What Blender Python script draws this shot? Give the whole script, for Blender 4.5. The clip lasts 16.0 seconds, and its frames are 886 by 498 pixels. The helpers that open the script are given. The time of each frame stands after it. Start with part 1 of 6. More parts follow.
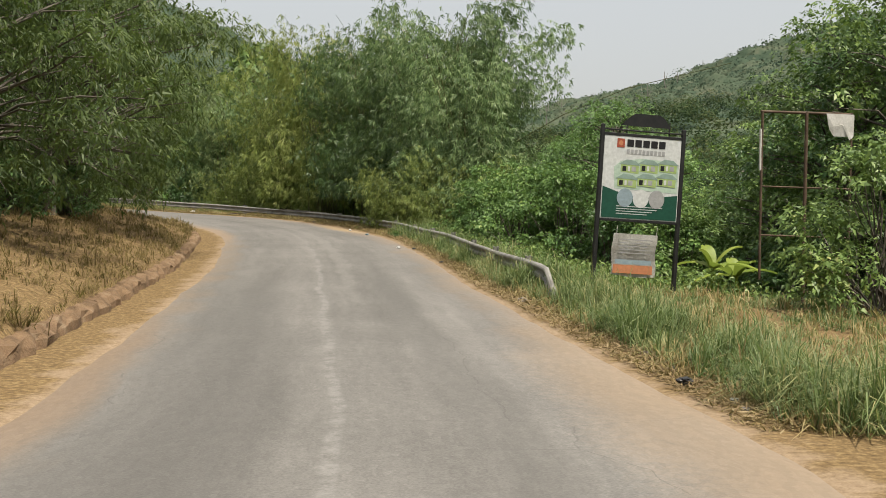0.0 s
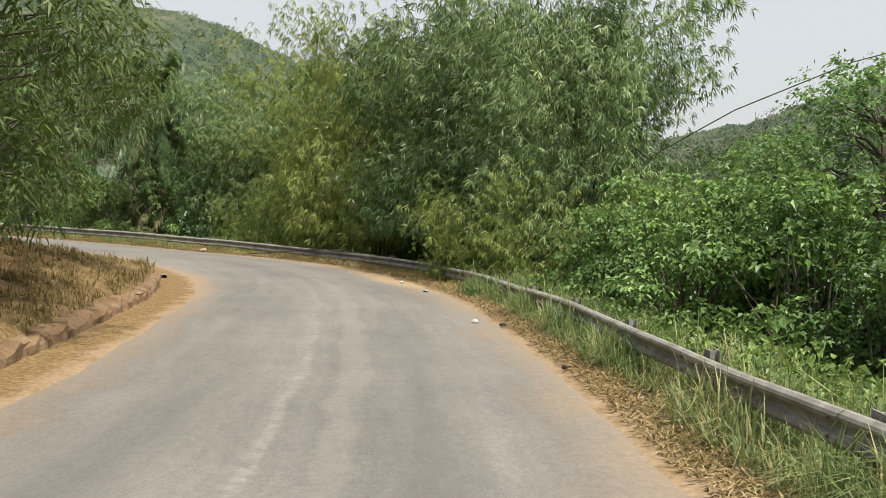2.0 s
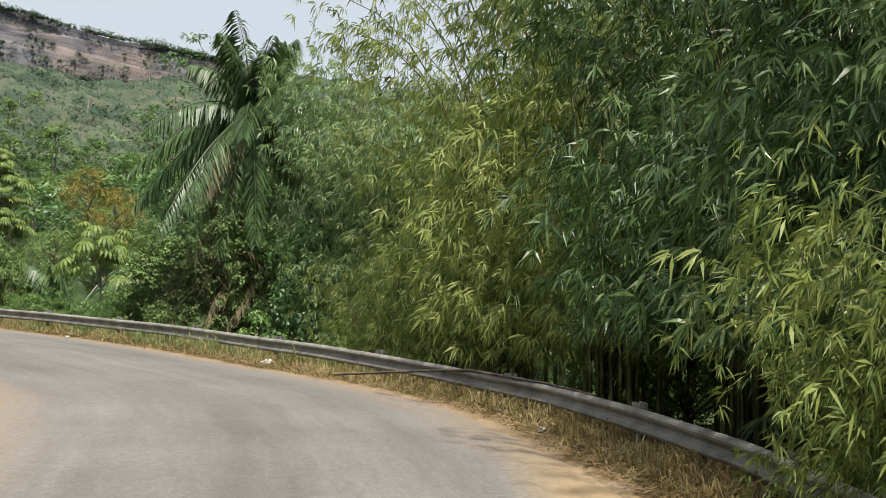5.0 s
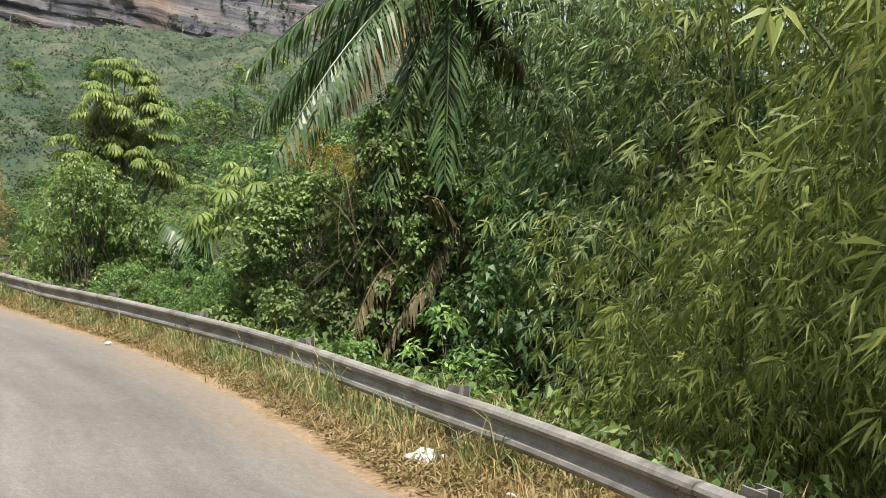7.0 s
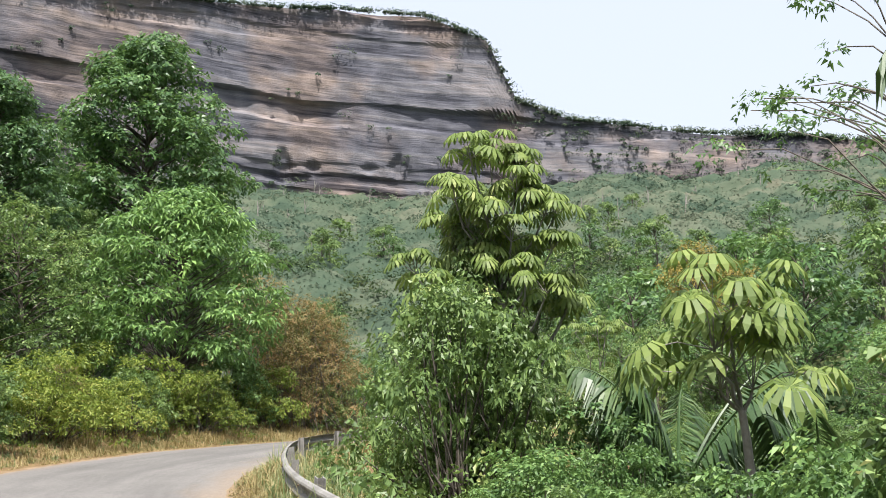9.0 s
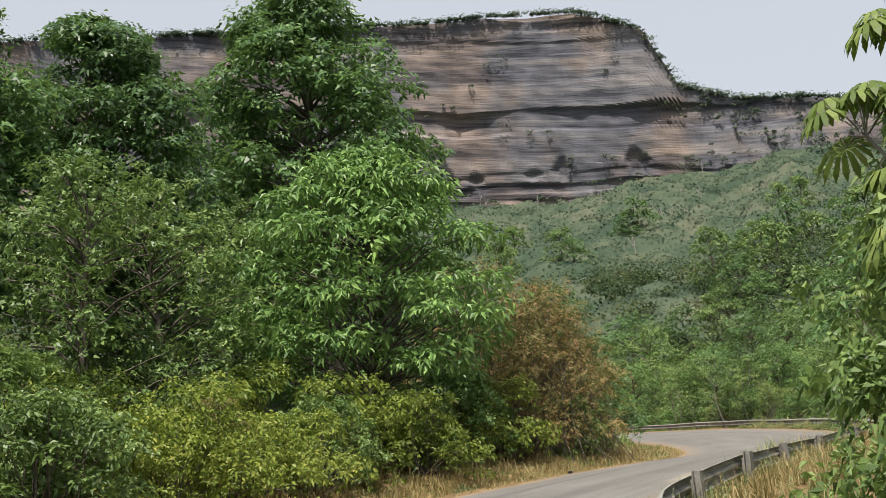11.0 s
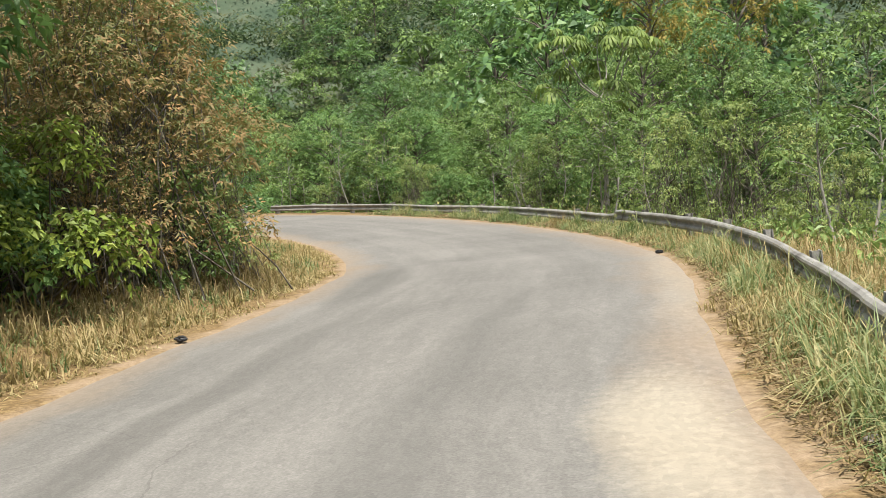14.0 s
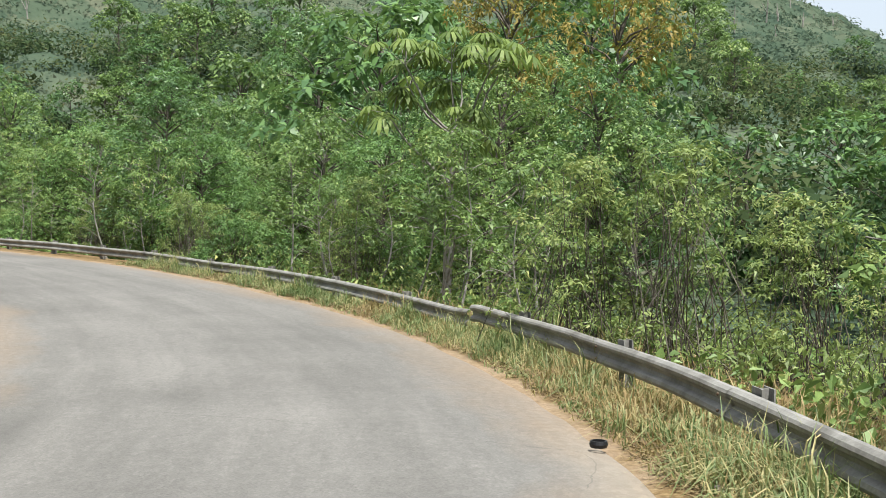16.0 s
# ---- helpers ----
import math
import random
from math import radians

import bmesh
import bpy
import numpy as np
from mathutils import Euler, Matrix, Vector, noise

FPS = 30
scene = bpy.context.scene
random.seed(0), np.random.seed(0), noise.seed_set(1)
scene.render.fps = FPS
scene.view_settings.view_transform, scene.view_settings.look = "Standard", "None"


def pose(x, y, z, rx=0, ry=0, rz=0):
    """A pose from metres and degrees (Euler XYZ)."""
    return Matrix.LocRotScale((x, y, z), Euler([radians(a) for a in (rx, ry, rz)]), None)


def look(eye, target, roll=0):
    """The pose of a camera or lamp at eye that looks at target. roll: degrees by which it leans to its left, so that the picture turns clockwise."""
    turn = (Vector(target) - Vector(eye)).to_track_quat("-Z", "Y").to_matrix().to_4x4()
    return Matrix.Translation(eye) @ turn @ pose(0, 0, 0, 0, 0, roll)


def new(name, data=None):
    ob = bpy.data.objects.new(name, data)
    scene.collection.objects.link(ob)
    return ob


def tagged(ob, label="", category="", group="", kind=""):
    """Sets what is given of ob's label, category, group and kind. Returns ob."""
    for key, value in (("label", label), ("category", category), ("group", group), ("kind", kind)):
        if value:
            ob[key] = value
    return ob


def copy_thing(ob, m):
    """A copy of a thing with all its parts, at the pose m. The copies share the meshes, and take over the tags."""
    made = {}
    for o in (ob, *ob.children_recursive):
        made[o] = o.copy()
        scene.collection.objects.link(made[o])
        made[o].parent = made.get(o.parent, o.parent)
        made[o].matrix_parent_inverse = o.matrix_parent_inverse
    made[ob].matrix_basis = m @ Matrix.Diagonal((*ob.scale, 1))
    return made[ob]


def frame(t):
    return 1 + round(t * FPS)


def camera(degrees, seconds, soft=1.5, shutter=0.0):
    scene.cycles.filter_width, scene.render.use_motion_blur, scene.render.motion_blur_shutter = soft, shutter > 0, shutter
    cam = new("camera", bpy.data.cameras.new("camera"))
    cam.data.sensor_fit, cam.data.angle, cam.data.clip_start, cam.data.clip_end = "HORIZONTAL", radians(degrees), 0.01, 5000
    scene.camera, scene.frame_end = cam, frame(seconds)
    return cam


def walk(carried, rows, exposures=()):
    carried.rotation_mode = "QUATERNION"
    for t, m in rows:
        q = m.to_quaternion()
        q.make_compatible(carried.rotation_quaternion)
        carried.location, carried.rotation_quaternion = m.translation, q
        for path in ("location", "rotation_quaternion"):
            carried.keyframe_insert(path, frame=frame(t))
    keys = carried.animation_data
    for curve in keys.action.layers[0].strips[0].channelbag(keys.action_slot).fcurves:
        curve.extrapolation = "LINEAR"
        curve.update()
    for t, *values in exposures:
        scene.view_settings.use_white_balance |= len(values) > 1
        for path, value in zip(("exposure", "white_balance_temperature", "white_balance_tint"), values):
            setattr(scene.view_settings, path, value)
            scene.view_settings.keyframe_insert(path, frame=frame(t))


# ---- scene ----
cam = camera(43.3, 16.0, soft=0.75)
METRES, EYE, TILT, LEAN, TURN = 120.0, 2.2, -2.5, 0.0, 0.0
ROWS = [
    (0.0, 0.0, 0.0, 0.0, 0.0, 0.0, 0.0),
    (0.5, -0.0026, 0.0353, 0.0008, 1.49, 0.11, -0.45),
    (1.0, -0.0044, 0.0713, 0.0017, 4.41, 0.17, -1.03),
    (1.5, -0.0052, 0.1067, 0.0033, 4.04, 0.24, -1.34),
    (2.0, -0.0061, 0.1424, 0.0055, 3.83, 2.08, -1.21),
    (2.5, -0.0072, 0.1784, 0.0074, 4.6, 2.48, -0.83),
    (3.0, -0.0097, 0.2148, 0.0096, 6.12, 2.94, -0.37),
    (3.5, -0.0131, 0.2505, 0.0118, 5.61, 3.68, -0.11),
    (4.0, -0.0175, 0.2862, 0.0139, 9.18, 4.15, -0.66),
    (4.5, -0.0233, 0.3213, 0.0161, 14.11, 4.86, -1.44),
    (5.0, -0.0302, 0.3557, 0.019, 16.51, 5.92, -1.76),
    (7.5, -0.1018, 0.5047, 0.0304, 32.5, 2.8, -3.64),
    (8.0, -0.1237, 0.5271, 0.0323, 37.1, 2.53, -3.67),
    (8.5, -0.1477, 0.5466, 0.0342, 44.41, 5.12, -3.62),
    (9.0, -0.1725, 0.5636, 0.0362, 47.39, 10.53, -0.3),
    (11.5, -0.2987, 0.6286, 0.0449, 58.05, 10.31, 4.89),
    (12.0, -0.3216, 0.6422, 0.0468, 53.06, 3.87, 6.05),
    (12.5, -0.343, 0.6575, 0.0484, 46.65, -0.47, 6.83),
    (13.0, -0.3633, 0.6742, 0.0499, 42.39, -1.71, 6.32),
    (13.5, -0.3817, 0.6926, 0.0514, 38.19, -2.1, 5.26),
    (14.0, -0.3987, 0.7129, 0.0531, 35.06, -1.59, 3.55),
    (14.5, -0.4142, 0.7352, 0.0545, 34.03, -0.06, 1.67),
    (15.0, -0.4275, 0.7588, 0.0558, 31.73, 0.71, 0.27),
    (15.5, -0.4397, 0.783, 0.0569, 28.36, 0.75, -0.62),
    (16.0, -0.4517, 0.8075, 0.058, 25.82, 0.9, -1.54),
]
walk(cam, [(t, pose(0, 0, EYE, TILT, LEAN, TURN) @ pose(METRES * x, METRES * y, METRES * z, 90 + pitch, roll, yaw)) for t, x, y, z, yaw, pitch, roll in ROWS],
     exposures=[(0.0, 0.58, 6850, 10), (2.5, 0.78, 6750, 9), (5.0, 0.72, 6500, 10), (7.5, 0.93, 6700, 11), (8.0, 0.86, 6900, 12), (8.5, 1.0, 6600, 11), (9.0, 1.12, 6200, 14), (9.6, 1.12, 6200, 14), (11.3, 0.6, 6700, 11),
                (12.0, 0.68, 6900, 12), (12.5, 0.88, 7000, 12), (13.0, 0.96, 6700, 11), (14.0, 0.98, 6500, 9), (15.5, 0.96, 6000, 7), (16.0, 0.96, 6150, 8)])

# ---- daylight: a white hazy sky and a veiled sun ----
SUN_ELEV, SUN_AZ = 67.0, 136.0     # degrees above the horizon; compass from +y clockwise
world = bpy.data.worlds.new("hazy_sky")
scene.world = world
world.use_nodes = True
wn, wl = world.node_tree.nodes, world.node_tree.links
wn.clear()
sky = wn.new("ShaderNodeTexSky")
sky.sky_type, sky.sun_disc = "NISHITA", False
sky.sun_elevation, sky.sun_rotation = radians(SUN_ELEV), radians(SUN_AZ)
sky.air_density, sky.dust_density, sky.ozone_density = 1.0, 6.0, 1.0
bg_sky = wn.new("ShaderNodeBackground")
bg_sky.inputs["Strength"].default_value = 0.04
bg_haze = wn.new("ShaderNodeBackground")
bg_haze.inputs["Color"].default_value = (0.93, 0.97, 1.0, 1)
bg_haze.inputs["Strength"].default_value = 0.36
adder = wn.new("ShaderNodeAddShader")
wout = wn.new("ShaderNodeOutputWorld")
wl.new(sky.outputs[0], bg_sky.inputs["Color"])
wl.new(bg_sky.outputs[0], adder.inputs[0])
wl.new(bg_haze.outputs[0], adder.inputs[1])
wl.new(adder.outputs[0], wout.inputs[0])
sun = new("sun", bpy.data.lights.new("sun", "SUN"))
sun.data.energy, sun.data.angle, sun.data.color = 4.7, radians(1.5), (1.0, 0.95, 0.86)
az, el = radians(SUN_AZ), radians(SUN_ELEV)
sun.matrix_world = look((math.sin(az) * math.cos(el) * 60, math.cos(az) * math.cos(el) * 60, math.sin(el) * 60), (0, 0, 0))


# ---- materials ----
def material(name, rough=0.8, metal=0.0, spec=0.3):
    m = bpy.data.materials.new(name)
    m.use_nodes = True
    p = m.node_tree.nodes["Principled BSDF"]
    p.inputs["Roughness"].default_value, p.inputs["Metallic"].default_value = rough, metal
    p.inputs["Specular IOR Level"].default_value = spec
    return m, m.node_tree.nodes, m.node_tree.links, p


def ramp(nodes, stops):
    r = nodes.new("ShaderNodeValToRGB")
    while len(r.color_ramp.elements) < len(stops):
        r.color_ramp.elements.new(0.5)
    for e, (at, c) in zip(r.color_ramp.elements, stops):
        e.position, e.color = at, (*c, 1)
    return r


def noise_node(nodes, links, scale, detail=5.0, vector=None, rough=0.55, distort=0.0):
    n = nodes.new("ShaderNodeTexNoise")
    n.inputs["Scale"].default_value, n.inputs["Detail"].default_value = scale, detail
    n.inputs["Roughness"].default_value, n.inputs["Distortion"].default_value = rough, distort
    if vector is None:
        vector = nodes.new("ShaderNodeTexCoord").outputs["Object"]
    links.new(vector, n.inputs["Vector"])
    return n


def mix_color(nodes, links, fac, a, b, blend="MIX"):
    n = nodes.new("ShaderNodeMix")
    n.data_type, n.blend_type = "RGBA", blend
    for sock, v in ((n.inputs[0], fac), (n.inputs[6], a), (n.inputs[7], b)):
        if isinstance(v, (int, float)):
            sock.default_value = v
        elif isinstance(v, tuple):
            sock.default_value = (*v, 1)
        else:
            links.new(v, sock)
    return n.outputs[2]


def math_node(nodes, links, op, a, b=0.0, clamp=False):
    n = nodes.new("ShaderNodeMath")
    n.operation, n.use_clamp = op, clamp
    for sock, v in ((n.inputs[0], a), (n.inputs[1], b)):
        if isinstance(v, (int, float)):
            sock.default_value = v
        else:
            links.new(v, sock)
    return n.outputs[0]


def bump(nodes, links, p, height, strength=0.4, distance=0.02):
    b = nodes.new("ShaderNodeBump")
    b.inputs["Strength"].default_value, b.inputs["Distance"].default_value = strength, distance
    links.new(height, b.inputs["Height"])
    links.new(b.outputs[0], p.inputs["Normal"])


def leaf_material(name, stops, trans=0.35, rough=0.5, patch=0.8, patch_scale=0.8, gain=1.4, single=0.6):
    """Leaf colours vary leaf by leaf, in patches through a crown, and plant by plant."""
    m, n, l, p = material(name, rough, 0.0, 0.35)
    geo = n.new("ShaderNodeNewGeometry")
    r = ramp(n, [(at_, (min(c[0] * gain * 0.94, 0.8), min(c[1] * gain, 0.8), min(c[2] * gain, 0.8))) for at_, c in stops])
    big = noise_node(n, l, patch_scale, 3.0, n.new("ShaderNodeTexCoord").outputs["Object"])
    info = n.new("ShaderNodeObjectInfo")
    s = math_node(n, l, "MULTIPLY_ADD", big.outputs[0], patch)
    s.node.inputs[2].default_value = -0.5 * patch
    one = math_node(n, l, "MULTIPLY_ADD", geo.outputs["Random Per Island"], single)
    one.node.inputs[2].default_value = 0.5 * (1 - single)
    a = math_node(n, l, "ADD", one, s)
    b = math_node(n, l, "MULTIPLY_ADD", info.outputs["Random"], 0.24)
    b.node.inputs[2].default_value = -0.12
    l.new(math_node(n, l, "ADD", a, b, True), r.inputs[0])
    l.new(r.outputs[0], p.inputs["Base Color"])
    t = n.new("ShaderNodeBsdfTranslucent")
    l.new(mix_color(n, l, 0.5, r.outputs[0], (0.12, 0.18, 0.035)), t.inputs[0])
    mx = n.new("ShaderNodeMixShader")
    mx.inputs[0].default_value = trans + 0.06
    l.new(p.outputs[0], mx.inputs[1])
    l.new(t.outputs[0], mx.inputs[2])
    l.new(mx.outputs[0], n["Material Output"].inputs[0])
    return m


def canopy_material(name, stops):
    """Distant leaf canopy: leafy grain, changes from crown to crown and slow changes over the hill."""
    m, n, l, p = material(name, 0.9, 0.0, 0.1)
    co = n.new("ShaderNodeTexCoord").outputs["Object"]
    slow, fine, leafy = noise_node(n, l, 0.022, 3.0, co, 0.55), noise_node(n, l, 0.45, 4.0, co, 0.65), noise_node(n, l, 2.2, 3.0, co, 0.7)
    crown = n.new("ShaderNodeAttribute")
    crown.attribute_name = "crown"
    f = math_node(n, l, "MULTIPLY_ADD", slow.outputs[0], 0.45)
    g = math_node(n, l, "MULTIPLY_ADD", fine.outputs[0], 0.22)
    l.new(math_node(n, l, "MULTIPLY", crown.outputs["Fac"], 0.30), g.node.inputs[2])
    l.new(g, f.node.inputs[2])
    r = ramp(n, stops)
    l.new(f, r.inputs[0])
    l.new(mix_color(n, l, 0.3, r.outputs[0], leafy.outputs[0], "OVERLAY"), p.inputs["Base Color"])
    bump(n, l, p, leafy.outputs[0], 0.2, 0.15)
    t = n.new("ShaderNodeBsdfTranslucent")
    l.new(r.outputs[0], t.inputs[0])
    mx = n.new("ShaderNodeMixShader")
    mx.inputs[0].default_value = 0.4
    l.new(p.outputs[0], mx.inputs[1])
    l.new(t.outputs[0], mx.inputs[2])
    l.new(mx.outputs[0], n["Material Output"].inputs[0])
    return m


def mottled(name, stops, scale, rough=0.85, bump_scale=None, strength=0.4, distance=0.02, metal=0.0, spec=0.3):
    m, n, l, p = material(name, rough, metal, spec)
    a = noise_node(n, l, scale, 6.0)
    r = ramp(n, stops)
    l.new(a.outputs[0], r.inputs[0])
    fine = noise_node(n, l, bump_scale or scale * 8, 4.0)
    l.new(mix_color(n, l, 0.35, r.outputs[0], fine.outputs[0], "OVERLAY"), p.inputs["Base Color"])
    bump(n, l, p, fine.outputs[0], strength, distance)
    return m


BAMBOO_DARK = leaf_material("bamboo_leaf_dark", [(0.0, (0.012, 0.028, 0.010)), (0.4, (0.04, 0.07, 0.024)), (0.75, (0.10, 0.14, 0.05)), (1.0, (0.22, 0.25, 0.12))], 0.28, 0.36, gain=1.666)
BAMBOO_LIGHT = leaf_material("bamboo_leaf_light", [(0.0, (0.02, 0.042, 0.016)), (0.4, (0.06, 0.092, 0.036)), (0.75, (0.12, 0.16, 0.065)), (1.0, (0.24, 0.265, 0.14))], 0.3, 0.4, gain=2.13)
BAMBOO_PALE = leaf_material("bamboo_leaf_pale", [(0.0, (0.033, 0.055, 0.014)), (0.5, (0.114, 0.136, 0.034)), (0.9, (0.195, 0.205, 0.06)), (1.0, (0.28, 0.26, 0.11))], 0.35, 0.5, gain=1.905)
BAMBOO_SUN = leaf_material("bamboo_leaf_sun", [(0.0, (0.033, 0.055, 0.014)), (0.5, (0.10, 0.132, 0.045)), (0.9, (0.18, 0.205, 0.085)), (1.0, (0.28, 0.26, 0.11))], 0.35, 0.5, gain=1.6)
LEAF_FRESH = leaf_material("leaf_fresh", [(0.0, (0.025, 0.05, 0.018)), (0.5, (0.065, 0.115, 0.034)), (0.85, (0.125, 0.19, 0.058)), (1.0, (0.25, 0.28, 0.09))], 0.38, 0.48, gain=1.871)
LEAF_ROSETTE = leaf_material("leaf_rosette", [(0.0, (0.03, 0.06, 0.02)), (0.45, (0.075, 0.125, 0.036)), (0.8, (0.14, 0.205, 0.06)), (1.0, (0.24, 0.28, 0.09))], 0.3, 0.45, gain=2.4)
LEAF_DARK = leaf_material("leaf_dark", [(0.0, (0.012, 0.028, 0.012)), (0.55, (0.035, 0.065, 0.022)), (0.9, (0.07, 0.115, 0.035)), (1.0, (0.13, 0.17, 0.05))], 0.32, 0.4, gain=2.505)
LEAF_MID = leaf_material("leaf_mid", [(0.0, (0.03, 0.035, 0.014)), (0.15, (0.035, 0.058, 0.018)), (0.5, (0.065, 0.10, 0.028)), (0.85, (0.125, 0.165, 0.05)), (1.0, (0.23, 0.21, 0.08))], 0.33, 0.45, gain=2.062)
LEAF_YELLOW = leaf_material("leaf_yellow_green", [(0.0, (0.07, 0.045, 0.012)), (0.2, (0.05, 0.07, 0.012)), (0.5, (0.105, 0.135, 0.02)), (0.85, (0.175, 0.185, 0.035)), (1.0, (0.28, 0.22, 0.06))], 0.36, 0.5, gain=1.975)
LEAF_RUST = leaf_material("leaf_rust", [(0.0, (0.06, 0.075, 0.025)), (0.25, (0.11, 0.11, 0.035)), (0.5, (0.17, 0.115, 0.05)), (0.75, (0.26, 0.14, 0.06)), (0.92, (0.30, 0.19, 0.08)), (1.0, (0.24, 0.22, 0.08))], 0.3, 0.7, 0.9, 0.5, gain=1.3)
LEAF_WISPY = leaf_material("leaf_wispy", [(0.0, (0.05, 0.06, 0.02)), (0.4, (0.085, 0.11, 0.035)), (0.75, (0.14, 0.16, 0.05)), (1.0, (0.22, 0.19, 0.08))], 0.38, 0.5, gain=2.138)
LEAF_VINE = leaf_material("leaf_vine", [(0.0, (0.03, 0.022, 0.012)), (0.3, (0.03, 0.045, 0.016)), (0.6, (0.055, 0.08, 0.025)), (0.9, (0.09, 0.12, 0.04)), (1.0, (0.20, 0.15, 0.08))], 0.3, 0.55, 0.9, 0.6, 3.0, 0.6)
LEAF_GOLD = leaf_material("leaf_gold", [(0.0, (0.09, 0.10, 0.02)), (0.5, (0.26, 0.19, 0.04)), (1.0, (0.42, 0.28, 0.06))], 0.35, 0.6, gain=1.009)
LEAF_FEATHER = leaf_material("leaf_feathery", [(0.0, (0.025, 0.045, 0.012)), (0.5, (0.075, 0.11, 0.028)), (0.85, (0.13, 0.165, 0.04)), (1.0, (0.22, 0.22, 0.07))], 0.33, 0.55, gain=0.944)
LEAF_UMBRELLA = leaf_material("leaf_umbrella", [(0.0, (0.04, 0.065, 0.016)), (0.5, (0.105, 0.145, 0.032)), (0.9, (0.19, 0.23, 0.06)), (1.0, (0.28, 0.29, 0.10))], 0.32, 0.55, gain=1.27)
PALM_GREEN = leaf_material("palm_green", [(0.0, (0.018, 0.04, 0.016)), (0.6, (0.05, 0.085, 0.03)), (1.0, (0.12, 0.16, 0.06))], 0.25, 0.4)
PALM_DRY = leaf_material("palm_dry", [(0.0, (0.05, 0.04, 0.022)), (0.6, (0.14, 0.11, 0.06)), (1.0, (0.27, 0.22, 0.13))], 0.2, 0.8, gain=1.254)
# Distance haze is put into the far foliage colours: paler and bluer than the valley's.
FAR_HAZE_GREEN = canopy_material("far_foliage_hazed", [(0.28, (0.0483, 0.0778, 0.054)), (0.42, (0.0746, 0.11, 0.0718)), (0.55, (0.1054, 0.1355, 0.0887)), (0.68, (0.1449, 0.1608, 0.1098)), (0.8, (0.1756, 0.1566, 0.1098))])
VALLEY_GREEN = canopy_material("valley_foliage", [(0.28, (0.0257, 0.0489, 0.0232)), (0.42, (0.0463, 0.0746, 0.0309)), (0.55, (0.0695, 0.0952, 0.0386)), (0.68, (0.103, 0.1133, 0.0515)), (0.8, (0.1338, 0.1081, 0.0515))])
GRASS_DRY = leaf_material("grass_dry", [(0.0, (0.15, 0.085, 0.035)), (0.4, (0.33, 0.22, 0.10)), (0.8, (0.48, 0.37, 0.19)), (1.0, (0.60, 0.50, 0.30))], 0.4, 0.7, 0.8, 0.6, 0.99)
GRASS_BROWN = leaf_material("grass_brown", [(0.0, (0.09, 0.05, 0.02)), (0.4, (0.21, 0.13, 0.055)), (0.8, (0.36, 0.25, 0.115)), (1.0, (0.52, 0.41, 0.22))], 0.35, 0.7, 0.9, 0.6, 0.85)
GRASS_GREEN = leaf_material("grass_green", [(0.0, (0.06, 0.095, 0.03)), (0.35, (0.13, 0.175, 0.065)), (0.6, (0.21, 0.245, 0.11)), (0.78, (0.36, 0.32, 0.15)), (1.0, (0.48, 0.39, 0.2))], 0.4, 0.5, 1.3, 0.6, 1.109)
BARK = mottled("bark", [(0.25, (0.0396, 0.033, 0.0264)), (0.55, (0.1056, 0.0924, 0.0726)), (0.8, (0.1848, 0.1716, 0.1452))], 3.0, 0.9, 40, 0.6, 0.02)
PALE_BARK = mottled("pale_bark", [(0.3, (0.132, 0.1254, 0.1056)), (0.7, (0.264, 0.2508, 0.2244))], 2.0, 0.9, 20, 0.3)
CULM = mottled("bamboo_culm", [(0.3, (0.0462, 0.0594, 0.0198)), (0.6, (0.1122, 0.1188, 0.0462)), (0.8, (0.1848, 0.1584, 0.0792))], 1.5, 0.5, 20, 0.2)
RAIL_ZINC = mottled("weathered_zinc", [(0.25, (0.106, 0.0984, 0.0871)), (0.5, (0.2196, 0.2121, 0.1931)), (0.75, (0.3029, 0.2954, 0.2727))], 2.2, 0.6, 30, 0.15, 0.01, 0.3)
POST_GREY = mottled("grey_post", [(0.3, (0.1452, 0.1386, 0.1254)), (0.7, (0.2772, 0.2706, 0.2508))], 5.0, 0.7, 40, 0.2, 0.01, 0.2)
IRON_BLACK = mottled("black_painted_iron", [(0.3, (0.0079, 0.0086, 0.0092)), (0.8, (0.0198, 0.0198, 0.0198))], 6.0, 0.5, 60, 0.1)
IRON_RUST = mottled("rusty_iron", [(0.25, (0.033, 0.0231, 0.0165)), (0.55, (0.0858, 0.0561, 0.0363)), (0.85, (0.1584, 0.132, 0.1056))], 4.0, 0.8, 60, 0.3)
STONE = mottled("kerb_stone", [(0.25, (0.0792, 0.0495, 0.0264)), (0.55, (0.165, 0.1056, 0.0594)), (0.85, (0.2376, 0.1848, 0.1254))], 2.5, 0.95, 25, 0.8, 0.04)
CLOTH_WHITE = mottled("dirty_white_cloth", [(0.3, (0.363, 0.3498, 0.3168)), (0.7, (0.5148, 0.5082, 0.4818))], 3.0, 0.85, 30, 0.2)


def plain(name, color, rough=0.6, spec=0.3):
    m, n, l, p = material(name, rough, 0.0, spec)
    a = noise_node(n, l, 14.0, 4.0)
    r = ramp(n, [(0.3, tuple(c * 0.82 for c in color)), (0.7, tuple(min(1.0, c * 1.08) for c in color))])
    l.new(a.outputs[0], r.inputs[0])
    l.new(r.outputs[0], p.inputs["Base Color"])
    return m


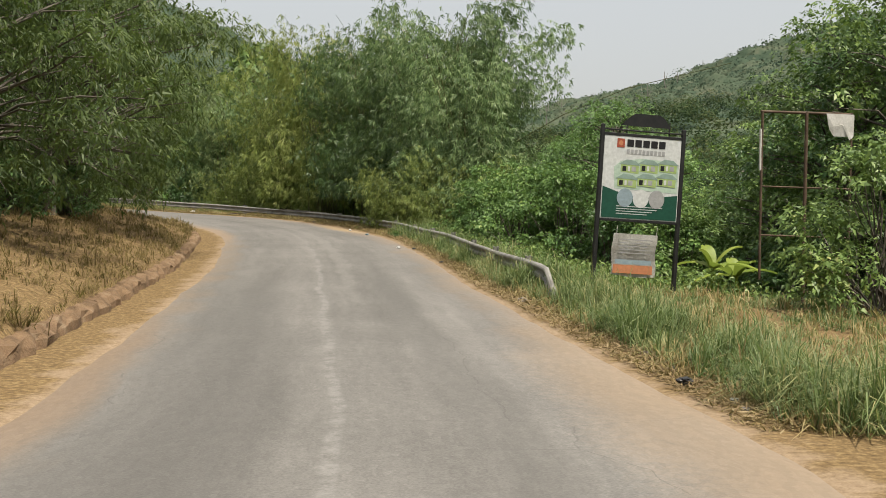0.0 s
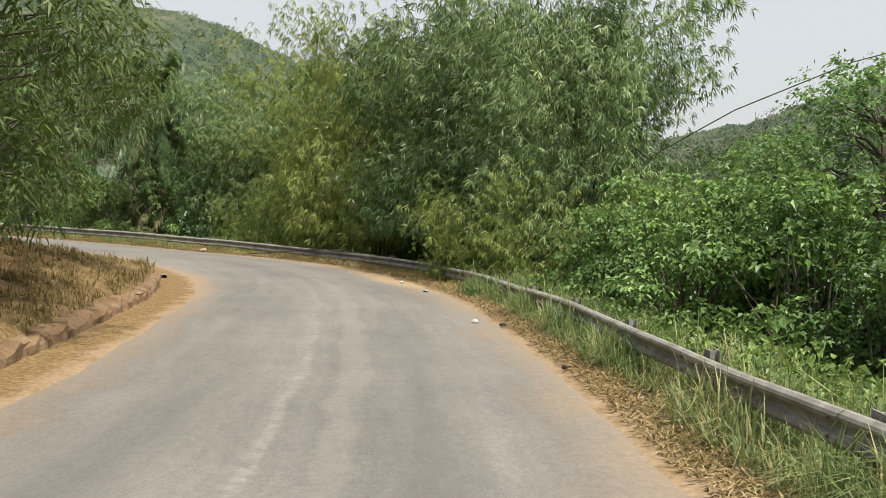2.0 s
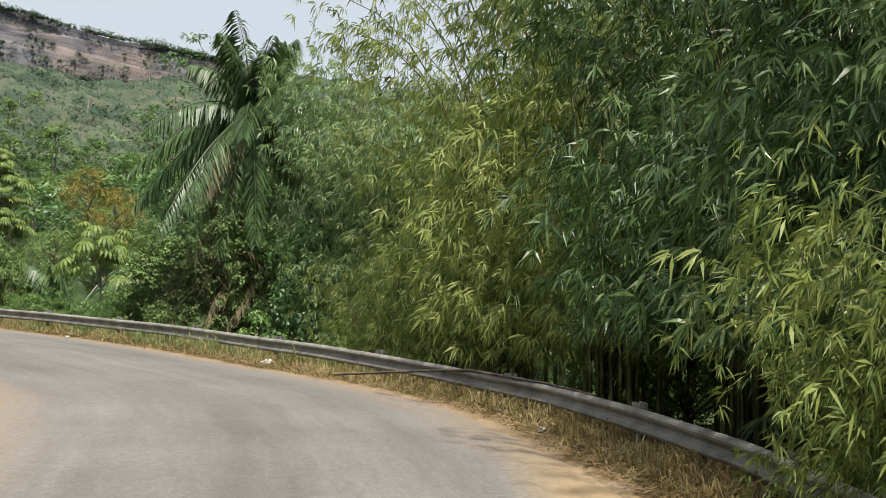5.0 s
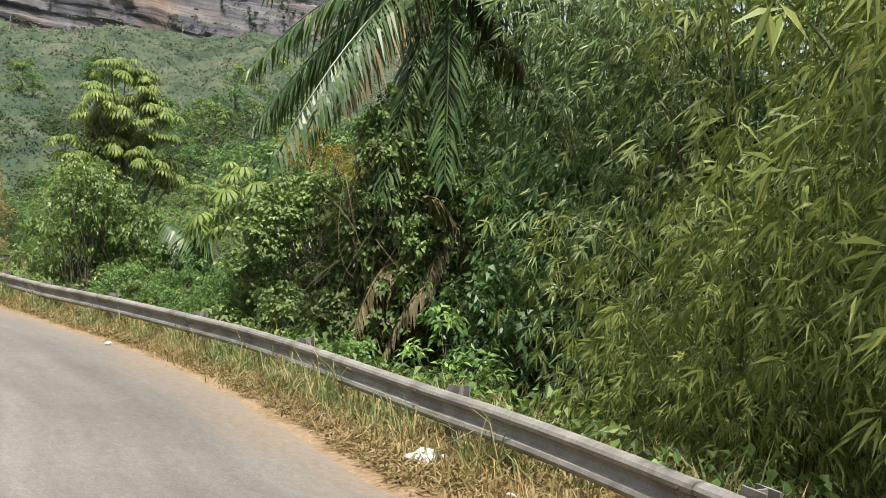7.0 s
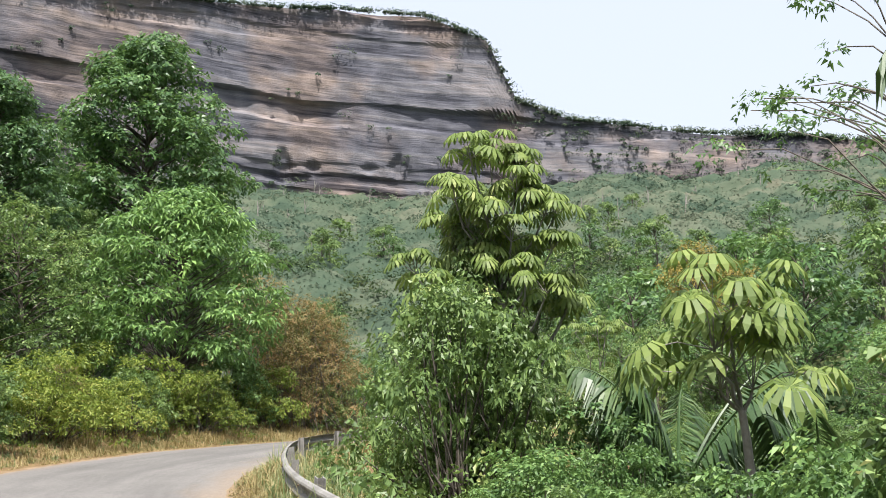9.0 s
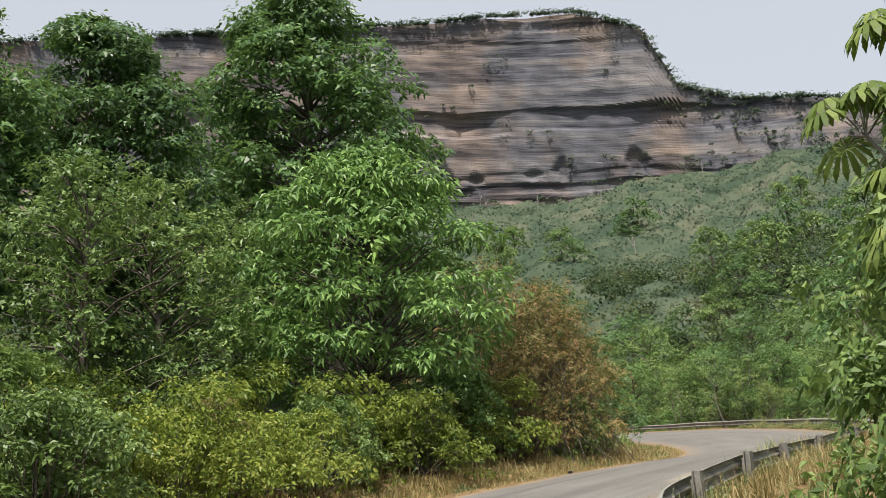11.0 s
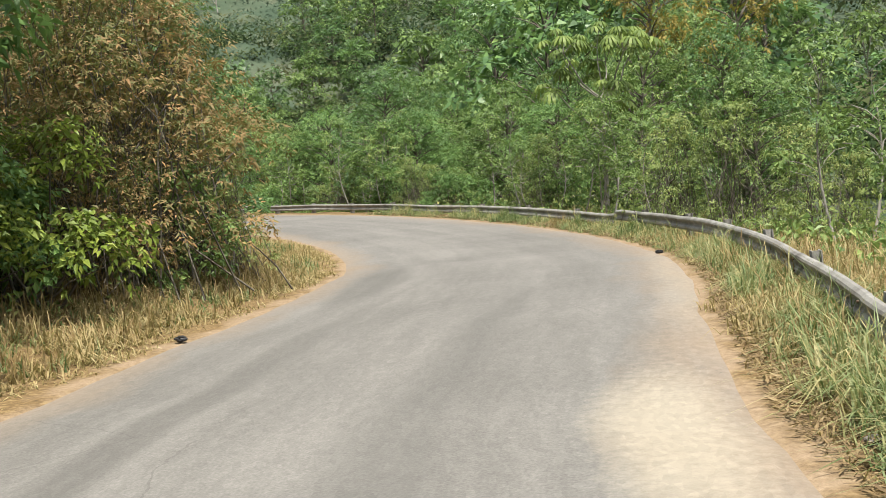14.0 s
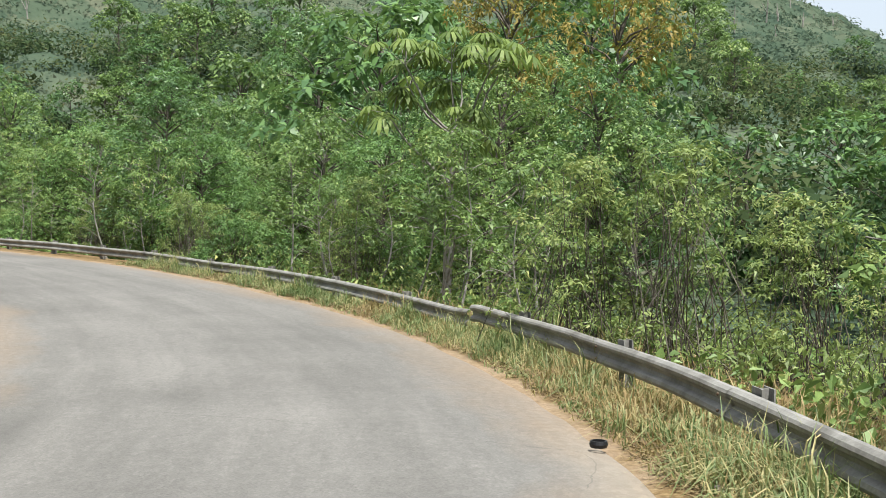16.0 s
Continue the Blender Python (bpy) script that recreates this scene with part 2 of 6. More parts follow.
# ---- the road's line, its edges and the lie of the land ----
AXIS = [(0, -40), (0, -20), (0, 0), (-0.5, 8.6), (-0.8, 17.1), (-1.2, 25.8), (-2.1, 34.4), (-3.6, 42.7), (-7.2, 52.2), (-12.2, 60.7), (-20.7, 67.8), (-28.2, 71.9),
        (-35.8, 75.6), (-41.2, 79.1), (-45.8, 83.3), (-51.3, 91.3), (-54.2, 97.1), (-57.0, 102.5), (-61.8, 110.0), (-68.5, 116.8), (-78, 122.8), (-92, 128.4), (-110, 133), (-135, 137), (-185, 141)]


def spline(points, per=6):
    p = np.array(points, float)
    q = np.vstack([2 * p[0] - p[1], p, 2 * p[-1] - p[-2]])
    out = []
    for i in range(1, len(q) - 2):
        for u in np.arange(per) / per:
            a, b, c, d = q[i - 1], q[i], q[i + 1], q[i + 2]
            out.append(0.5 * (2 * b + (c - a) * u + (2 * a - 5 * b + 4 * c - d) * u * u + (3 * b - a - 3 * c + d) * u ** 3))
    return np.array(out + [p[-1]])


LINE = spline(AXIS)
RUN = np.r_[0, np.cumsum(np.linalg.norm(np.diff(LINE, axis=0), axis=1))] - 10.0   # 30 where the drive begins


def tab(a, pairs):
    return np.interp(a, [p[0] for p in pairs], [p[1] for p in pairs])


def o_right(a):
    return tab(a, [(-10, -3.7), (39, -3.7), (47, -2.85), (56, -2.0), (70, -1.85), (76, -2.3), (84, -3.0), (92, -2.7), (98, -1.95), (110, -1.75), (120, -1.6), (130, -1.65), (140, -1.95), (150, -1.85), (158, -2.2), (170, -2.4)])


def o_left(a):
    return tab(a, [(-10, 4.2), (41, 3.9), (54, 4.8), (70, 5.2), (83, 4.2), (95, 4.8), (140, 5.4), (155, 5.1), (168, 5.4), (240, 5.6)])


def o_rail(a):
    return tab(a, [(40, -3.6), (53, -3.2), (58, -2.8), (72, -2.75), (78, -3.6), (84, -4.2), (90, -3.9), (95, -3.2), (100, -2.75), (106, -2.45), (115, -2.15), (124, -2.4), (133, -2.35), (141, -2.9),
                   (150, -2.95), (158, -3.05), (166, -3.1), (240, -3.2)])


def road_z(a):
    return tab(a, [(-10, -0.9), (30, 0.0), (47, 0.1), (62, 0.32), (73, 0.6), (83, 0.85), (98.5, 1.42), (121, 2.3), (139, 2.87), (150, 3.0), (157, 2.95), (164, 2.78), (171, 2.82), (178, 3.0), (190, 3.4), (205, 3.75), (260, 4.4)])


def at(a, o):
    """The place at run a along the road and o metres to its left."""
    a = np.asarray(a, float)
    x, y = np.interp(a, RUN, LINE[:, 0]), np.interp(a, RUN, LINE[:, 1])
    tx, ty = np.interp(a + 0.8, RUN, LINE[:, 0]) - np.interp(a - 0.8, RUN, LINE[:, 0]), np.interp(a + 0.8, RUN, LINE[:, 1]) - np.interp(a - 0.8, RUN, LINE[:, 1])
    k = np.hypot(tx, ty)
    return x - ty / k * o, y + tx / k * o


def where(x, y):
    """Run and offset (left positive) of places on the map."""
    x, y = np.atleast_1d(np.asarray(x, float)), np.atleast_1d(np.asarray(y, float))
    a, d = LINE[:-1], np.diff(LINE, axis=0)
    best, run, off = np.full(x.shape, 1e18), np.zeros(x.shape), np.zeros(x.shape)
    for i in range(len(d)):
        px, py = x - a[i, 0], y - a[i, 1]
        u = np.clip((px * d[i, 0] + py * d[i, 1]) / (d[i] @ d[i]), 0, 1)
        qx, qy = px - u * d[i, 0], py - u * d[i, 1]
        r2 = qx * qx + qy * qy
        m = r2 < best
        best[m], run[m] = r2[m], (RUN[i] + u * (RUN[i + 1] - RUN[i]))[m]
        off[m] = (np.sqrt(r2) * np.sign(d[i, 0] * py - d[i, 1] * px))[m]
    return run, off


def smooth(x, lo, hi):
    u = np.clip((x - lo) / (hi - lo), 0, 1)
    return u * u * (3 - 2 * u)


HUB = (-30.0, 75.0)


def bearing(x, y):
    return np.degrees(np.arctan2(-(x - HUB[0]), y - HUB[1]))


def ridge(b):
    """Sine-free height angle of the skyline, in degrees, by bearing (left of +y positive)."""
    return tab(b, [(-180, 6), (-120, 6), (-60, 7), (-28, 9.6), (-22, 8.3), (-17, 6.6), (-9, 4.9), (0, 6.4), (7, 8.3), (9, 9.3), (13, 10.9), (16, 11.9), (20, 12.8), (26, 13.8), (30, 14.5), (35, 15.1), (40, 15.9), (42.8, 17.0),
                   (43.3, 18.0), (44.3, 20.0), (47.7, 21.4), (52.4, 21.9), (75, 22), (95, 20), (120, 12), (180, 6)])


def cliffness(b):
    return tab(b, [(-180, 0), (20, 0), (27, 0.35), (38, 0.5), (42.5, 0.65), (44, 1), (95, 1), (115, 0), (180, 0)])


CLIFF_R = 500.0


def wavy(x, y, scale, seed=0.0):
    s = scale
    return (np.sin(x / s + seed) * np.cos(y / s * 1.3 + seed * 2.1) + 0.5 * np.sin(x / s * 2.3 + y / s * 1.7 + seed) + 0.35 * np.sin(y / s * 3.9 - x / s * 2.9 + seed * 3)) / 1.85


def hill_z(x, y):
    r, b = np.hypot(x - HUB[0], y - HUB[1]), bearing(x, y)
    top = np.tan(np.radians(ridge(b))) * CLIFF_R
    foot = np.where(cliffness(b) > 0.05, np.minimum(top, np.tan(np.radians(tab(b, [(26, 10.6), (33, 11.1), (42, 12.0), (46, 12.2), (52, 11.6), (60, 12.6)]))) * CLIFF_R), top)
    foot = top + (foot - top) * np.clip(cliffness(b) * 1.6, 0, 1)
    rise = foot * np.clip((r - 70) / (CLIFF_R - 10 - 70), 0, 1) ** 1.25
    z = -3.0 + rise + wavy(x, y, 28.0) * 4.0 * smooth(r, 90, 220)
    z = z + (top - foot) * smooth(r, CLIFF_R - 2, CLIFF_R + 14)
    return z - 60 * smooth(r, CLIFF_R + 120, CLIFF_R + 500)


def land_z(x, y, cut=True):
    x, y = np.atleast_1d(np.asarray(x, float)), np.atleast_1d(np.asarray(y, float))
    a, o = where(x, y)
    z0 = road_z(a)
    dl, dr = o - o_left(a), o_right(a) - o
    bank = tab(a, [(20, 0.30), (50, 0.30), (80, 0.22), (86, 0.05), (118, 0.05), (128, 0.25), (170, 0.28), (240, 0.2)])
    left = np.where(dl > 0, 0.03 * np.minimum(dl, 1) + bank * np.clip(dl - 0.8, 0, tab(a, [(80, 6), (90, 8), (125, 8), (140, 22)])), 0)
    kerb = tab(a, [(30, 0.30), (78, 0.32), (83.5, 0.30), (84.2, 0.0)]) * (dl > 0.85)
    beyond = np.maximum(o_rail(a) - o - 0.7, 0)
    fall = tab(a, [(20, 0.02), (52, 0.03), (62, 0.22), (80, 0.30), (125, 0.30), (135, 0.12), (160, 0.15), (240, 0.2)])
    deep = tab(a, [(20, 1.0), (52, 1.0), (65, 4.0), (120, 5.0), (140, 2.5), (240, 3.0)])
    right = -np.minimum(fall * beyond, deep) - 0.02 * np.clip(dr, 0, 2)
    z = z0 + left + kerb + right + 0.06 * wavy(x, y, 1.3, 2.0) * smooth(np.maximum(dl, dr), 0.4, 2.0)
    far = smooth(np.abs(o), 28, 90)
    z = z * (1 - far) + hill_z(x, y) * far
    if cut:
        z = z - 0.35 * (1 - smooth(np.maximum(dl, dr), 5.0, 7.5))
    return z


# ---- mesh helpers ----
def from_arrays(name, verts, faces, mat=None, smooth_faces=False):
    """A mesh from a vertex array and an array of faces, all with the same number of corners (or a list of such arrays)."""
    me = bpy.data.meshes.new(name)
    groups = faces if isinstance(faces, list) else [faces]
    groups = [np.asarray(g, np.int32) for g in groups if len(g)]
    idx = np.concatenate([g.ravel() for g in groups])
    size = np.concatenate([np.full(len(g), g.shape[1], np.int32) for g in groups])
    me.vertices.add(len(verts))
    me.vertices.foreach_set("co", np.asarray(verts, np.float32).ravel())
    me.loops.add(len(idx))
    me.loops.foreach_set("vertex_index", idx)
    me.polygons.add(len(size))
    me.polygons.foreach_set("loop_start", (np.cumsum(size) - size).astype(np.int32))
    me.polygons.foreach_set("loop_total", size)
    me.polygons.foreach_set("use_smooth", np.full(len(size), smooth_faces))
    me.update(calc_edges=True)
    me.validate()
    if mat:
        me.materials.append(mat)
    return me


def part(name, bm, mat, parent, label=""):
    """Links a bmesh, or a mesh that is ready, as one object under a thing or a part."""
    if isinstance(bm, bpy.types.Mesh):
        me = bm
    else:
        me = bpy.data.meshes.new(name)
        bm.to_mesh(me)
        bm.free()
        me.materials.append(mat)
    ob = new(name, me)
    ob.parent = parent
    if label:
        tagged(ob, label)
    return ob


def unit(v):
    return v / np.maximum(np.linalg.norm(v, axis=-1, keepdims=True), 1e-9)


def leaves(P, D, N, L, W, fold=0.25, droop=0.15):
    """Pointed leaves, four corners each: base, two shoulders, tip."""
    S = unit(np.cross(D, N))
    N2 = np.cross(S, D)
    L, W = np.broadcast_to(L, (len(P),))[:, None], np.broadcast_to(W, (len(P),))[:, None]
    mid = P + D * L * 0.42
    tip = P + D * L
    tip[:, 2] -= (L * droop)[:, 0]
    v = np.stack([P, mid + S * W / 2 + N2 * W * fold, tip, mid - S * W / 2 + N2 * W * fold], 1).reshape(-1, 3)
    return v, np.arange(len(P) * 4).reshape(-1, 4)


def small_leaves(P, D, N, L, W, droop=0.15):
    """Leaves too small to show a shape: three corners each."""
    S = unit(np.cross(D, N))
    L, W = np.broadcast_to(L, (len(P),))[:, None], np.broadcast_to(W, (len(P),))[:, None]
    tip = P + D * L
    tip[:, 2] -= (L * droop)[:, 0]
    return np.stack([P + D * L * 0.2 - S * W / 2, P + S * W / 2, tip], 1).reshape(-1, 3), np.arange(len(P) * 3).reshape(-1, 3)


def joined(chunks):
    vs, fs, k = [], [], 0
    for v, f in chunks:
        vs.append(v)
        fs.append(np.asarray(f) + k)
        k += len(v)
    sizes = sorted({f.shape[1] for f in fs})
    return np.concatenate(vs), [np.concatenate([f for f in fs if f.shape[1] == s]) for s in sizes]


def tube(points, radii, sides=5):
    """A tapered tube along a line of points."""
    p, r = np.asarray(points, float), np.asarray(radii, float)
    d = unit(np.gradient(p, axis=0))
    ref = np.where(np.abs(d[:, 2:3]) > 0.9, np.array([[1.0, 0, 0]]), np.array([[0, 0, 1.0]]))
    u = unit(np.cross(d, ref))
    w = np.cross(d, u)
    ang = np.arange(sides) / sides * 2 * np.pi
    v = p[:, None] + r[:, None, None] * (np.cos(ang)[None, :, None] * u[:, None] + np.sin(ang)[None, :, None] * w[:, None])
    f = [(i * sides + j, i * sides + (j + 1) % sides, (i + 1) * sides + (j + 1) % sides, (i + 1) * sides + j) for i in range(len(p) - 1) for j in range(sides)]
    return v.reshape(-1, 3), np.array(f)


def rand_dirs(rng, n):
    return unit(rng.normal(size=(n, 3)))


def empty(name):
    ob = new(name)
    ob.empty_display_size = 0.2
    return ob


def box_bm(bm, x0, y0, z0, x1, y1, z1, bevel=0.0):
    g = bmesh.ops.create_cube(bm, size=1.0, matrix=Matrix.Translation(((x0 + x1) / 2, (y0 + y1) / 2, (z0 + z1) / 2)) @ Matrix.Diagonal((abs(x1 - x0), abs(y1 - y0), abs(z1 - z0), 1)))
    if bevel:
        bmesh.ops.bevel(bm, geom=list({e for v in g["verts"] for e in v.link_edges}), offset=bevel, segments=1, affect="EDGES")
    return bm


# ---- plants ----
def crown_leaves(rng, blobs, n, L, W, droop=0.2, up=0.6, fold=0.2, fine=False, per=8):
    """Leaf sprays on the shells of many small clumps, each spray a rosette. blobs: centre x, y, z and radii x, y, z."""
    b = np.asarray(blobs, float)
    w = (b[:, 3] * b[:, 4]) ** 1.0
    m = max(1, n // per)
    pick = rng.choice(len(b), m, p=w / w.sum())
    d = rand_dirs(rng, m)
    d[:, 2] = np.where(rng.random(m) < 0.6, np.abs(d[:, 2]), d[:, 2])
    C = b[pick, :3] + d * b[pick, 3:6] * (0.5 + 0.55 * rng.random(m) ** 0.6)[:, None]
    N0 = unit(d * 0.6 + np.array([0, 0, up + 0.1]) + rng.normal(size=(m, 3)) * 0.35)
    U = unit(np.cross(N0, rng.normal(size=(m, 3))))
    V = np.cross(N0, U)
    th = np.tile(np.arange(per) * 2.4, m) + np.repeat(rng.random(m) * 6.28, per) + rng.normal(size=m * per) * 0.3
    R = np.cos(th)[:, None] * np.repeat(U, per, 0) + np.sin(th)[:, None] * np.repeat(V, per, 0)
    k = np.repeat(rng.uniform(0.75, 1.2, m), per) * rng.uniform(0.75, 1.2, m * per)
    P = np.repeat(C, per, 0) + R * (L * rng.random(m * per))[:, None] * 0.55 + rng.normal(size=(m * per, 3)) * L * 0.3
    D = unit(R + np.repeat(d, per, 0) * 0.35 + rng.normal(size=(m * per, 3)) * 0.25 - np.array([0, 0, droop]) * 1.5)
    N = unit(np.repeat(N0, per, 0) + rng.normal(size=(m * per, 3)) * 0.35)
    return leaves(P, D, N, L * k, W * k, fold, droop) if fine else small_leaves(P, D, N, L * k, W * k, droop)


def limb(a, b, r0, r1, rng, sag=0.1, n=5):
    u = np.linspace(0, 1, n)[:, None]
    p = a * (1 - u) + b * u + rng.normal(size=(n, 3)) * 0.03 * np.linalg.norm(b - a) * np.sin(np.pi * u)
    p[:, 2] += sag * np.linalg.norm(b - a) * np.sin(np.pi * u[:, 0])
    return tube(p, np.linspace(r0, r1, n), 3)


def tree(seed, name, h, spread, low, n_blob, n_leaf, L, W, mat, flat=0.6, trunk_r=0.18, blob_r=(0.8, 1.5), droop=0.2, bare=0.0, shape=1.0, fine=False, bark=None):
    """A tree h metres tall: trunk, limbs out to clumps, and leaves round the clumps. low: where the crown begins, as a part of h."""
    rng = np.random.default_rng(seed)
    bark = bark or BARK
    root = empty(name)
    top = np.array([rng.normal() * 0.4, rng.normal() * 0.4, h * 0.86])
    lean = rng.normal(size=2) * 0.25
    zs = np.linspace(0, 1, 8)
    tr = np.stack([top[0] * zs + lean[0] * np.sin(3 * zs), top[1] * zs + lean[1] * np.sin(2.5 * zs), top[2] * zs - 0.3 * (1 - zs)], 1)
    part("trunk", from_arrays("trunk", *tube(tr, trunk_r * (1.25 - 1.05 * zs), 8), bark, True), bark, root)
    blobs, limbs = [], []
    for i in range(n_blob):
        z = low + (1 - low) * rng.random() ** 0.9
        env = np.sin(np.pi * np.clip(0.16 + 0.84 * ((z - low) / (1 - low)) ** shape, 0, 0.97)) ** 0.7
        ang, rr = rng.random() * 2 * np.pi, spread * env * rng.uniform(0.35, 1.0) ** 0.6
        c = np.array([rr * np.cos(ang) + tr[4, 0], rr * np.sin(ang) + tr[4, 1], z * h])
        br = rng.uniform(*blob_r)
        blobs.append((*c, br, br, br * flat))
        za = np.clip(z * h - rr * 0.45, h * 0.15, h * 0.8)
        j = np.array([np.interp(za, tr[:, 2], tr[:, k]) for k in range(3)])
        limbs.append(limb(j, c, trunk_r * 0.32, 0.012, rng, 0.1, 4))
    v, f = joined(limbs)
    tagged(part("branchwork", from_arrays("branchwork", v, f, bark, True), bark, root), kind="stuff")
    part("crown", from_arrays("crown", *crown_leaves(rng, blobs, int(n_leaf * (1 - bare)), L, W, droop, fine=fine), mat), mat, root)
    return root


def shrub(seed, name, h, spread, n_blob, n_leaf, L, W, mat, blob_r=(0.35, 0.7), droop=0.2, flat=0.8, fine=False, stem=0.03, foot=0.12):
    """A bush of many stems from one foot."""
    rng = np.random.default_rng(seed)
    root = empty(name)
    blobs, stems = [], []
    for i in range(n_blob):
        ang, z = rng.random() * 2 * np.pi, rng.uniform(0.06, 1.0)
        rr = spread * np.sqrt(rng.random()) * (1.0 - 0.55 * z ** 2)
        c = np.array([rr * np.cos(ang), rr * np.sin(ang), z * h * 0.9])
        br = rng.uniform(*blob_r)
        blobs.append((*c, br, br, br * flat))
        a = np.array([rng.normal() * foot * spread, rng.normal() * foot * spread, -0.25])
        stems.append(limb(a, c, stem, 0.006, rng, 0.08, 4))
    v, f = joined(stems)
    tagged(part("stemwork", from_arrays("stemwork", v, f, BARK, True), BARK, root), kind="stuff")
    part("foliage", from_arrays("foliage", *crown_leaves(rng, blobs, n_leaf, L, W, droop, fine=fine), mat), mat, root)
    return root


def bamboo(seed, h, reach, n_culm, n_fan, mat, L=0.30, W=0.046, per=6, hem=1.5):
    """A clump of arching canes hung with fans of long drooping leaves."""
    rng = np.random.default_rng(seed)
    root = empty("bamboo_clump")
    s = np.linspace(0, 1, 10)
    curves = []
    for i in range(n_culm):
        ang, k = rng.random() * 2 * np.pi, rng.uniform(0.5, 1.0) ** 0.7
        r0, R = rng.uniform(0.1, 1.1), reach * rng.uniform(0.45, 1.0)
        hh = h * k
        rad = r0 + R * s ** 2.4
        z = hh * (1.25 * s - 0.35 * s ** 3) - 0.3
        a2 = ang + rng.normal() * 0.25 * s
        c = np.stack([np.cos(a2) * rad, np.sin(a2) * rad, z], 1)
        curves.append(c)
        part("cane", from_arrays("cane", *tube(c, np.linspace(0.045, 0.008, 10), 5), CULM, True), CULM, root)
    C = np.array(curves)
    pick = rng.integers(0, n_culm, n_fan)
    u = rng.uniform(0.06, 1.0, n_fan) ** 0.62 * 8.999
    i0 = u.astype(int)
    fr = (u - i0)[:, None]
    P = C[pick, i0] * (1 - fr) + C[pick, i0 + 1] * fr
    low = rng.random(n_fan) < 0.32
    th0, rr0 = rng.random(n_fan) * 2 * np.pi, reach * rng.uniform(0.35, 0.8, n_fan)
    skirt = np.stack([np.cos(th0) * rr0, np.sin(th0) * rr0, rng.uniform(hem, 0.42 * h, n_fan)], 1)
    P = np.where(low[:, None], skirt, P)
    P = P[rng.integers(0, n_fan // 11, n_fan)] + rng.normal(size=(n_fan, 3)) * np.array([0.30, 0.30, 0.34])      # fans gather into sprays
    out = P * np.array([1, 1, 0]) + rng.normal(size=(n_fan, 3)) * 0.5
    out = unit(out)
    P = P + out * (rng.random(n_fan) ** 0.7 * 1.1)[:, None] + rng.normal(size=(n_fan, 3)) * 0.2
    P[:, 2] = np.maximum(P[:, 2] - 0.25 * rng.random(n_fan), hem + 0.9 * rng.random(n_fan))
    axis = unit(out * 0.6 + np.array([0, 0, -0.75]) + rng.normal(size=(n_fan, 3)) * 0.3)
    side = unit(np.cross(axis, rng.normal(size=(n_fan, 3))))
    nrm = np.cross(side, axis)
    spread = np.linspace(-0.95, 0.95, per)
    PP = np.repeat(P, per, 0) + rng.normal(size=(n_fan * per, 3)) * 0.03
    th = np.tile(spread, n_fan) + rng.normal(size=n_fan * per) * 0.16
    A, S, Nn = np.repeat(axis, per, 0), np.repeat(side, per, 0), np.repeat(nrm, per, 0)
    D = unit(A * np.cos(th)[:, None] + S * np.sin(th)[:, None] + Nn * rng.normal(size=(n_fan * per, 1)) * 0.22)
    k = np.repeat(rng.uniform(0.7, 1.25, n_fan), per) * rng.uniform(0.8, 1.1, n_fan * per)
    part("foliage", from_arrays("foliage", *leaves(PP, D, unit(Nn + rng.normal(size=Nn.shape) * 0.25), L * k, W * k, 0.15, 0.22), mat), mat, root)
    return root


def frond(rng, length, ang, rise, mat_w=0.05, n=52, leaflet=0.7, droop=1.0):
    """One arching palm frond from the origin: the rib as a tube and drooping leaflets on both sides."""
    u = np.linspace(0, 1, 12)
    out = length * (u * np.cos(rise) + 0.10 * u ** 2)
    z = length * (u * np.sin(rise) - 0.62 * droop * u ** 2.2)
    rib = np.stack([np.cos(ang) * out, np.sin(ang) * out, z], 1)
    us = np.linspace(0.14, 0.99, n)
    P = np.stack([np.interp(us, u, rib[:, k]) for k in range(3)], 1)
    T = unit(np.gradient(P, axis=0))
    side = unit(np.cross(T, np.array([0, 0, 1.0])))
    chunks = []
    for sg in (-1, 1):
        D = unit(T * 0.5 + side * sg * 0.8 - np.array([0, 0, 0.85]) + rng.normal(size=T.shape) * 0.14)
        ll = leaflet * np.sin(np.pi * (0.12 + 0.83 * us)) ** 0.6 * rng.uniform(0.85, 1.1, n)
        chunks.append(leaves(P, D, unit(np.cross(D, T) * sg + np.array([0, 0, 0.4])), ll, 0.075 + 0 * ll, 0.15, 0.35))
    return tube(rib, np.linspace(0.035, 0.006, 12), 4), joined(chunks)


def palm(seed, trunk_h, n_frond, length, dry=0):
    rng = np.random.default_rng(seed)
    root = empty("oil_palm")
    zs = np.linspace(0, 1, 9)
    part("trunk", from_arrays("trunk", *tube(np.stack([0.15 * np.sin(2 * zs), 0 * zs, trunk_h * zs - 0.3 * (1 - zs)], 1), 0.24 + 0.05 * np.sin(40 * zs), 9), BARK, True), BARK, root)
    for i in range(n_frond + dry):
        rise = (rng.uniform(-0.7, 0.6) if i % 5 < 3 else rng.uniform(0.9, 1.5)) if i < n_frond else rng.uniform(-0.7, -0.1)
        mat = PALM_GREEN if i < n_frond else PALM_DRY
        rib, (v, f) = frond(rng, length * rng.uniform(0.8, 1.1), i * 2.4 + rng.normal() * 0.2, rise, leaflet=length * 0.22, droop=rng.uniform(0.4, 0.8) if 1.0 < rise else 1.1)
        vv, ff = joined([rib, (v, f[0])])
        me = from_arrays("frond", vv + np.array([0.1, 0, trunk_h]), ff, mat)
        part("frond", me, mat, root, "" if i < n_frond else "dry hanging brown frond")
    return root


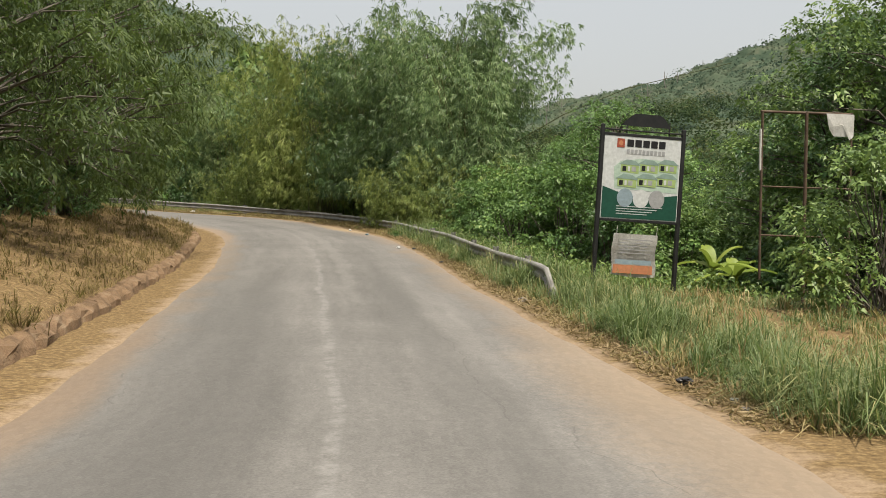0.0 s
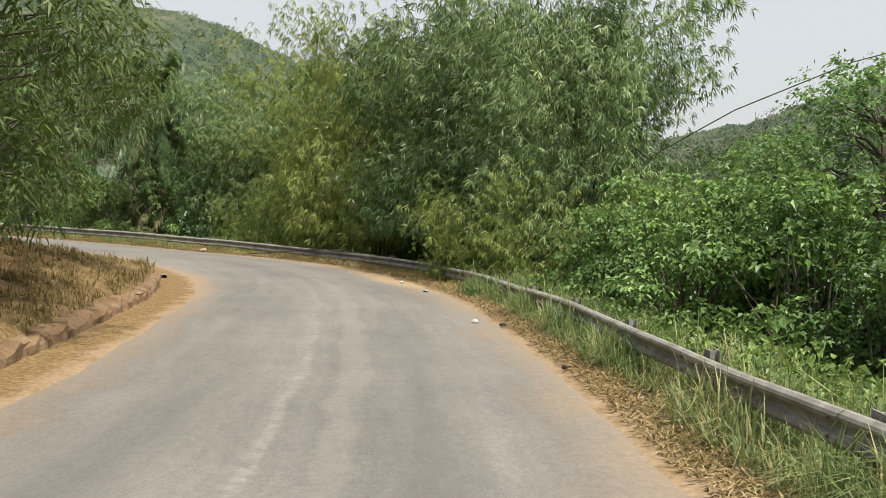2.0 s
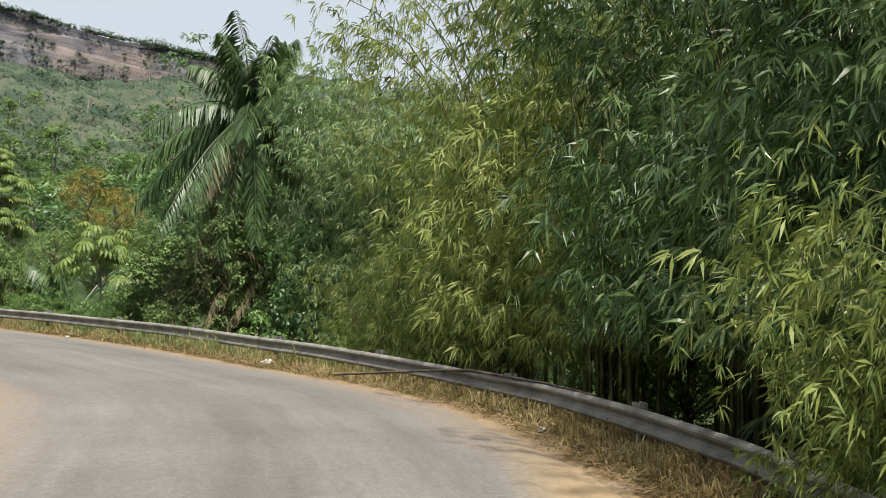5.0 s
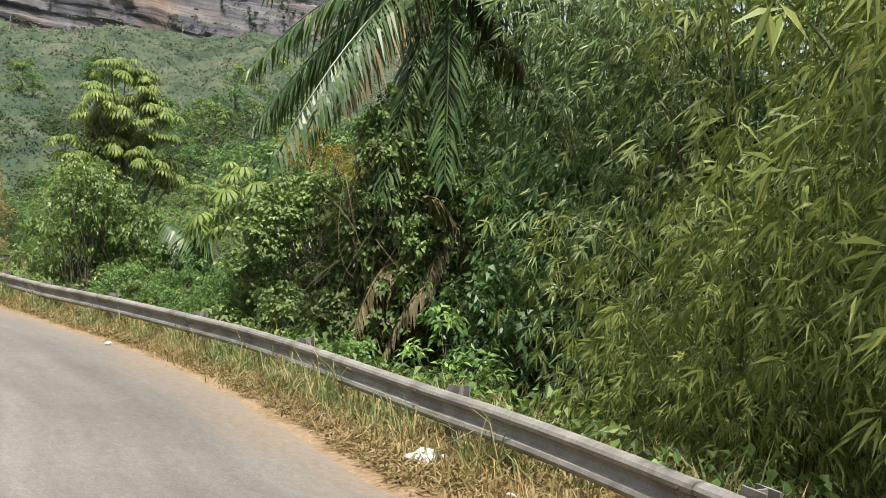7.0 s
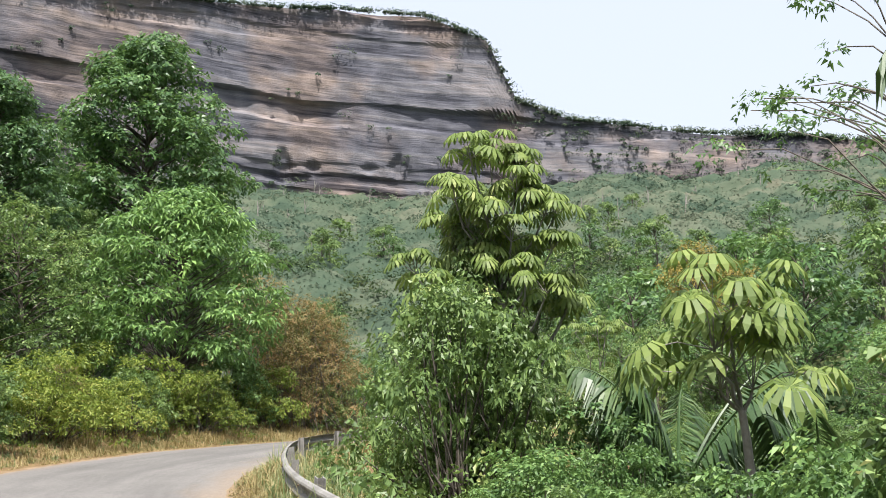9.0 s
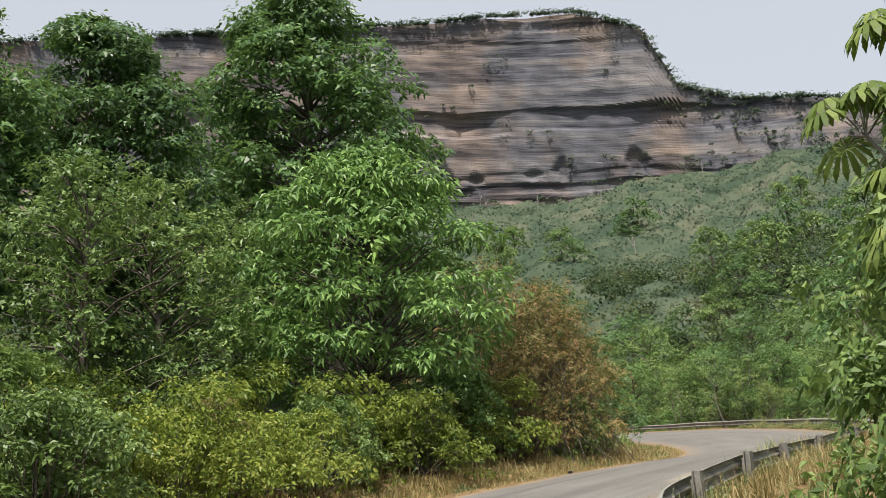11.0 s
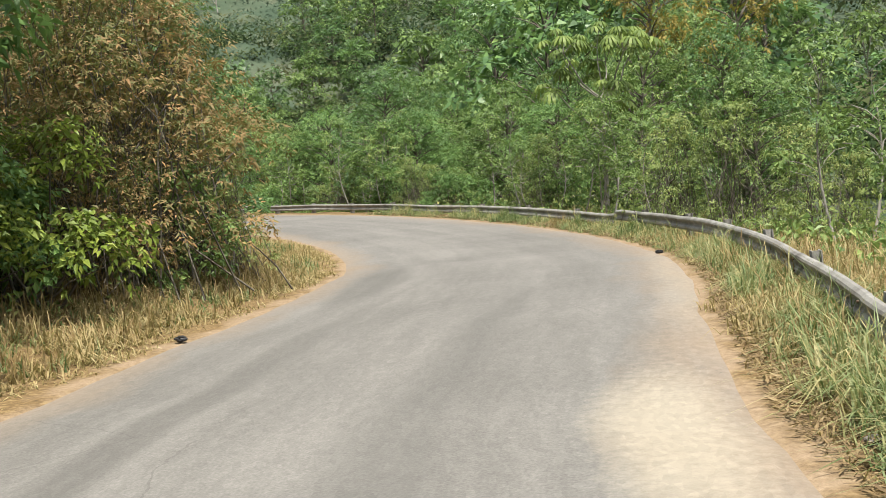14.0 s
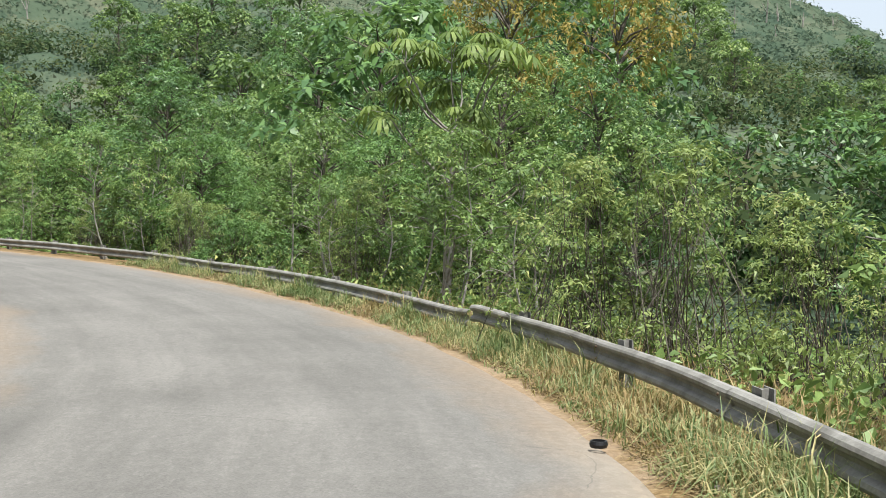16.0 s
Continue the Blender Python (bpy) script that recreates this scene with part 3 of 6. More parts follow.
def parasol_leaf(rng, P, axis, size, n=14):
    """A round leaf of long leaflets that droop like the ribs of a half-shut parasol."""
    axis = axis / np.linalg.norm(axis)
    s = np.cross(axis, [0.3, 0.5, 0.81])
    s = s / np.linalg.norm(s)
    w = np.cross(axis, s)
    th = np.arange(n) / n * 2 * np.pi + rng.random()
    R = np.cos(th)[:, None] * s + np.sin(th)[:, None] * w
    k = size * rng.uniform(0.85, 1.1, n)
    S = unit(np.cross(R, np.tile(axis, (n, 1))))
    b = np.tile(P, (n, 1))
    m1, m2 = b + R * (k * 0.40)[:, None] + axis * (k * 0.06)[:, None], b + R * (k * 0.74)[:, None]
    m2[:, 2] -= k * 0.24
    tip = b + R * (k * 0.86)[:, None] - axis * (k * 0.05)[:, None]
    tip[:, 2] -= k * 0.46
    W1, W2 = (k * 0.075)[:, None], (k * 0.115)[:, None]
    v = np.stack([b, m1 + S * W1, m2 + S * W2, tip, m2 - S * W2, m1 - S * W1], 1).reshape(-1, 3)
    i = np.arange(n)[:, None] * 6
    return v, np.concatenate([i + np.array([[0, 1, 2, 5]]), i + np.array([[2, 3, 4, 5]])])


def parasol_tree(seed, h, tips, size, spread, per=9, stalk=1.0, low=0.55):
    """Candelabra limbs, each ending in a whorl of great parasol leaves on stalks. low: where the limbs begin, as a part of h."""
    rng = np.random.default_rng(seed)
    root = empty("umbrella_tree")
    zs = np.linspace(0, 1, 8)
    tr = np.stack([0.2 * np.sin(2 * zs), 0.15 * np.sin(3 * zs), h * 0.72 * zs - 0.3 * (1 - zs)], 1)
    part("trunk", from_arrays("trunk", *tube(tr, np.linspace(0.12, 0.06, 8), 7), PALE_BARK, True), PALE_BARK, root)
    limbs, lv = [], []
    for i in range(tips):
        ang = i * 2.4 + rng.normal() * 0.3
        z = h * rng.uniform(low, 0.98) if i else h
        rr = spread * rng.uniform(0.35, 1.0) * (1.25 - 0.75 * z / h) if i else 0.1
        c = np.array([rr * np.cos(ang), rr * np.sin(ang), z])
        j = np.array([np.interp(max(z - rr * 1.1, h * 0.3), tr[:, 2], tr[:, k]) for k in range(3)])
        limbs.append(limb(j, c, 0.05, 0.025, rng, -0.1))
        for k in range(per):
            a2, tilt = k * 2.4 + rng.random(), rng.uniform(0.15, 1.6)
            d = np.array([np.cos(a2) * np.sin(tilt), np.sin(a2) * np.sin(tilt), np.cos(tilt)])
            p = c + d * size * stalk * rng.uniform(0.7, 1.15)
            limbs.append(tube([c, (c + p) / 2 + [0, 0, 0.05 * stalk], p], [0.014, 0.011, 0.008], 3))
            lv.append(parasol_leaf(rng, p, d + np.array([0, 0, 1.6]), size * rng.uniform(0.75, 1.1)))
    v, f = joined(limbs)
    part("branchwork", from_arrays("branchwork", v, f, PALE_BARK, True), PALE_BARK, root)
    v, f = joined(lv)
    part("crown", from_arrays("crown", v, f, LEAF_UMBRELLA), LEAF_UMBRELLA, root)
    return root


STOCK, USED = {}, {}


def plant(kind, x, y, scale=1.0, turn=0.0, z=None, label="", category="", group="", tall=1.0):
    """Stands a plant of a kind at a place, on the ground: the first one itself, then copies."""
    ob = STOCK[kind]
    zz = float(land_z(x, y, False)[0]) - 0.05 if z is None else z
    m = Matrix.LocRotScale((x, y, zz), Euler((0, 0, turn)), (scale, scale, scale * tall))
    if kind in USED:
        ob = copy_thing(ob, m @ Matrix.Diagonal([1 / k for k in ob.scale] + [1]))
    else:
        USED[kind] = True
        ob.matrix_basis = m
    return tagged(ob, label or ob.get("label", ""), category or ob.get("category", ""), group or ob.get("group", ""))

# ---- ground materials ----
def ground_material():
    m, n, l, p = material("earth_and_litter", 0.95, 0.0, 0.15)
    a = noise_node(n, l, 0.6, 6.0)
    b = noise_node(n, l, 9.0, 6.0)
    c = noise_node(n, l, 60.0, 3.0)
    r1 = ramp(n, [(0.3, (0.0198, 0.0297, 0.0132)), (0.55, (0.0363, 0.0495, 0.0198)), (0.8, (0.0561, 0.0594, 0.0264))])
    r2 = ramp(n, [(0.3, (0.0198, 0.0297, 0.0132)), (0.6, (0.0429, 0.0561, 0.0231)), (0.8, (0.0726, 0.0693, 0.033))])
    l.new(a.outputs[0], r1.inputs[0])
    l.new(b.outputs[0], r2.inputs[0])
    col = mix_color(n, l, 0.45, r1.outputs[0], r2.outputs[0])
    l.new(mix_color(n, l, 0.4, col, c.outputs[0], "OVERLAY"), p.inputs["Base Color"])
    bump(n, l, p, b.outputs[0], 0.6, 0.05)
    return m


def verge_material():
    """Orange-tan dust beside the asphalt, straw litter further out."""
    m, n, l, p = material("dusty_verge", 0.95, 0.0, 0.15)
    uv = n.new("ShaderNodeUVMap")
    sep = n.new("ShaderNodeSeparateXYZ")
    l.new(uv.outputs[0], sep.inputs[0])
    a = noise_node(n, l, 1.4, 5.0)
    b = noise_node(n, l, 14.0, 6.0)
    c = noise_node(n, l, 70.0, 3.0)
    k = math_node(n, l, "MULTIPLY_ADD", a.outputs[0], 1.6)
    k.node.inputs[2].default_value = -0.35
    edge = math_node(n, l, "ADD", sep.outputs[0], k)
    dust = ramp(n, [(0.3, (0.1716, 0.1221, 0.0759)), (0.7, (0.2508, 0.1881, 0.1254))])
    litter = ramp(n, [(0.25, (0.0594, 0.0396, 0.0198)), (0.5, (0.1386, 0.0924, 0.0429)), (0.75, (0.2376, 0.1716, 0.0858))])
    l.new(b.outputs[0], dust.inputs[0])
    l.new(b.outputs[0], litter.inputs[0])
    e2 = ramp(n, [(0.12, (0, 0, 0)), (0.5, (1, 1, 1))])
    l.new(edge, e2.inputs[0])
    col = mix_color(n, l, e2.outputs[0], dust.outputs[0], litter.outputs[0])
    l.new(mix_color(n, l, 0.45, col, c.outputs[0], "OVERLAY"), p.inputs["Base Color"])
    bump(n, l, p, b.outputs[0], 0.6, 0.03)
    return m


def road_material():
    """Old sun-bleached asphalt: wheel paths, seams, patches, dust drifting in from the edges, a worn-off centre line."""
    m, n, l, p = material("worn_asphalt", 0.85, 0.0, 0.25)
    uv = n.new("ShaderNodeUVMap")
    sep = n.new("ShaderNodeSeparateXYZ")
    l.new(uv.outputs[0], sep.inputs[0])
    across, along = sep.outputs[0], sep.outputs[1]
    metre = n.new("ShaderNodeMapping")
    l.new(uv.outputs[0], metre.inputs["Vector"])
    metre.inputs["Scale"].default_value = (6.6, 1.0, 1.0)
    stretch = n.new("ShaderNodeMapping")
    l.new(uv.outputs[0], stretch.inputs["Vector"])
    stretch.inputs["Scale"].default_value = (6.6, 0.07, 1.0)
    streak = noise_node(n, l, 0.9, 5.0, stretch.outputs[0])
    streak2 = noise_node(n, l, 4.0, 4.0, stretch.outputs[0])
    blot = noise_node(n, l, 0.35, 6.0, metre.outputs[0])
    grit = noise_node(n, l, 45.0, 3.0, metre.outputs[0])
    grit2 = noise_node(n, l, 9.0, 6.0, metre.outputs[0], 0.7)
    base = ramp(n, [(0.3, (0.0891, 0.0851, 0.0785)), (0.5, (0.1241, 0.1188, 0.1102)), (0.7, (0.165, 0.1577, 0.1459))])
    mixed = math_node(n, l, "MULTIPLY_ADD", streak.outputs[0], 0.6)
    l.new(math_node(n, l, "MULTIPLY", blot.outputs[0], 0.4), mixed.node.inputs[2])
    l.new(mixed, base.inputs[0])
    col = mix_color(n, l, 0.20, base.outputs[0], streak2.outputs[0], "OVERLAY")
    col = mix_color(n, l, 0.22, col, grit2.outputs[0], "OVERLAY")
    col = mix_color(n, l, 0.45, col, grit.outputs[0], "OVERLAY")
    col = mix_color(n, l, 0.22, col, noise_node(n, l, 20.0, 4.0, metre.outputs[0], 0.8).outputs[0], "OVERLAY")
    # dust from both edges; U runs 0 at the right edge to 1 at the left
    k = math_node(n, l, "MULTIPLY_ADD", blot.outputs[0], 0.26)
    l.new(math_node(n, l, "MULTIPLY", streak2.outputs[0], 0.10), k.node.inputs[2])
    dr = math_node(n, l, "ADD", across, k)
    dl = math_node(n, l, "SUBTRACT", math_node(n, l, "ADD", 1.02, k), across)
    near = math_node(n, l, "MINIMUM", dr, dl)
    dust = ramp(n, [(0.17, (1, 1, 1)), (0.23, (0.7, 0.7, 0.7)), (0.36, (0, 0, 0))])
    l.new(near, dust.inputs[0])
    tan = ramp(n, [(0.3, (0.1782, 0.132, 0.0891)), (0.7, (0.2442, 0.1881, 0.132))])
    l.new(grit2.outputs[0], tan.inputs[0])
    col = mix_color(n, l, math_node(n, l, "MULTIPLY", dust.outputs[0], 0.8), col, tan.outputs[0])
    # drifts of sand and a polished track: centre and half-widths across and along, colour, strength
    for cu, cv, ru, rv, tint, amount in ((0.13, 144.5, 0.10, 3.2, (0.3036, 0.2706, 0.2112), 0.6), (0.06, 82.0, 0.16, 6.0, (0.264, 0.1914, 0.1056), 0.8), (0.06, 40.0, 0.20, 10.0, (0.2178, 0.165, 0.1122), 0.55),
                                         (0.95, 40.0, 0.10, 12.0, (0.17, 0.115, 0.07), 0.5), (0.74, 42.0, 0.17, 22.0, (0.075, 0.072, 0.067), 0.5), (0.33, 46.0, 0.06, 22.0, (0.085, 0.082, 0.076), 0.4), (0.96, 80.0, 0.10, 9.0, (0.2112, 0.1518, 0.099), 0.6), (0.44, 66.0, 0.04, 22.0, (0.1848, 0.1782, 0.165), 0.35), (0.06, 155.0, 0.08, 8.0, (0.2244, 0.198, 0.1584), 0.4),
                                         (0.40, 140.0, 0.07, 18.0, (0.066, 0.064, 0.0594), 0.38), (0.70, 147.0, 0.05, 9.0, (0.0594, 0.0574, 0.0528), 0.45), (0.80, 158.0, 0.10, 6.0, (0.0594, 0.0574, 0.0528), 0.4), (0.30, 60.0, 0.06, 18.0, (0.0726, 0.07, 0.0647), 0.3)):
        du = math_node(n, l, "POWER", math_node(n, l, "ABSOLUTE", math_node(n, l, "DIVIDE", math_node(n, l, "SUBTRACT", across, cu), ru)), 2.0)
        dv = math_node(n, l, "POWER", math_node(n, l, "ABSOLUTE", math_node(n, l, "DIVIDE", math_node(n, l, "SUBTRACT", along, cv), rv)), 2.0)
        rough_edge = math_node(n, l, "MULTIPLY_ADD", grit2.outputs[0], 0.9)
        l.new(math_node(n, l, "MULTIPLY", blot.outputs[0], 0.9), rough_edge.node.inputs[2])
        reach = math_node(n, l, "SUBTRACT", math_node(n, l, "ADD", 0.25, rough_edge), math_node(n, l, "ADD", du, dv))
        drift = ramp(n, [(0.30, (0, 0, 0)), (0.6, (0.35, 0.35, 0.35)), (1.0, (1, 1, 1))])
        l.new(reach, drift.inputs[0])
        col = mix_color(n, l, math_node(n, l, "MULTIPLY", drift.outputs[0], amount), col, tint)
    # stone chips that show through the worn binder
    chip = n.new("ShaderNodeTexVoronoi")
    chip.inputs["Scale"].default_value = 22.0
    drag = n.new("ShaderNodeMapping")
    l.new(metre.outputs[0], drag.inputs["Vector"])
    drag.inputs["Scale"].default_value = (1.0, 0.35, 1.0)
    l.new(drag.outputs[0], chip.inputs["Vector"])
    tone = n.new("ShaderNodeSeparateXYZ")
    l.new(chip.outputs["Color"], tone.inputs[0])
    spread = ramp(n, [(0.0, (0.22, 0.22, 0.22)), (0.5, (0.5, 0.5, 0.5)), (1.0, (0.76, 0.76, 0.76))])
    l.new(tone.outputs[0], spread.inputs[0])
    col = mix_color(n, l, math_node(n, l, "MULTIPLY", grit2.outputs[0], 0.25), col, spread.outputs[0], "OVERLAY")
    # tar seams and hairline cracks
    vor = n.new("ShaderNodeTexVoronoi")
    vor.feature = "DISTANCE_TO_EDGE"
    vor.inputs["Scale"].default_value = 0.23
    warp = n.new("ShaderNodeMix")
    warp.data_type = "VECTOR"
    warp.inputs[0].default_value = 0.28
    l.new(metre.outputs[0], warp.inputs[4])
    l.new(noise_node(n, l, 0.9, 4.0, metre.outputs[0]).outputs["Color"], warp.inputs[5])
    l.new(warp.outputs[1], vor.inputs["Vector"])
    crack = math_node(n, l, "MULTIPLY", math_node(n, l, "LESS_THAN", vor.outputs["Distance"], 0.0010), math_node(n, l, "GREATER_THAN", blot.outputs[0], 0.5))
    col = mix_color(n, l, math_node(n, l, "MULTIPLY", crack, 0.35), col, (0.06, 0.057, 0.052))
    # dark scuffs and oil
    scuff = ramp(n, [(0.66, (0, 0, 0)), (0.74, (1, 1, 1))])
    l.new(noise_node(n, l, 0.55, 7.0, metre.outputs[0], 0.62, 0.6).outputs[0], scuff.inputs[0])
    col = mix_color(n, l, math_node(n, l, "MULTIPLY", scuff.outputs[0], 0.45), col, (0.10, 0.094, 0.085))
    # worn centre line in broken dashes of old paint
    off = math_node(n, l, "ABSOLUTE", math_node(n, l, "SUBTRACT", across, 0.535))
    line = ramp(n, [(0.006, (1, 1, 1)), (0.012, (0.25, 0.25, 0.25)), (0.03, (0, 0, 0))])
    l.new(off, line.inputs[0])
    worn = ramp(n, [(0.40, (0, 0, 0)), (0.58, (1, 1, 1))])
    l.new(noise_node(n, l, 3.2, 6.0, metre.outputs[0], 0.75).outputs[0], worn.inputs[0])
    only = ramp(n, [(0.55, (1, 1, 1)), (0.82, (0.15, 0.15, 0.15)), (0.95, (0, 0, 0))])
    l.new(math_node(n, l, "MULTIPLY", along, 0.01), only.inputs[0])
    paint = math_node(n, l, "MULTIPLY", math_node(n, l, "MULTIPLY", line.outputs[0], worn.outputs[0]), only.outputs[0])
    col = mix_color(n, l, math_node(n, l, "MULTIPLY", paint, 0.3), col, (0.30, 0.295, 0.28))
    l.new(col, p.inputs["Base Color"])
    bump(n, l, p, grit.outputs[0], 0.35, 0.01)
    return m


def cliff_material():
    m, n, l, p = material("banded_sandstone", 0.92, 0.0, 0.2)
    co = n.new("ShaderNodeTexCoord")
    mp = n.new("ShaderNodeMapping")
    mp.inputs["Scale"].default_value = (0.010, 0.010, 0.17)
    sway = n.new("ShaderNodeMix")
    sway.data_type, sway.blend_type = "RGBA", "ADD"
    sway.inputs[0].default_value = 5.0
    sway.clamp_factor = False
    l.new(co.outputs["Object"], sway.inputs[6])
    l.new(noise_node(n, l, 0.018, 4.0, co.outputs["Object"]).outputs["Color"], sway.inputs[7])
    dip = n.new("ShaderNodeVectorMath")
    dip.operation = "DOT_PRODUCT"
    dip.inputs[1].default_value = (0.088, 0.098, 1.0)
    l.new(sway.outputs[2], dip.inputs[0])
    flat, tilted = n.new("ShaderNodeSeparateXYZ"), n.new("ShaderNodeCombineXYZ")
    l.new(sway.outputs[2], flat.inputs[0])
    l.new(flat.outputs[0], tilted.inputs[0])
    l.new(flat.outputs[1], tilted.inputs[1])
    l.new(dip.outputs["Value"], tilted.inputs[2])
    l.new(tilted.outputs[0], mp.inputs["Vector"])
    bands = noise_node(n, l, 1.0, 8.0, mp.outputs[0], 0.66)
    patches = noise_node(n, l, 0.028, 5.0, co.outputs["Object"])
    streak_map = n.new("ShaderNodeMapping")
    streak_map.inputs["Scale"].default_value = (0.16, 0.16, 0.012)
    l.new(co.outputs["Object"], streak_map.inputs["Vector"])
    streaks = noise_node(n, l, 1.0, 5.0, streak_map.outputs[0])
    grey = ramp(n, [(0.38, (0.0356, 0.0372, 0.0463)), (0.45, (0.0792, 0.0808, 0.0961)), (0.54, (0.1148, 0.1148, 0.127)), (0.63, (0.1703, 0.1584, 0.1587))])
    warm = ramp(n, [(0.38, (0.0475, 0.0412, 0.0429)), (0.47, (0.1307, 0.1069, 0.0987)), (0.62, (0.2376, 0.1861, 0.1544))])
    l.new(bands.outputs[0], grey.inputs[0])
    l.new(bands.outputs[0], warm.inputs[0])
    f = ramp(n, [(0.44, (0, 0, 0)), (0.6, (0.9, 0.9, 0.9))])
    l.new(patches.outputs[0], f.inputs[0])
    col = mix_color(n, l, f.outputs[0], grey.outputs[0], warm.outputs[0])
    col = mix_color(n, l, 0.5, col, noise_node(n, l, 0.09, 7.0, co.outputs["Object"], 0.7).outputs[0], "OVERLAY")
    l.new(mix_color(n, l, 0.3, col, streaks.outputs[0], "OVERLAY"), p.inputs["Base Color"])
    bump(n, l, p, bands.outputs[0], 0.6, 2.0)
    return m


# ---- ground, verges and road ----
def build_ground():
    radii = np.r_[0.0, np.arange(1.5, 100, 1.5), 100 * 1.06 ** np.arange(0, 48)]
    n = 264
    ang = np.arange(n) / n * 2 * np.pi
    x = -25 + radii[:, None] * np.cos(ang)
    y = 60 + radii[:, None] * np.sin(ang)
    z = land_z(x.ravel(), y.ravel())
    z = z - 0.7 * smooth(np.hypot(x.ravel() - HUB[0], y.ravel() - HUB[1]), CLIFF_R - 30, CLIFF_R)
    i, j = np.meshgrid(np.arange(len(radii) - 1), np.arange(n), indexing="ij")
    k = (j + 1) % n
    f = np.stack([i * n + j, i * n + k, (i + 1) * n + k, (i + 1) * n + j], -1).reshape(-1, 4)
    f = np.where(f < n, 0, f)          # the hub is one vertex
    hub = f[f[:, 0] == 0][:, [0, 2, 3]]
    me = from_arrays("ground", np.stack([x.ravel(), y.ravel(), z], 1), [hub, f[f[:, 0] != 0]], ground_material(), True)
    return tagged(new("ground", me), "earthy valley floor rising to wooded hills", "ground", kind="structure")


def strip(name, runs, offsets, lift, mat, label, category, us):
    """A sheet along the road. offsets and lift: arrays, run by column."""
    rows, cols = offsets.shape
    x, y = at(runs[:, None], offsets)
    z = lift(x, y, runs[:, None] + 0 * offsets)
    i, j = np.meshgrid(np.arange(rows - 1), np.arange(cols - 1), indexing="ij")
    q = i * cols + j
    f = np.stack([q, q + cols, q + cols + 1, q + 1], -1).reshape(-1, 4)
    me = from_arrays(name, np.stack([x, y, z], -1).reshape(-1, 3), f, mat, True)
    layer = me.uv_layers.new(name="UVMap")
    vi = np.zeros(len(me.loops), np.int32)
    me.loops.foreach_get("vertex_index", vi)
    uv = np.stack([us.reshape(-1)[vi], np.repeat(runs, cols)[vi]], 1).astype(np.float32)
    layer.data.foreach_set("uv", uv.ravel())
    return tagged(new(name, me), label, category, kind="structure")


build_ground()
runs = np.arange(-8, 238, 0.5)
lane = np.linspace(0, 1, 15)
rag_r = 0.10 * wavy(runs, runs * 0, 0.9, 1.0) + 0.05 * wavy(runs, runs * 0, 0.23, 4.0)
rag_l = 0.10 * wavy(runs, runs * 0, 0.8, 3.0)
right_edge, left_edge = o_right(runs) + rag_r, o_left(runs) + rag_l
road_o = right_edge[:, None] * (1 - lane) + left_edge[:, None] * lane
strip("road", runs, road_o, lambda x, y, a: road_z(a) + 0.02 + 0.05 * np.sin(np.pi * lane) - 0.05 * (np.abs(lane - 0.5) > 0.49), road_material(),
      "bleached grey asphalt road with dusty edges and worn centre line", "road", road_o * 0 + lane)
cols = np.r_[np.linspace(-0.5, 3.0, 15), np.linspace(3.4, 8.5, 10)]


def verge_lift(x, y, a):
    z = land_z(x.ravel(), y.ravel(), False).reshape(x.shape) + 0.02
    z[:, 0] -= 0.06
    z[:, -1] -= 0.6
    return z


VERGE = verge_material()
strip("verge_right", runs, o_right(runs)[:, None] - cols, verge_lift, VERGE, "orange dust and dry straw beside the asphalt", "verge", cols + 0 * road_o[:, :1])
strip("verge_left", runs, o_left(runs)[:, None] + cols, verge_lift, VERGE, "dry grassy bank with orange dust at its foot", "verge", cols + 0 * road_o[:, :1])


def build_kerb():
    """A low rough masonry kerb that holds the bank, ending in a rounded nose at the bend."""
    rng = np.random.default_rng(5)
    rr = np.arange(20, 81.9, 0.35)
    prof = np.array([(0.60, -0.2), (0.64, 0.14), (0.70, 0.22), (0.82, 0.26), (0.98, 0.27), (1.04, 0.05)])
    o = o_left(rr)[:, None] + prof[None, :, 0] + rng.normal(size=(len(rr), len(prof))) * 0.04
    x, y = at(rr[:, None], o)
    z = road_z(rr)[:, None] + prof[None, :, 1] * 1.12 + rng.normal(size=o.shape) * 0.02
    z[-1] -= 0.3
    n = len(prof)
    i, j = np.meshgrid(np.arange(len(rr) - 1), np.arange(n - 1), indexing="ij")
    q = i * n + j
    me = from_arrays("kerb", np.stack([x, y, z], -1).reshape(-1, 3), np.stack([q, q + 1, q + n + 1, q + n], -1).reshape(-1, 4), STONE)
    tagged(new("kerb", me), "low crumbling brown masonry kerb along the bank", "kerb", kind="structure")


build_kerb()


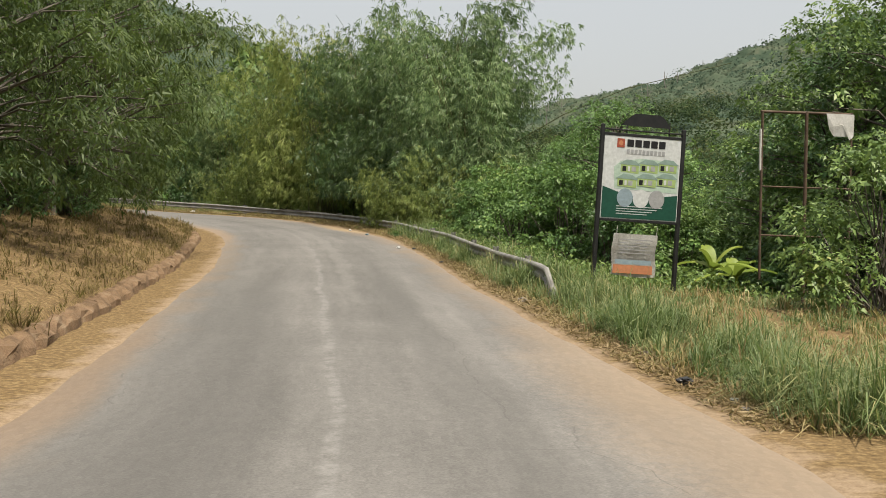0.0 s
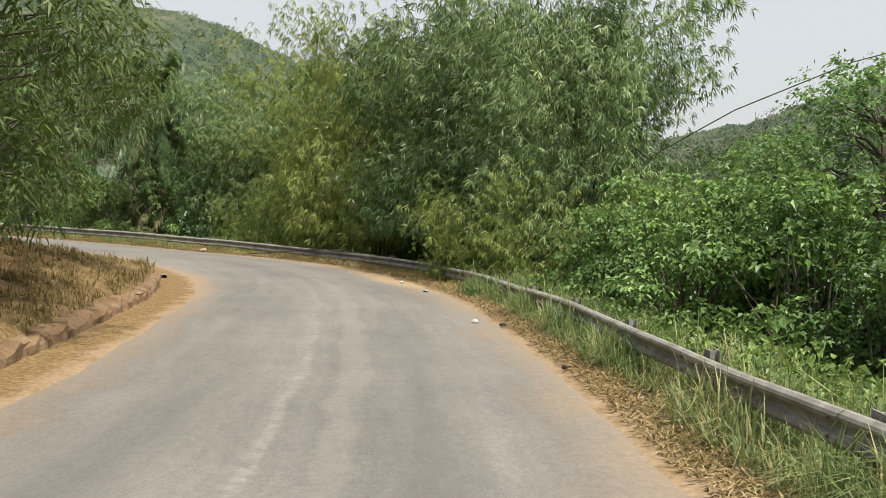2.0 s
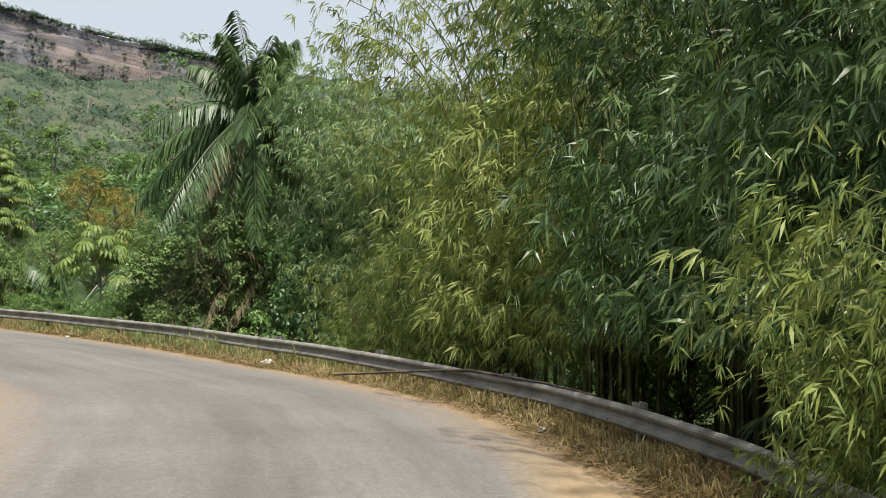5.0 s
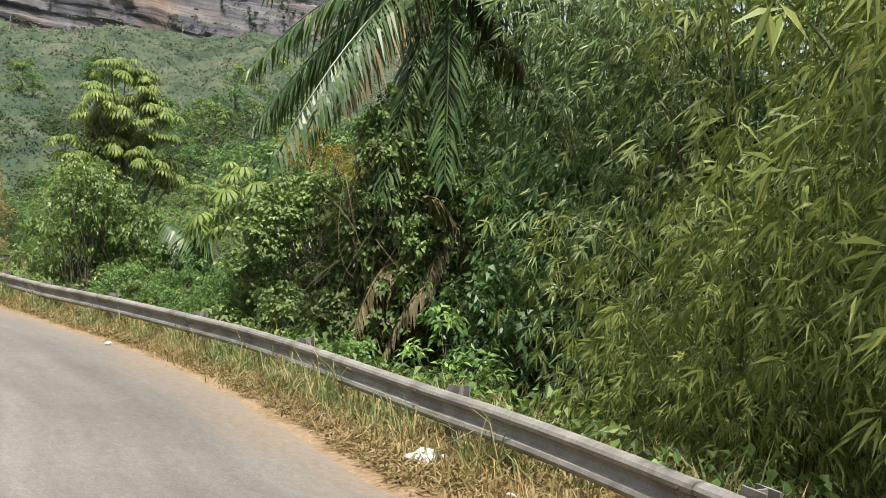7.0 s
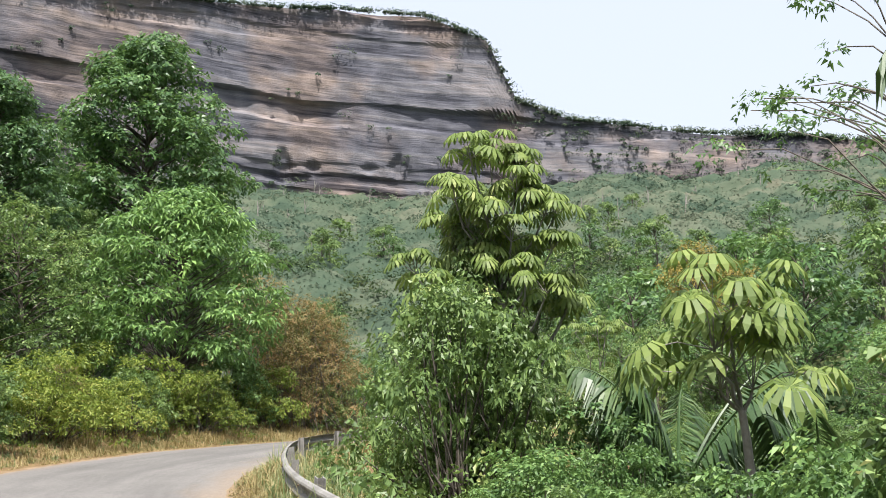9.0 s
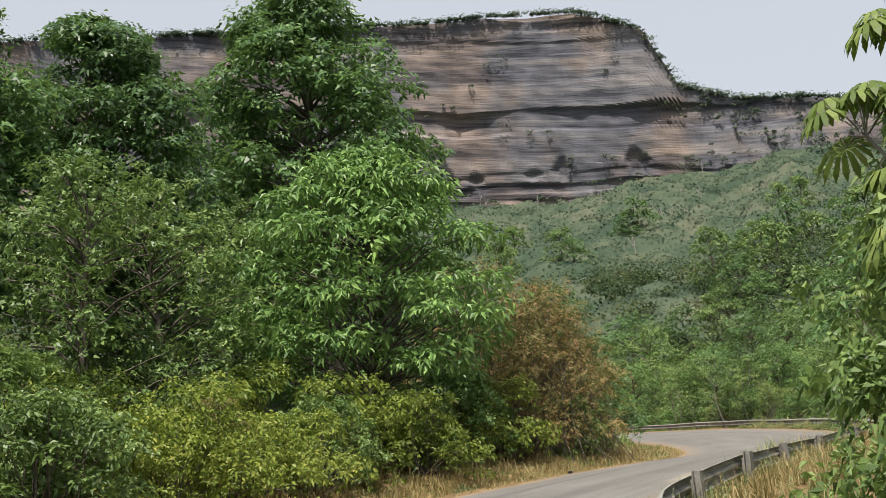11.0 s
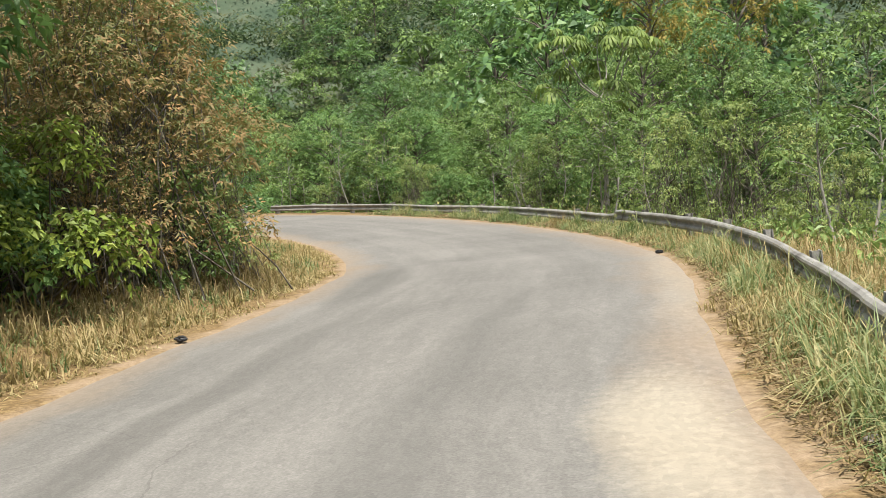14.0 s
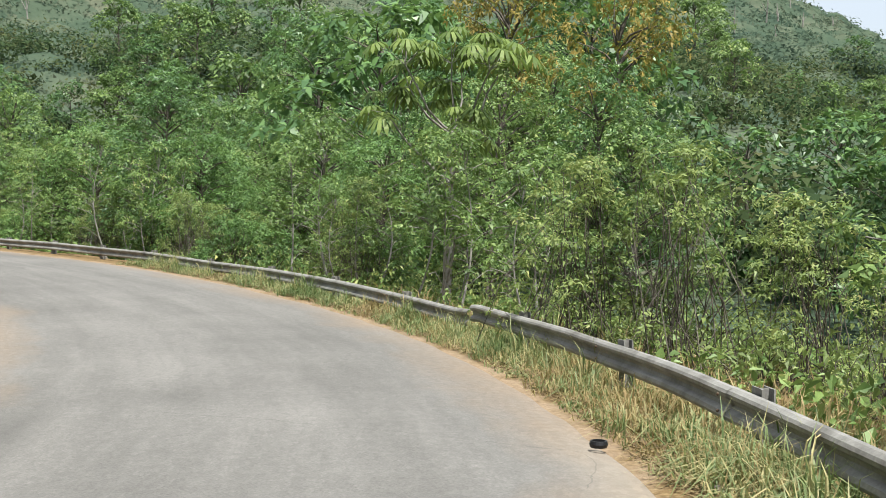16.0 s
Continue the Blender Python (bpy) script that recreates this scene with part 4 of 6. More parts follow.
def drain_inlet():
    """The open end of the roadside drain: a curved concrete lip round a near-black disc, painted as the pit's shade,
    where the kerb stops.
    """
    root = empty("drain_inlet")
    tagged(root, "dark open drain mouth with a curved concrete lip", "drain")
    th = np.linspace(-0.3, 2.2, 12)
    conc = mottled("drain_concrete", [(0.3, (0.1452, 0.132, 0.1122)), (0.7, (0.264, 0.2442, 0.2112))], 5.0, 0.9, 40, 0.5)
    cell = np.array([(0.80, -0.7), (0.80, 0.10), (0.83, 0.13), (0.95, 0.13), (0.98, 0.10), (0.98, -0.7)])
    v = np.stack([np.stack([cell[:, 0] * math.cos(t), cell[:, 0] * math.sin(t), cell[:, 1]], 1) for t in th]).reshape(-1, 3)
    f = [(i * 6 + j, i * 6 + j + 1, i * 6 + j + 7, i * 6 + j + 6) for i in range(11) for j in range(5)]
    part("lip", from_arrays("lip", v, np.array(f), conc, False), conc, root)
    # capped disc about road level, its near-black colour standing in for the pit's shade
    bm = bmesh.new()
    bmesh.ops.create_cone(bm, cap_ends=True, segments=14, radius1=0.8, radius2=0.8, depth=0.5, matrix=Matrix.Translation((0, 0, -0.19)))
    part("pit", bm, plain("drain_pit_shade", (0.0198, 0.0165, 0.0132), 0.9), root, "near-black disc painted as the shade inside the drain")
    x, y = at(82.5, float(o_left(82.5)) + 1.1)
    root.matrix_basis = pose(float(x), float(y), float(road_z(82.5)) + 0.03, 0, 0, 20) @ Matrix.Scale(0.72, 4)


drain_inlet()


def build_cliff():
    """A banded rock wall with ledges, following the rim of the plateau."""
    b = np.arange(14, 112, 0.22)
    rows = 120
    v = np.linspace(0, 1, rows)
    rng = np.random.default_rng(8)
    beds = rng.integers(3, 13, rows)
    shelf = np.repeat(rng.normal(size=rows) * rng.choice([0.3, 0.6, 1.2], rows), beds)[:rows] + np.repeat(rng.normal(size=rows), beds + 7)[:rows] * 1.1
    top = np.tan(np.radians(ridge(b))) * CLIFF_R
    foot = np.tan(np.radians(tab(b, [(26, 10.6), (33, 11.1), (42, 12.0), (46, 12.2), (52, 11.6), (60, 12.6)]))) * CLIFF_R
    c = cliffness(b)
    foot = top + (np.minimum(foot, top - 4) - top) * np.clip(c * 1.6, 0.02, 1) - 16
    z = foot[:, None] + (top - foot)[:, None] * v
    level = z + 1.15 * (52 - np.clip(b, 41, 80))[:, None] + 2.0 * np.sin(b / 9.0)[:, None] + 2.2 * wavy(b[:, None] * 8, z, 23.0, 4.0)                       # beds dip gently along the wall
    sh = np.interp(level.ravel(), np.linspace(80, 200, rows), shelf).reshape(z.shape)
    r = CLIFF_R - 7 + 6 * v + sh * np.clip(0.6 + 0.6 * wavy(b[:, None] * 8, z * 0.5, 15.0, 3.0), 0, 1.2) + 5.0 * wavy(b[:, None] * 8, z * 0.05, 30.0) + 0.5 * wavy(b[:, None] * 8, z, 5.1, 1.0)
    r = r + 7 * np.clip(1 - c, 0, 1)[:, None] * v
    r = r + 3.0 * smooth(-np.abs(v - 0.30)[None, :] * 9 + 1.2 * wavy(b[:, None] * 8, z * 0 + 1, 6.0, 7.0), 0, 0.6)
    th = np.radians(b)[:, None]
    n = rows
    i, j = np.meshgrid(np.arange(len(b) - 1), np.arange(n - 1), indexing="ij")
    q = i * n + j
    me = from_arrays("cliff", np.stack([HUB[0] - np.sin(th) * r, HUB[1] + np.cos(th) * r, z], -1).reshape(-1, 3), np.stack([q, q + 1, q + n + 1, q + n], -1).reshape(-1, 4), cliff_material())
    tagged(new("cliff", me), "grey and rust banded sandstone cliff along a plateau rim", "cliff", kind="structure")


build_cliff()


# ---- guard rails ----
def w_profile():
    """Section of a corrugated beam: depth towards the road, height."""
    return np.array([(0.0, 0.155), (0.035, 0.152), (0.072, 0.128), (0.085, 0.10), (0.075, 0.065), (0.025, 0.035), (0.012, 0.0), (0.025, -0.035), (0.075, -0.065), (0.085, -0.10), (0.072, -0.128), (0.03, -0.152), (0.0, -0.155)])


def rail_rise(a):
    """Height of the beam's middle over the asphalt: the old rail sinks and rises along the road."""
    return tab(a, [(50, 0.49), (64, 0.48), (70, 0.40), (80, 0.31), (92, 0.32), (95, 0.38), (98, 0.45), (101, 0.46), (105, 0.49), (115, 0.46), (134, 0.50), (143, 0.36), (157, 0.40), (161, 0.48), (165, 0.50), (169.3, 0.47), (169.7, 0.37), (176, 0.34), (190, 0.31), (236, 0.33)])


def guard_rail(a0, a1, label, drop=False, seed=1):
    rng = np.random.default_rng(seed)
    rail = empty("guard_rail")
    x0, y0 = at(a0, float(o_rail(a0)))
    tagged(rail, label, "guard rail", "guard rails along the road")
    prof = w_profile()
    posts = np.arange(a0 + 3.6, a1, 4.0)
    wob = rng.normal(size=len(posts) + 2) * 0.02
    tilt = rng.normal(size=len(posts) + 2) * 0.03

    def height(a):
        h = road_z(a) + rail_rise(a) + np.interp(a, np.r_[a0, posts, a1], wob)
        return h - (0.55 * smooth(a0 + 1.6 - a, 0, 1.6) if drop else 0)
    for k, s in enumerate(np.arange(a0, a1, 4.0)):
        e = min(s + 4.06, a1)
        aa = np.linspace(s, e, 7)
        out = 0.012 * (k % 2)
        cells = np.r_[prof, prof[::-1] - np.array([[0.006, 0]])]
        o = o_rail(aa)[:, None] + cells[None, :, 0] + out + np.interp(aa, np.r_[a0, posts, a1], tilt)[:, None] * cells[None, :, 1] * 3
        x, y = at(aa[:, None], o)
        z = height(aa)[:, None] + cells[None, :, 1]
        n = len(cells)
        i, j = np.meshgrid(np.arange(6), np.arange(n), indexing="ij")
        f = np.stack([i * n + j, i * n + (j + 1) % n, (i + 1) * n + (j + 1) % n, (i + 1) * n + j], -1).reshape(-1, 4)
        part("beam", from_arrays("beam", np.stack([x, y, z], -1).reshape(-1, 3), f, RAIL_ZINC), RAIL_ZINC, rail)
        for dz in (0.075, -0.075):
            bm = bmesh.new()
            q = at(s + 0.15, float(o_rail(s)) + 0.095 + out)
            bmesh.ops.create_icosphere(bm, subdivisions=1, radius=0.017, matrix=Matrix.Translation((float(q[0]), float(q[1]), float(height(np.array([s + 0.15]))[0]) + dz)))
            part("bolt", bm, IRON_RUST, rail)
    for s in posts:
        x, y = at(s, float(o_rail(s)) - 0.10)
        t = at(s + 0.5, float(o_rail(s + 0.5)) - 0.10)
        turn = math.atan2(float(t[1] - y), float(t[0] - x))
        bm = bmesh.new()
        box_bm(bm, -0.12, -0.06, -0.9, 0.12, -0.045, 0.235)
        box_bm(bm, -0.12, 0.045, -0.9, 0.12, 0.06, 0.235)
        box_bm(bm, -0.01, -0.05, -0.9, 0.01, 0.05, 0.23)
        box_bm(bm, -0.09, 0.055, -0.12, 0.09, 0.10, 0.12, 0.01)
        bmesh.ops.transform(bm, matrix=Matrix.Translation((float(x), float(y), float(height(np.array([s]))[0]) - 0.02)) @ Euler((rng.normal() * 0.05, rng.normal() * 0.05, turn)).to_matrix().to_4x4(), verts=bm.verts)
        part("post", bm, POST_GREY, rail)
    return rail


guard_rail(51.6, 169.4, "weathered grey corrugated steel guard rail on squat posts", True)
guard_rail(169.6, 236.0, "weathered grey guard rail rounding the far bend", False, 4)

# ---- plant stock ----
STOCK["shrub_fresh"] = tagged(shrub(11, "shrub", 3.2, 1.8, 40, 6200, 0.125, 0.072, LEAF_FRESH), "bright green broad-leaved shrub on the slope", "shrub", "roadside shrubs")
STOCK["shrub_mid"] = tagged(shrub(12, "shrub", 2.8, 1.7, 40, 6500, 0.115, 0.062, LEAF_MID), "tangled mid-green shrub beside the road", "shrub", "roadside shrubs")
STOCK["shrub_dark"] = tagged(shrub(13, "shrub", 3.4, 1.8, 40, 6200, 0.125, 0.072, LEAF_DARK), "dark green glossy shrub in the thicket", "shrub", "roadside shrubs")
STOCK["shrub_yellow"] = tagged(shrub(14, "bush", 2.5, 1.9, 40, 6400, 0.12, 0.06, LEAF_YELLOW, fine=True), "yellowish green bush at the road's edge", "bush", "hedge of yellow-green bushes")
STOCK["shrub_rust"] = tagged(shrub(15, "bush", 3.8, 1.6, 80, 12000, 0.08, 0.026, LEAF_RUST, (0.3, 0.6), stem=0.014, foot=0.4), "dry rust-brown bush with bare twigs", "bush")
STOCK["near_fresh"] = tagged(shrub(18, "shrub", 3.0, 1.8, 46, 6400, 0.115, 0.072, LEAF_FRESH, (0.3, 0.6), fine=True), "bright green leafy shrub close to the guard rail", "shrub", "roadside shrubs")
STOCK["near_mid"] = tagged(shrub(19, "shrub", 2.4, 1.6, 44, 5600, 0.115, 0.07, LEAF_MID, (0.25, 0.5), fine=True), "tangled small-leaved shrub close to the guard rail", "shrub", "roadside shrubs")
STOCK["shrub_wispy"] = tagged(shrub(57, "shrub", 3.4, 1.3, 70, 6000, 0.085, 0.036, LEAF_WISPY, (0.16, 0.36), stem=0.012, foot=0.45), "wispy yellow-green shrub with many fine stems", "shrub", "roadside shrubs")
STOCK["sapling"] = tagged(tree(58, "sapling", 4.8, 1.2, 0.22, 18, 1100, 0.14, 0.07, LEAF_MID, trunk_r=0.035, blob_r=(0.25, 0.5), bark=PALE_BARK), "thin sapling with pale stem behind the rail", "sapling", "saplings behind the rail")
STOCK["shrub_rosette"] = tagged(shrub(21, "shrub", 2.4, 1.05, 16, 640, 0.17, 0.065, LEAF_ROSETTE, (0.28, 0.5), fine=True), "slender shrub with tiers of pale green leaf rosettes", "shrub")
STOCK["near_low"] = tagged(shrub(20, "shrub", 1.2, 1.1, 26, 2200, 0.11, 0.085, LEAF_FRESH, (0.18, 0.36), fine=True), "low fresh green shrub among the grass", "shrub", "low green shrubs")
STOCK["vine_mound"] = tagged(shrub(17, "vine_mound", 4.6, 2.0, 100, 15000, 0.10, 0.092, LEAF_VINE, (0.25, 0.55), 0.2, fine=True, stem=0.009), "mound of round-leaved creeper over dead fronds", "creeper")
STOCK["tree_mid"] = tagged(tree(21, "tree", 9.5, 3.6, 0.08, 64, 12400, 0.155, 0.09, LEAF_MID), "mid-green leafy tree in the roadside forest", "tree", "forest trees")
STOCK["tree_dark"] = tagged(tree(22, "tree", 11.0, 4.0, 0.12, 62, 13600, 0.175, 0.105, LEAF_DARK), "dark green dense forest tree", "tree", "forest trees")
STOCK["tree_fresh"] = tagged(tree(23, "tree", 8.0, 2.9, 0.06, 54, 11200, 0.15, 0.085, LEAF_FRESH), "fresh green young tree behind the guard rail", "tree", "forest trees")
STOCK["tree_thin"] = tagged(tree(24, "tree", 9.0, 2.6, 0.3, 36, 3800, 0.19, 0.11, LEAF_MID, blob_r=(0.5, 0.95), bark=PALE_BARK), "thin-crowned tree with pale slender trunk", "tree", "forest trees")
STOCK["far_mid"] = tagged(tree(61, "tree", 10.0, 3.9, 0.1, 44, 2400, 0.44, 0.27, LEAF_MID), "mid-green forest tree across the valley", "tree", "valley trees")
STOCK["far_dark"] = tagged(tree(62, "tree", 11.0, 4.2, 0.12, 44, 2600, 0.46, 0.28, LEAF_DARK), "dark round-crowned forest tree across the valley", "tree", "valley trees")
STOCK["far_fresh"] = tagged(tree(63, "tree", 9.0, 3.4, 0.15, 36, 2000, 0.42, 0.26, LEAF_FRESH), "light green forest tree across the valley", "tree", "valley trees")
STOCK["tree_gold"] = tagged(tree(25, "tree", 11.0, 2.2, 0.62, 26, 3600, 0.2, 0.1, LEAF_GOLD), "tree with yellow and orange turning leaves", "tree")
STOCK["tree_feather"] = tagged(tree(26, "tree", 11.5, 5.6, 0.06, 130, 34000, 0.22, 0.055, LEAF_FEATHER, 0.55, 0.2, (0.8, 1.5), 0.35), "large feathery-leaved tree on the dry bank", "tree", "trees on the dry bank")
STOCK["tree_layered"] = tagged(tree(27, "tree", 9.5, 4.6, 0.14, 150, 17000, 0.29, 0.115, LEAF_ROSETTE, 0.3, 0.13, (0.7, 1.25), 0.25, fine=True), "tree with layered sprays of light green leaves", "tree")
STOCK["tree_tall"] = tagged(tree(28, "tree", 18.0, 4.6, 0.25, 130, 34000, 0.28, 0.17, LEAF_DARK, 0.45, 0.28, (1.0, 1.8), 0.2), "tall dark green tree above the hedge", "tree")
STOCK["tree_twiggy"] = tagged(tree(29, "tree", 12.0, 4.0, 0.4, 46, 3400, 0.17, 0.08, LEAF_DARK, 0.5, 0.08, (0.4, 0.8)), "sparse dark-leaved tree with open twigs", "tree")
STOCK["bamboo_dark"] = tagged(bamboo(31, 14.0, 4.0, 34, 8200, BAMBOO_DARK, hem=2.3), "huge dark green bamboo clump arching over the rail", "bamboo", "bamboo clumps by the bend")
STOCK["bamboo_light"] = tagged(bamboo(34, 14.0, 4.0, 30, 7800, BAMBOO_LIGHT, hem=2.2), "tall green bamboo clump with pale drooping leaf fans", "bamboo", "bamboo clumps by the bend")
STOCK["bamboo_back"] = tagged(bamboo(33, 14.5, 4.2, 26, 3000, BAMBOO_DARK, 0.42, 0.075, 5), "tall dark bamboo clump further from the road", "bamboo", "bamboo clumps by the bend")
STOCK["bamboo_pale"] = tagged(bamboo(32, 12.0, 3.6, 30, 5600, BAMBOO_PALE, 0.26, 0.036), "yellowish feathery bamboo clump behind the rail", "bamboo", "bamboo clumps by the bend")
STOCK["bamboo_mix"] = tagged(bamboo(36, 12.0, 3.0, 28, 5200, BAMBOO_SUN, 0.2, 0.028), "bamboo clump with dull yellow-green leaf fans", "bamboo", "bamboo clumps by the bend")
STOCK["bamboo_young"] = tagged(bamboo(35, 5.4, 2.3, 16, 2600, BAMBOO_PALE, 0.22, 0.032, hem=0.25), "young pale green bamboo leaning on the rail", "bamboo", "bamboo clumps by the bend")
STOCK["palm"] = tagged(palm(41, 9.2, 40, 4.2, 3), "oil palm with drooping fronds and dry skirt", "palm", "oil palms")
STOCK["palm_young"] = tagged(palm(42, 1.2, 16, 3.4, 2), "young oil palm with arching dark fronds", "palm", "oil palms")
STOCK["parasol_tall"] = tagged(parasol_tree(51, 8.2, 40, 0.42, 2.7, 8, 1.35, 0.45), "umbrella tree with whorls of ribbed leaves", "tree", "umbrella trees")
STOCK["parasol_wide"] = tagged(parasol_tree(53, 6.8, 9, 0.56, 3.6, 6, 1.7, 0.66), "spreading umbrella tree on a slender forked trunk", "tree", "umbrella trees")
STOCK["parasol_low"] = tagged(parasol_tree(52, 4.3, 4, 0.54, 0.9, 9, 2.4, 0.72), "young umbrella tree with huge ribbed leaves", "tree", "umbrella trees")



def thicket(n, a_range, o_range, kinds, s_range, group="", clear=()):
    """Scatters plants behind the rail or up the bank by run and offset."""
    rng = np.random.default_rng([n, int(abs(a_range[0])), int(abs(a_range[1])), int(abs(o_range[0]) * 10), int(abs(o_range[1]) * 10)])
    for i in range(n):
        for _ in range(12):
            a, o = rng.uniform(*a_range), rng.uniform(*o_range)
            x, y = (float(c) for c in at(a, o))
            ra, ro = where(x, y)
            safe = (ro[0] > o_left(ra)[0] + 1.0) or (ro[0] < o_rail(ra)[0] - 1.2)
            if safe and all(math.hypot(x - cx, y - cy) > cr for cx, cy, cr in clear):
                break
        else:
            continue
        plant(kinds[rng.integers(len(kinds))], x, y, rng.uniform(*s_range), rng.random() * 6.28, group=group, tall=rng.uniform(0.85, 1.15))


# ---- stretch one: the dry bank, the signboards' verge, the bamboo bend ----
plant("bamboo_light", 1.3, 53.2, 0.9, 0.3)
plant("bamboo_dark", -0.6, 56.6, 1.02, 1.9)
plant("bamboo_dark", -3.6, 61.2, 0.96, 3.3)
plant("bamboo_light", -14.6, 76.6, 0.95, 4.0)
plant("bamboo_mix", -13.4, 74.0, 1.05, 4.0)
plant("bamboo_light", -17.2, 78.2, 0.75, 5.5)
for x, y, s, r in ((-0.6, 59.6, 0.95, 4.4), (-0.5, 64.5, 1.0, 5.0), (-11.5, 77.5, 0.95, 0.5)):
    plant("bamboo_back", x, y, s, r)
for x, y, s, r in ((-6.8, 66.2, 1.2, 0.0), (-9.8, 70.4, 1.1, 2.0), (-4.0, 69.0, 1.25, 3.0)):
    plant("bamboo_pale", x, y, s, r)
for x, y, s, r in ((-2.0, 53.2, 0.62, 1.0), (-0.7, 52.2, 0.85, 3.0), (0.4, 50.4, 0.8, 5.0), (1.2, 53.0, 1.0, 2.0), (-13.0, 70.4, 0.8, 0.5)):
    plant("bamboo_young", x, y, s, r)
for x, y, s, r in ((-11.0, 25.0, 0.95, 0.0), (-12.0, 34.0, 0.95, 1.3), (-13.4, 42.0, 0.72, 2.6), (-17.0, 29.0, 1.1, 4.0), (-19.0, 39.0, 1.0, 5.2)):
    plant("tree_feather", x, y, s, r)
thicket(12, (48, 76), (9.3, 13), ["shrub_dark", "near_mid", "shrub_mid"], (0.6, 0.95))
plant("near_fresh", 2.7, 38.8, 1.25, 0.0)
plant("near_fresh", 4.2, 36.6, 1.3, 2.0)
plant("near_fresh", 3.6, 42.0, 1.2, 4.0)
plant("tree_fresh", 5.8, 38.5, 0.8, 0.0)
thicket(12, (63, 77), (-9.5, -5.0), ["near_fresh", "near_mid", "near_fresh", "shrub_dark"], (0.8, 1.25))
thicket(8, (60, 76), (-16, -8), ["tree_fresh", "tree_mid", "shrub_dark"], (0.6, 0.85))
thicket(7, (58, 80), (-34, -15), ["tree_mid", "tree_dark", "tree_thin"], (0.7, 0.95))
thicket(16, (50, 64), (-19, -9), ["shrub_dark", "shrub_mid", "near_mid"], (0.8, 1.25), clear=((4.5, 25.5, 4.5), (8.5, 26, 4.0)))
plant("tree_dark", 13.0, 33.5, 0.85, 0.0)
plant("tree_dark", 15.5, 38.0, 0.95, 2.0)
plant("tree_thin", 11.0, 38.0, 0.75, 1.0)
plant("tree_mid", 11.0, 33.4, 1.0, 4.0)
plant("tree_mid", 13.4, 30.6, 1.1, 2.5)
plant("tree_fresh", 11.6, 74.0, 1.25, 1.0)
thicket(6, (44, 60), (-34, -18), ["tree_mid", "tree_dark"], (0.75, 1.0))

# ---- stretch two: the open valley and the hairpin ----
plant("palm", -20.9, 77.1, 1.0, 0.4)
plant("palm", -27.0, 92.0, 0.62, 2.0)
plant("palm_young", -34.0, 86.0, 1.35, 1.0)
plant("palm_young", -31.6, 87.4, 1.3, 2.0)
plant("palm_young", -28.0, 84.6, 0.95, 3.0)
plant("near_low", -17.0, 70.6, 0.55, 0.0)
plant("shrub_rosette", -18.0, 72.9, 0.9, 1.0)
plant("shrub_dark", -17.4, 75.4, 1.15, 2.0, tall=1.5)
plant("shrub_dark", -15.6, 75.2, 1.0, 4.0, tall=1.4)
plant("vine_mound", -20.9, 77.0, 0.85, 3.0, tall=1.5, label="creeper climbing the trunk of an oil palm")
plant("vine_mound", -22.8, 75.6, 0.95, 0.0)
plant("vine_mound", -20.6, 75.3, 0.95, 2.0, tall=1.35)
plant("vine_mound", -24.6, 78.6, 0.9, 4.0)
def dry_fronds(x, y, z, seed, n=9):
    """A heap of dead brown fronds hanging out of the creeper."""
    r2 = np.random.default_rng(seed)
    root = empty("dead_fronds")
    tagged(root, "dead brown palm fronds hanging in the creeper", "fronds")
    for i in range(n):
        rib, (v, f) = frond(r2, r2.uniform(0.9, 1.5), 3.6 + r2.normal() * 0.9, r2.uniform(-0.2, 0.5), leaflet=0.42, n=26, droop=2.6)
        vv, ff = joined([rib, (v, f[0])])
        part("frond", from_arrays("frond", vv + r2.normal(size=3) * np.array([0.35, 0.35, 0.45]), ff, PALM_DRY), PALM_DRY, root)
    root.matrix_basis = pose(x, y, z)


dry_fronds(-19.5, 74.6, 3.7, 71, 8)


def dead_creeper(x, y, z, high, wide, seed, n=56):
    """A tangle of thin dry stems that hangs over the mound."""
    r2 = np.random.default_rng(seed)
    root = empty("dead_creeper")
    tagged(root, "tangle of dry brown creeper stems hanging over leaves", "creeper")
    for i in range(n):
        a = np.array([r2.normal() * wide, r2.normal() * 0.3, r2.uniform(0.2, 1.0) * high])
        b = a + np.array([r2.normal() * 0.5, r2.normal() * 0.3, -r2.uniform(0.2, 1.0) * high * 0.6])
        c = (a + b) / 2 + r2.normal(size=3) * 0.4
        u = np.linspace(0, 1, 8)[:, None]
        part("stem", from_arrays("stem", *tube((1 - u) ** 2 * a + 2 * u * (1 - u) * c + u * u * b, np.linspace(0.008, 0.004, 8), 3), PALM_DRY), PALM_DRY, root)
    root.matrix_basis = pose(x, y, z, 0, 0, 40)


dead_creeper(-20.4, 74.2, 2.6, 3.2, 0.5, 74)
plant("parasol_tall", -39.3, 86.6, 1.0, 0.0)
plant("vine_mound", -39.3, 86.2, 0.75, 1.0, tall=1.9, label="column of creeper climbing a slender tree")
plant("tree_thin", -40.2, 87.6, 0.7, 2.0)
plant("shrub_mid", -37.0, 82.9, 1.1, 1.0, tall=1.5)
plant("shrub_mid", -38.6, 84.3, 1.0, 3.0, tall=1.6)
plant("shrub_dark", -35.0, 85.6, 1.0, 4.0)
plant("shrub_mid", -38.2, 84.8, 1.1, 2.0, tall=1.5)
plant("near_mid", -36.6, 84.0, 1.05, 4.0, tall=1.7)
plant("shrub_mid", -39.6, 85.4, 1.2, 5.0, tall=1.3)
plant("parasol_low", -31.4, 84.2, 1.1, 0.0)
plant("tree_twiggy", -37.6, 106.2, 1.65, 0.0)
plant("far_dark", -82.2, 149.3, 1.45, 0.0)
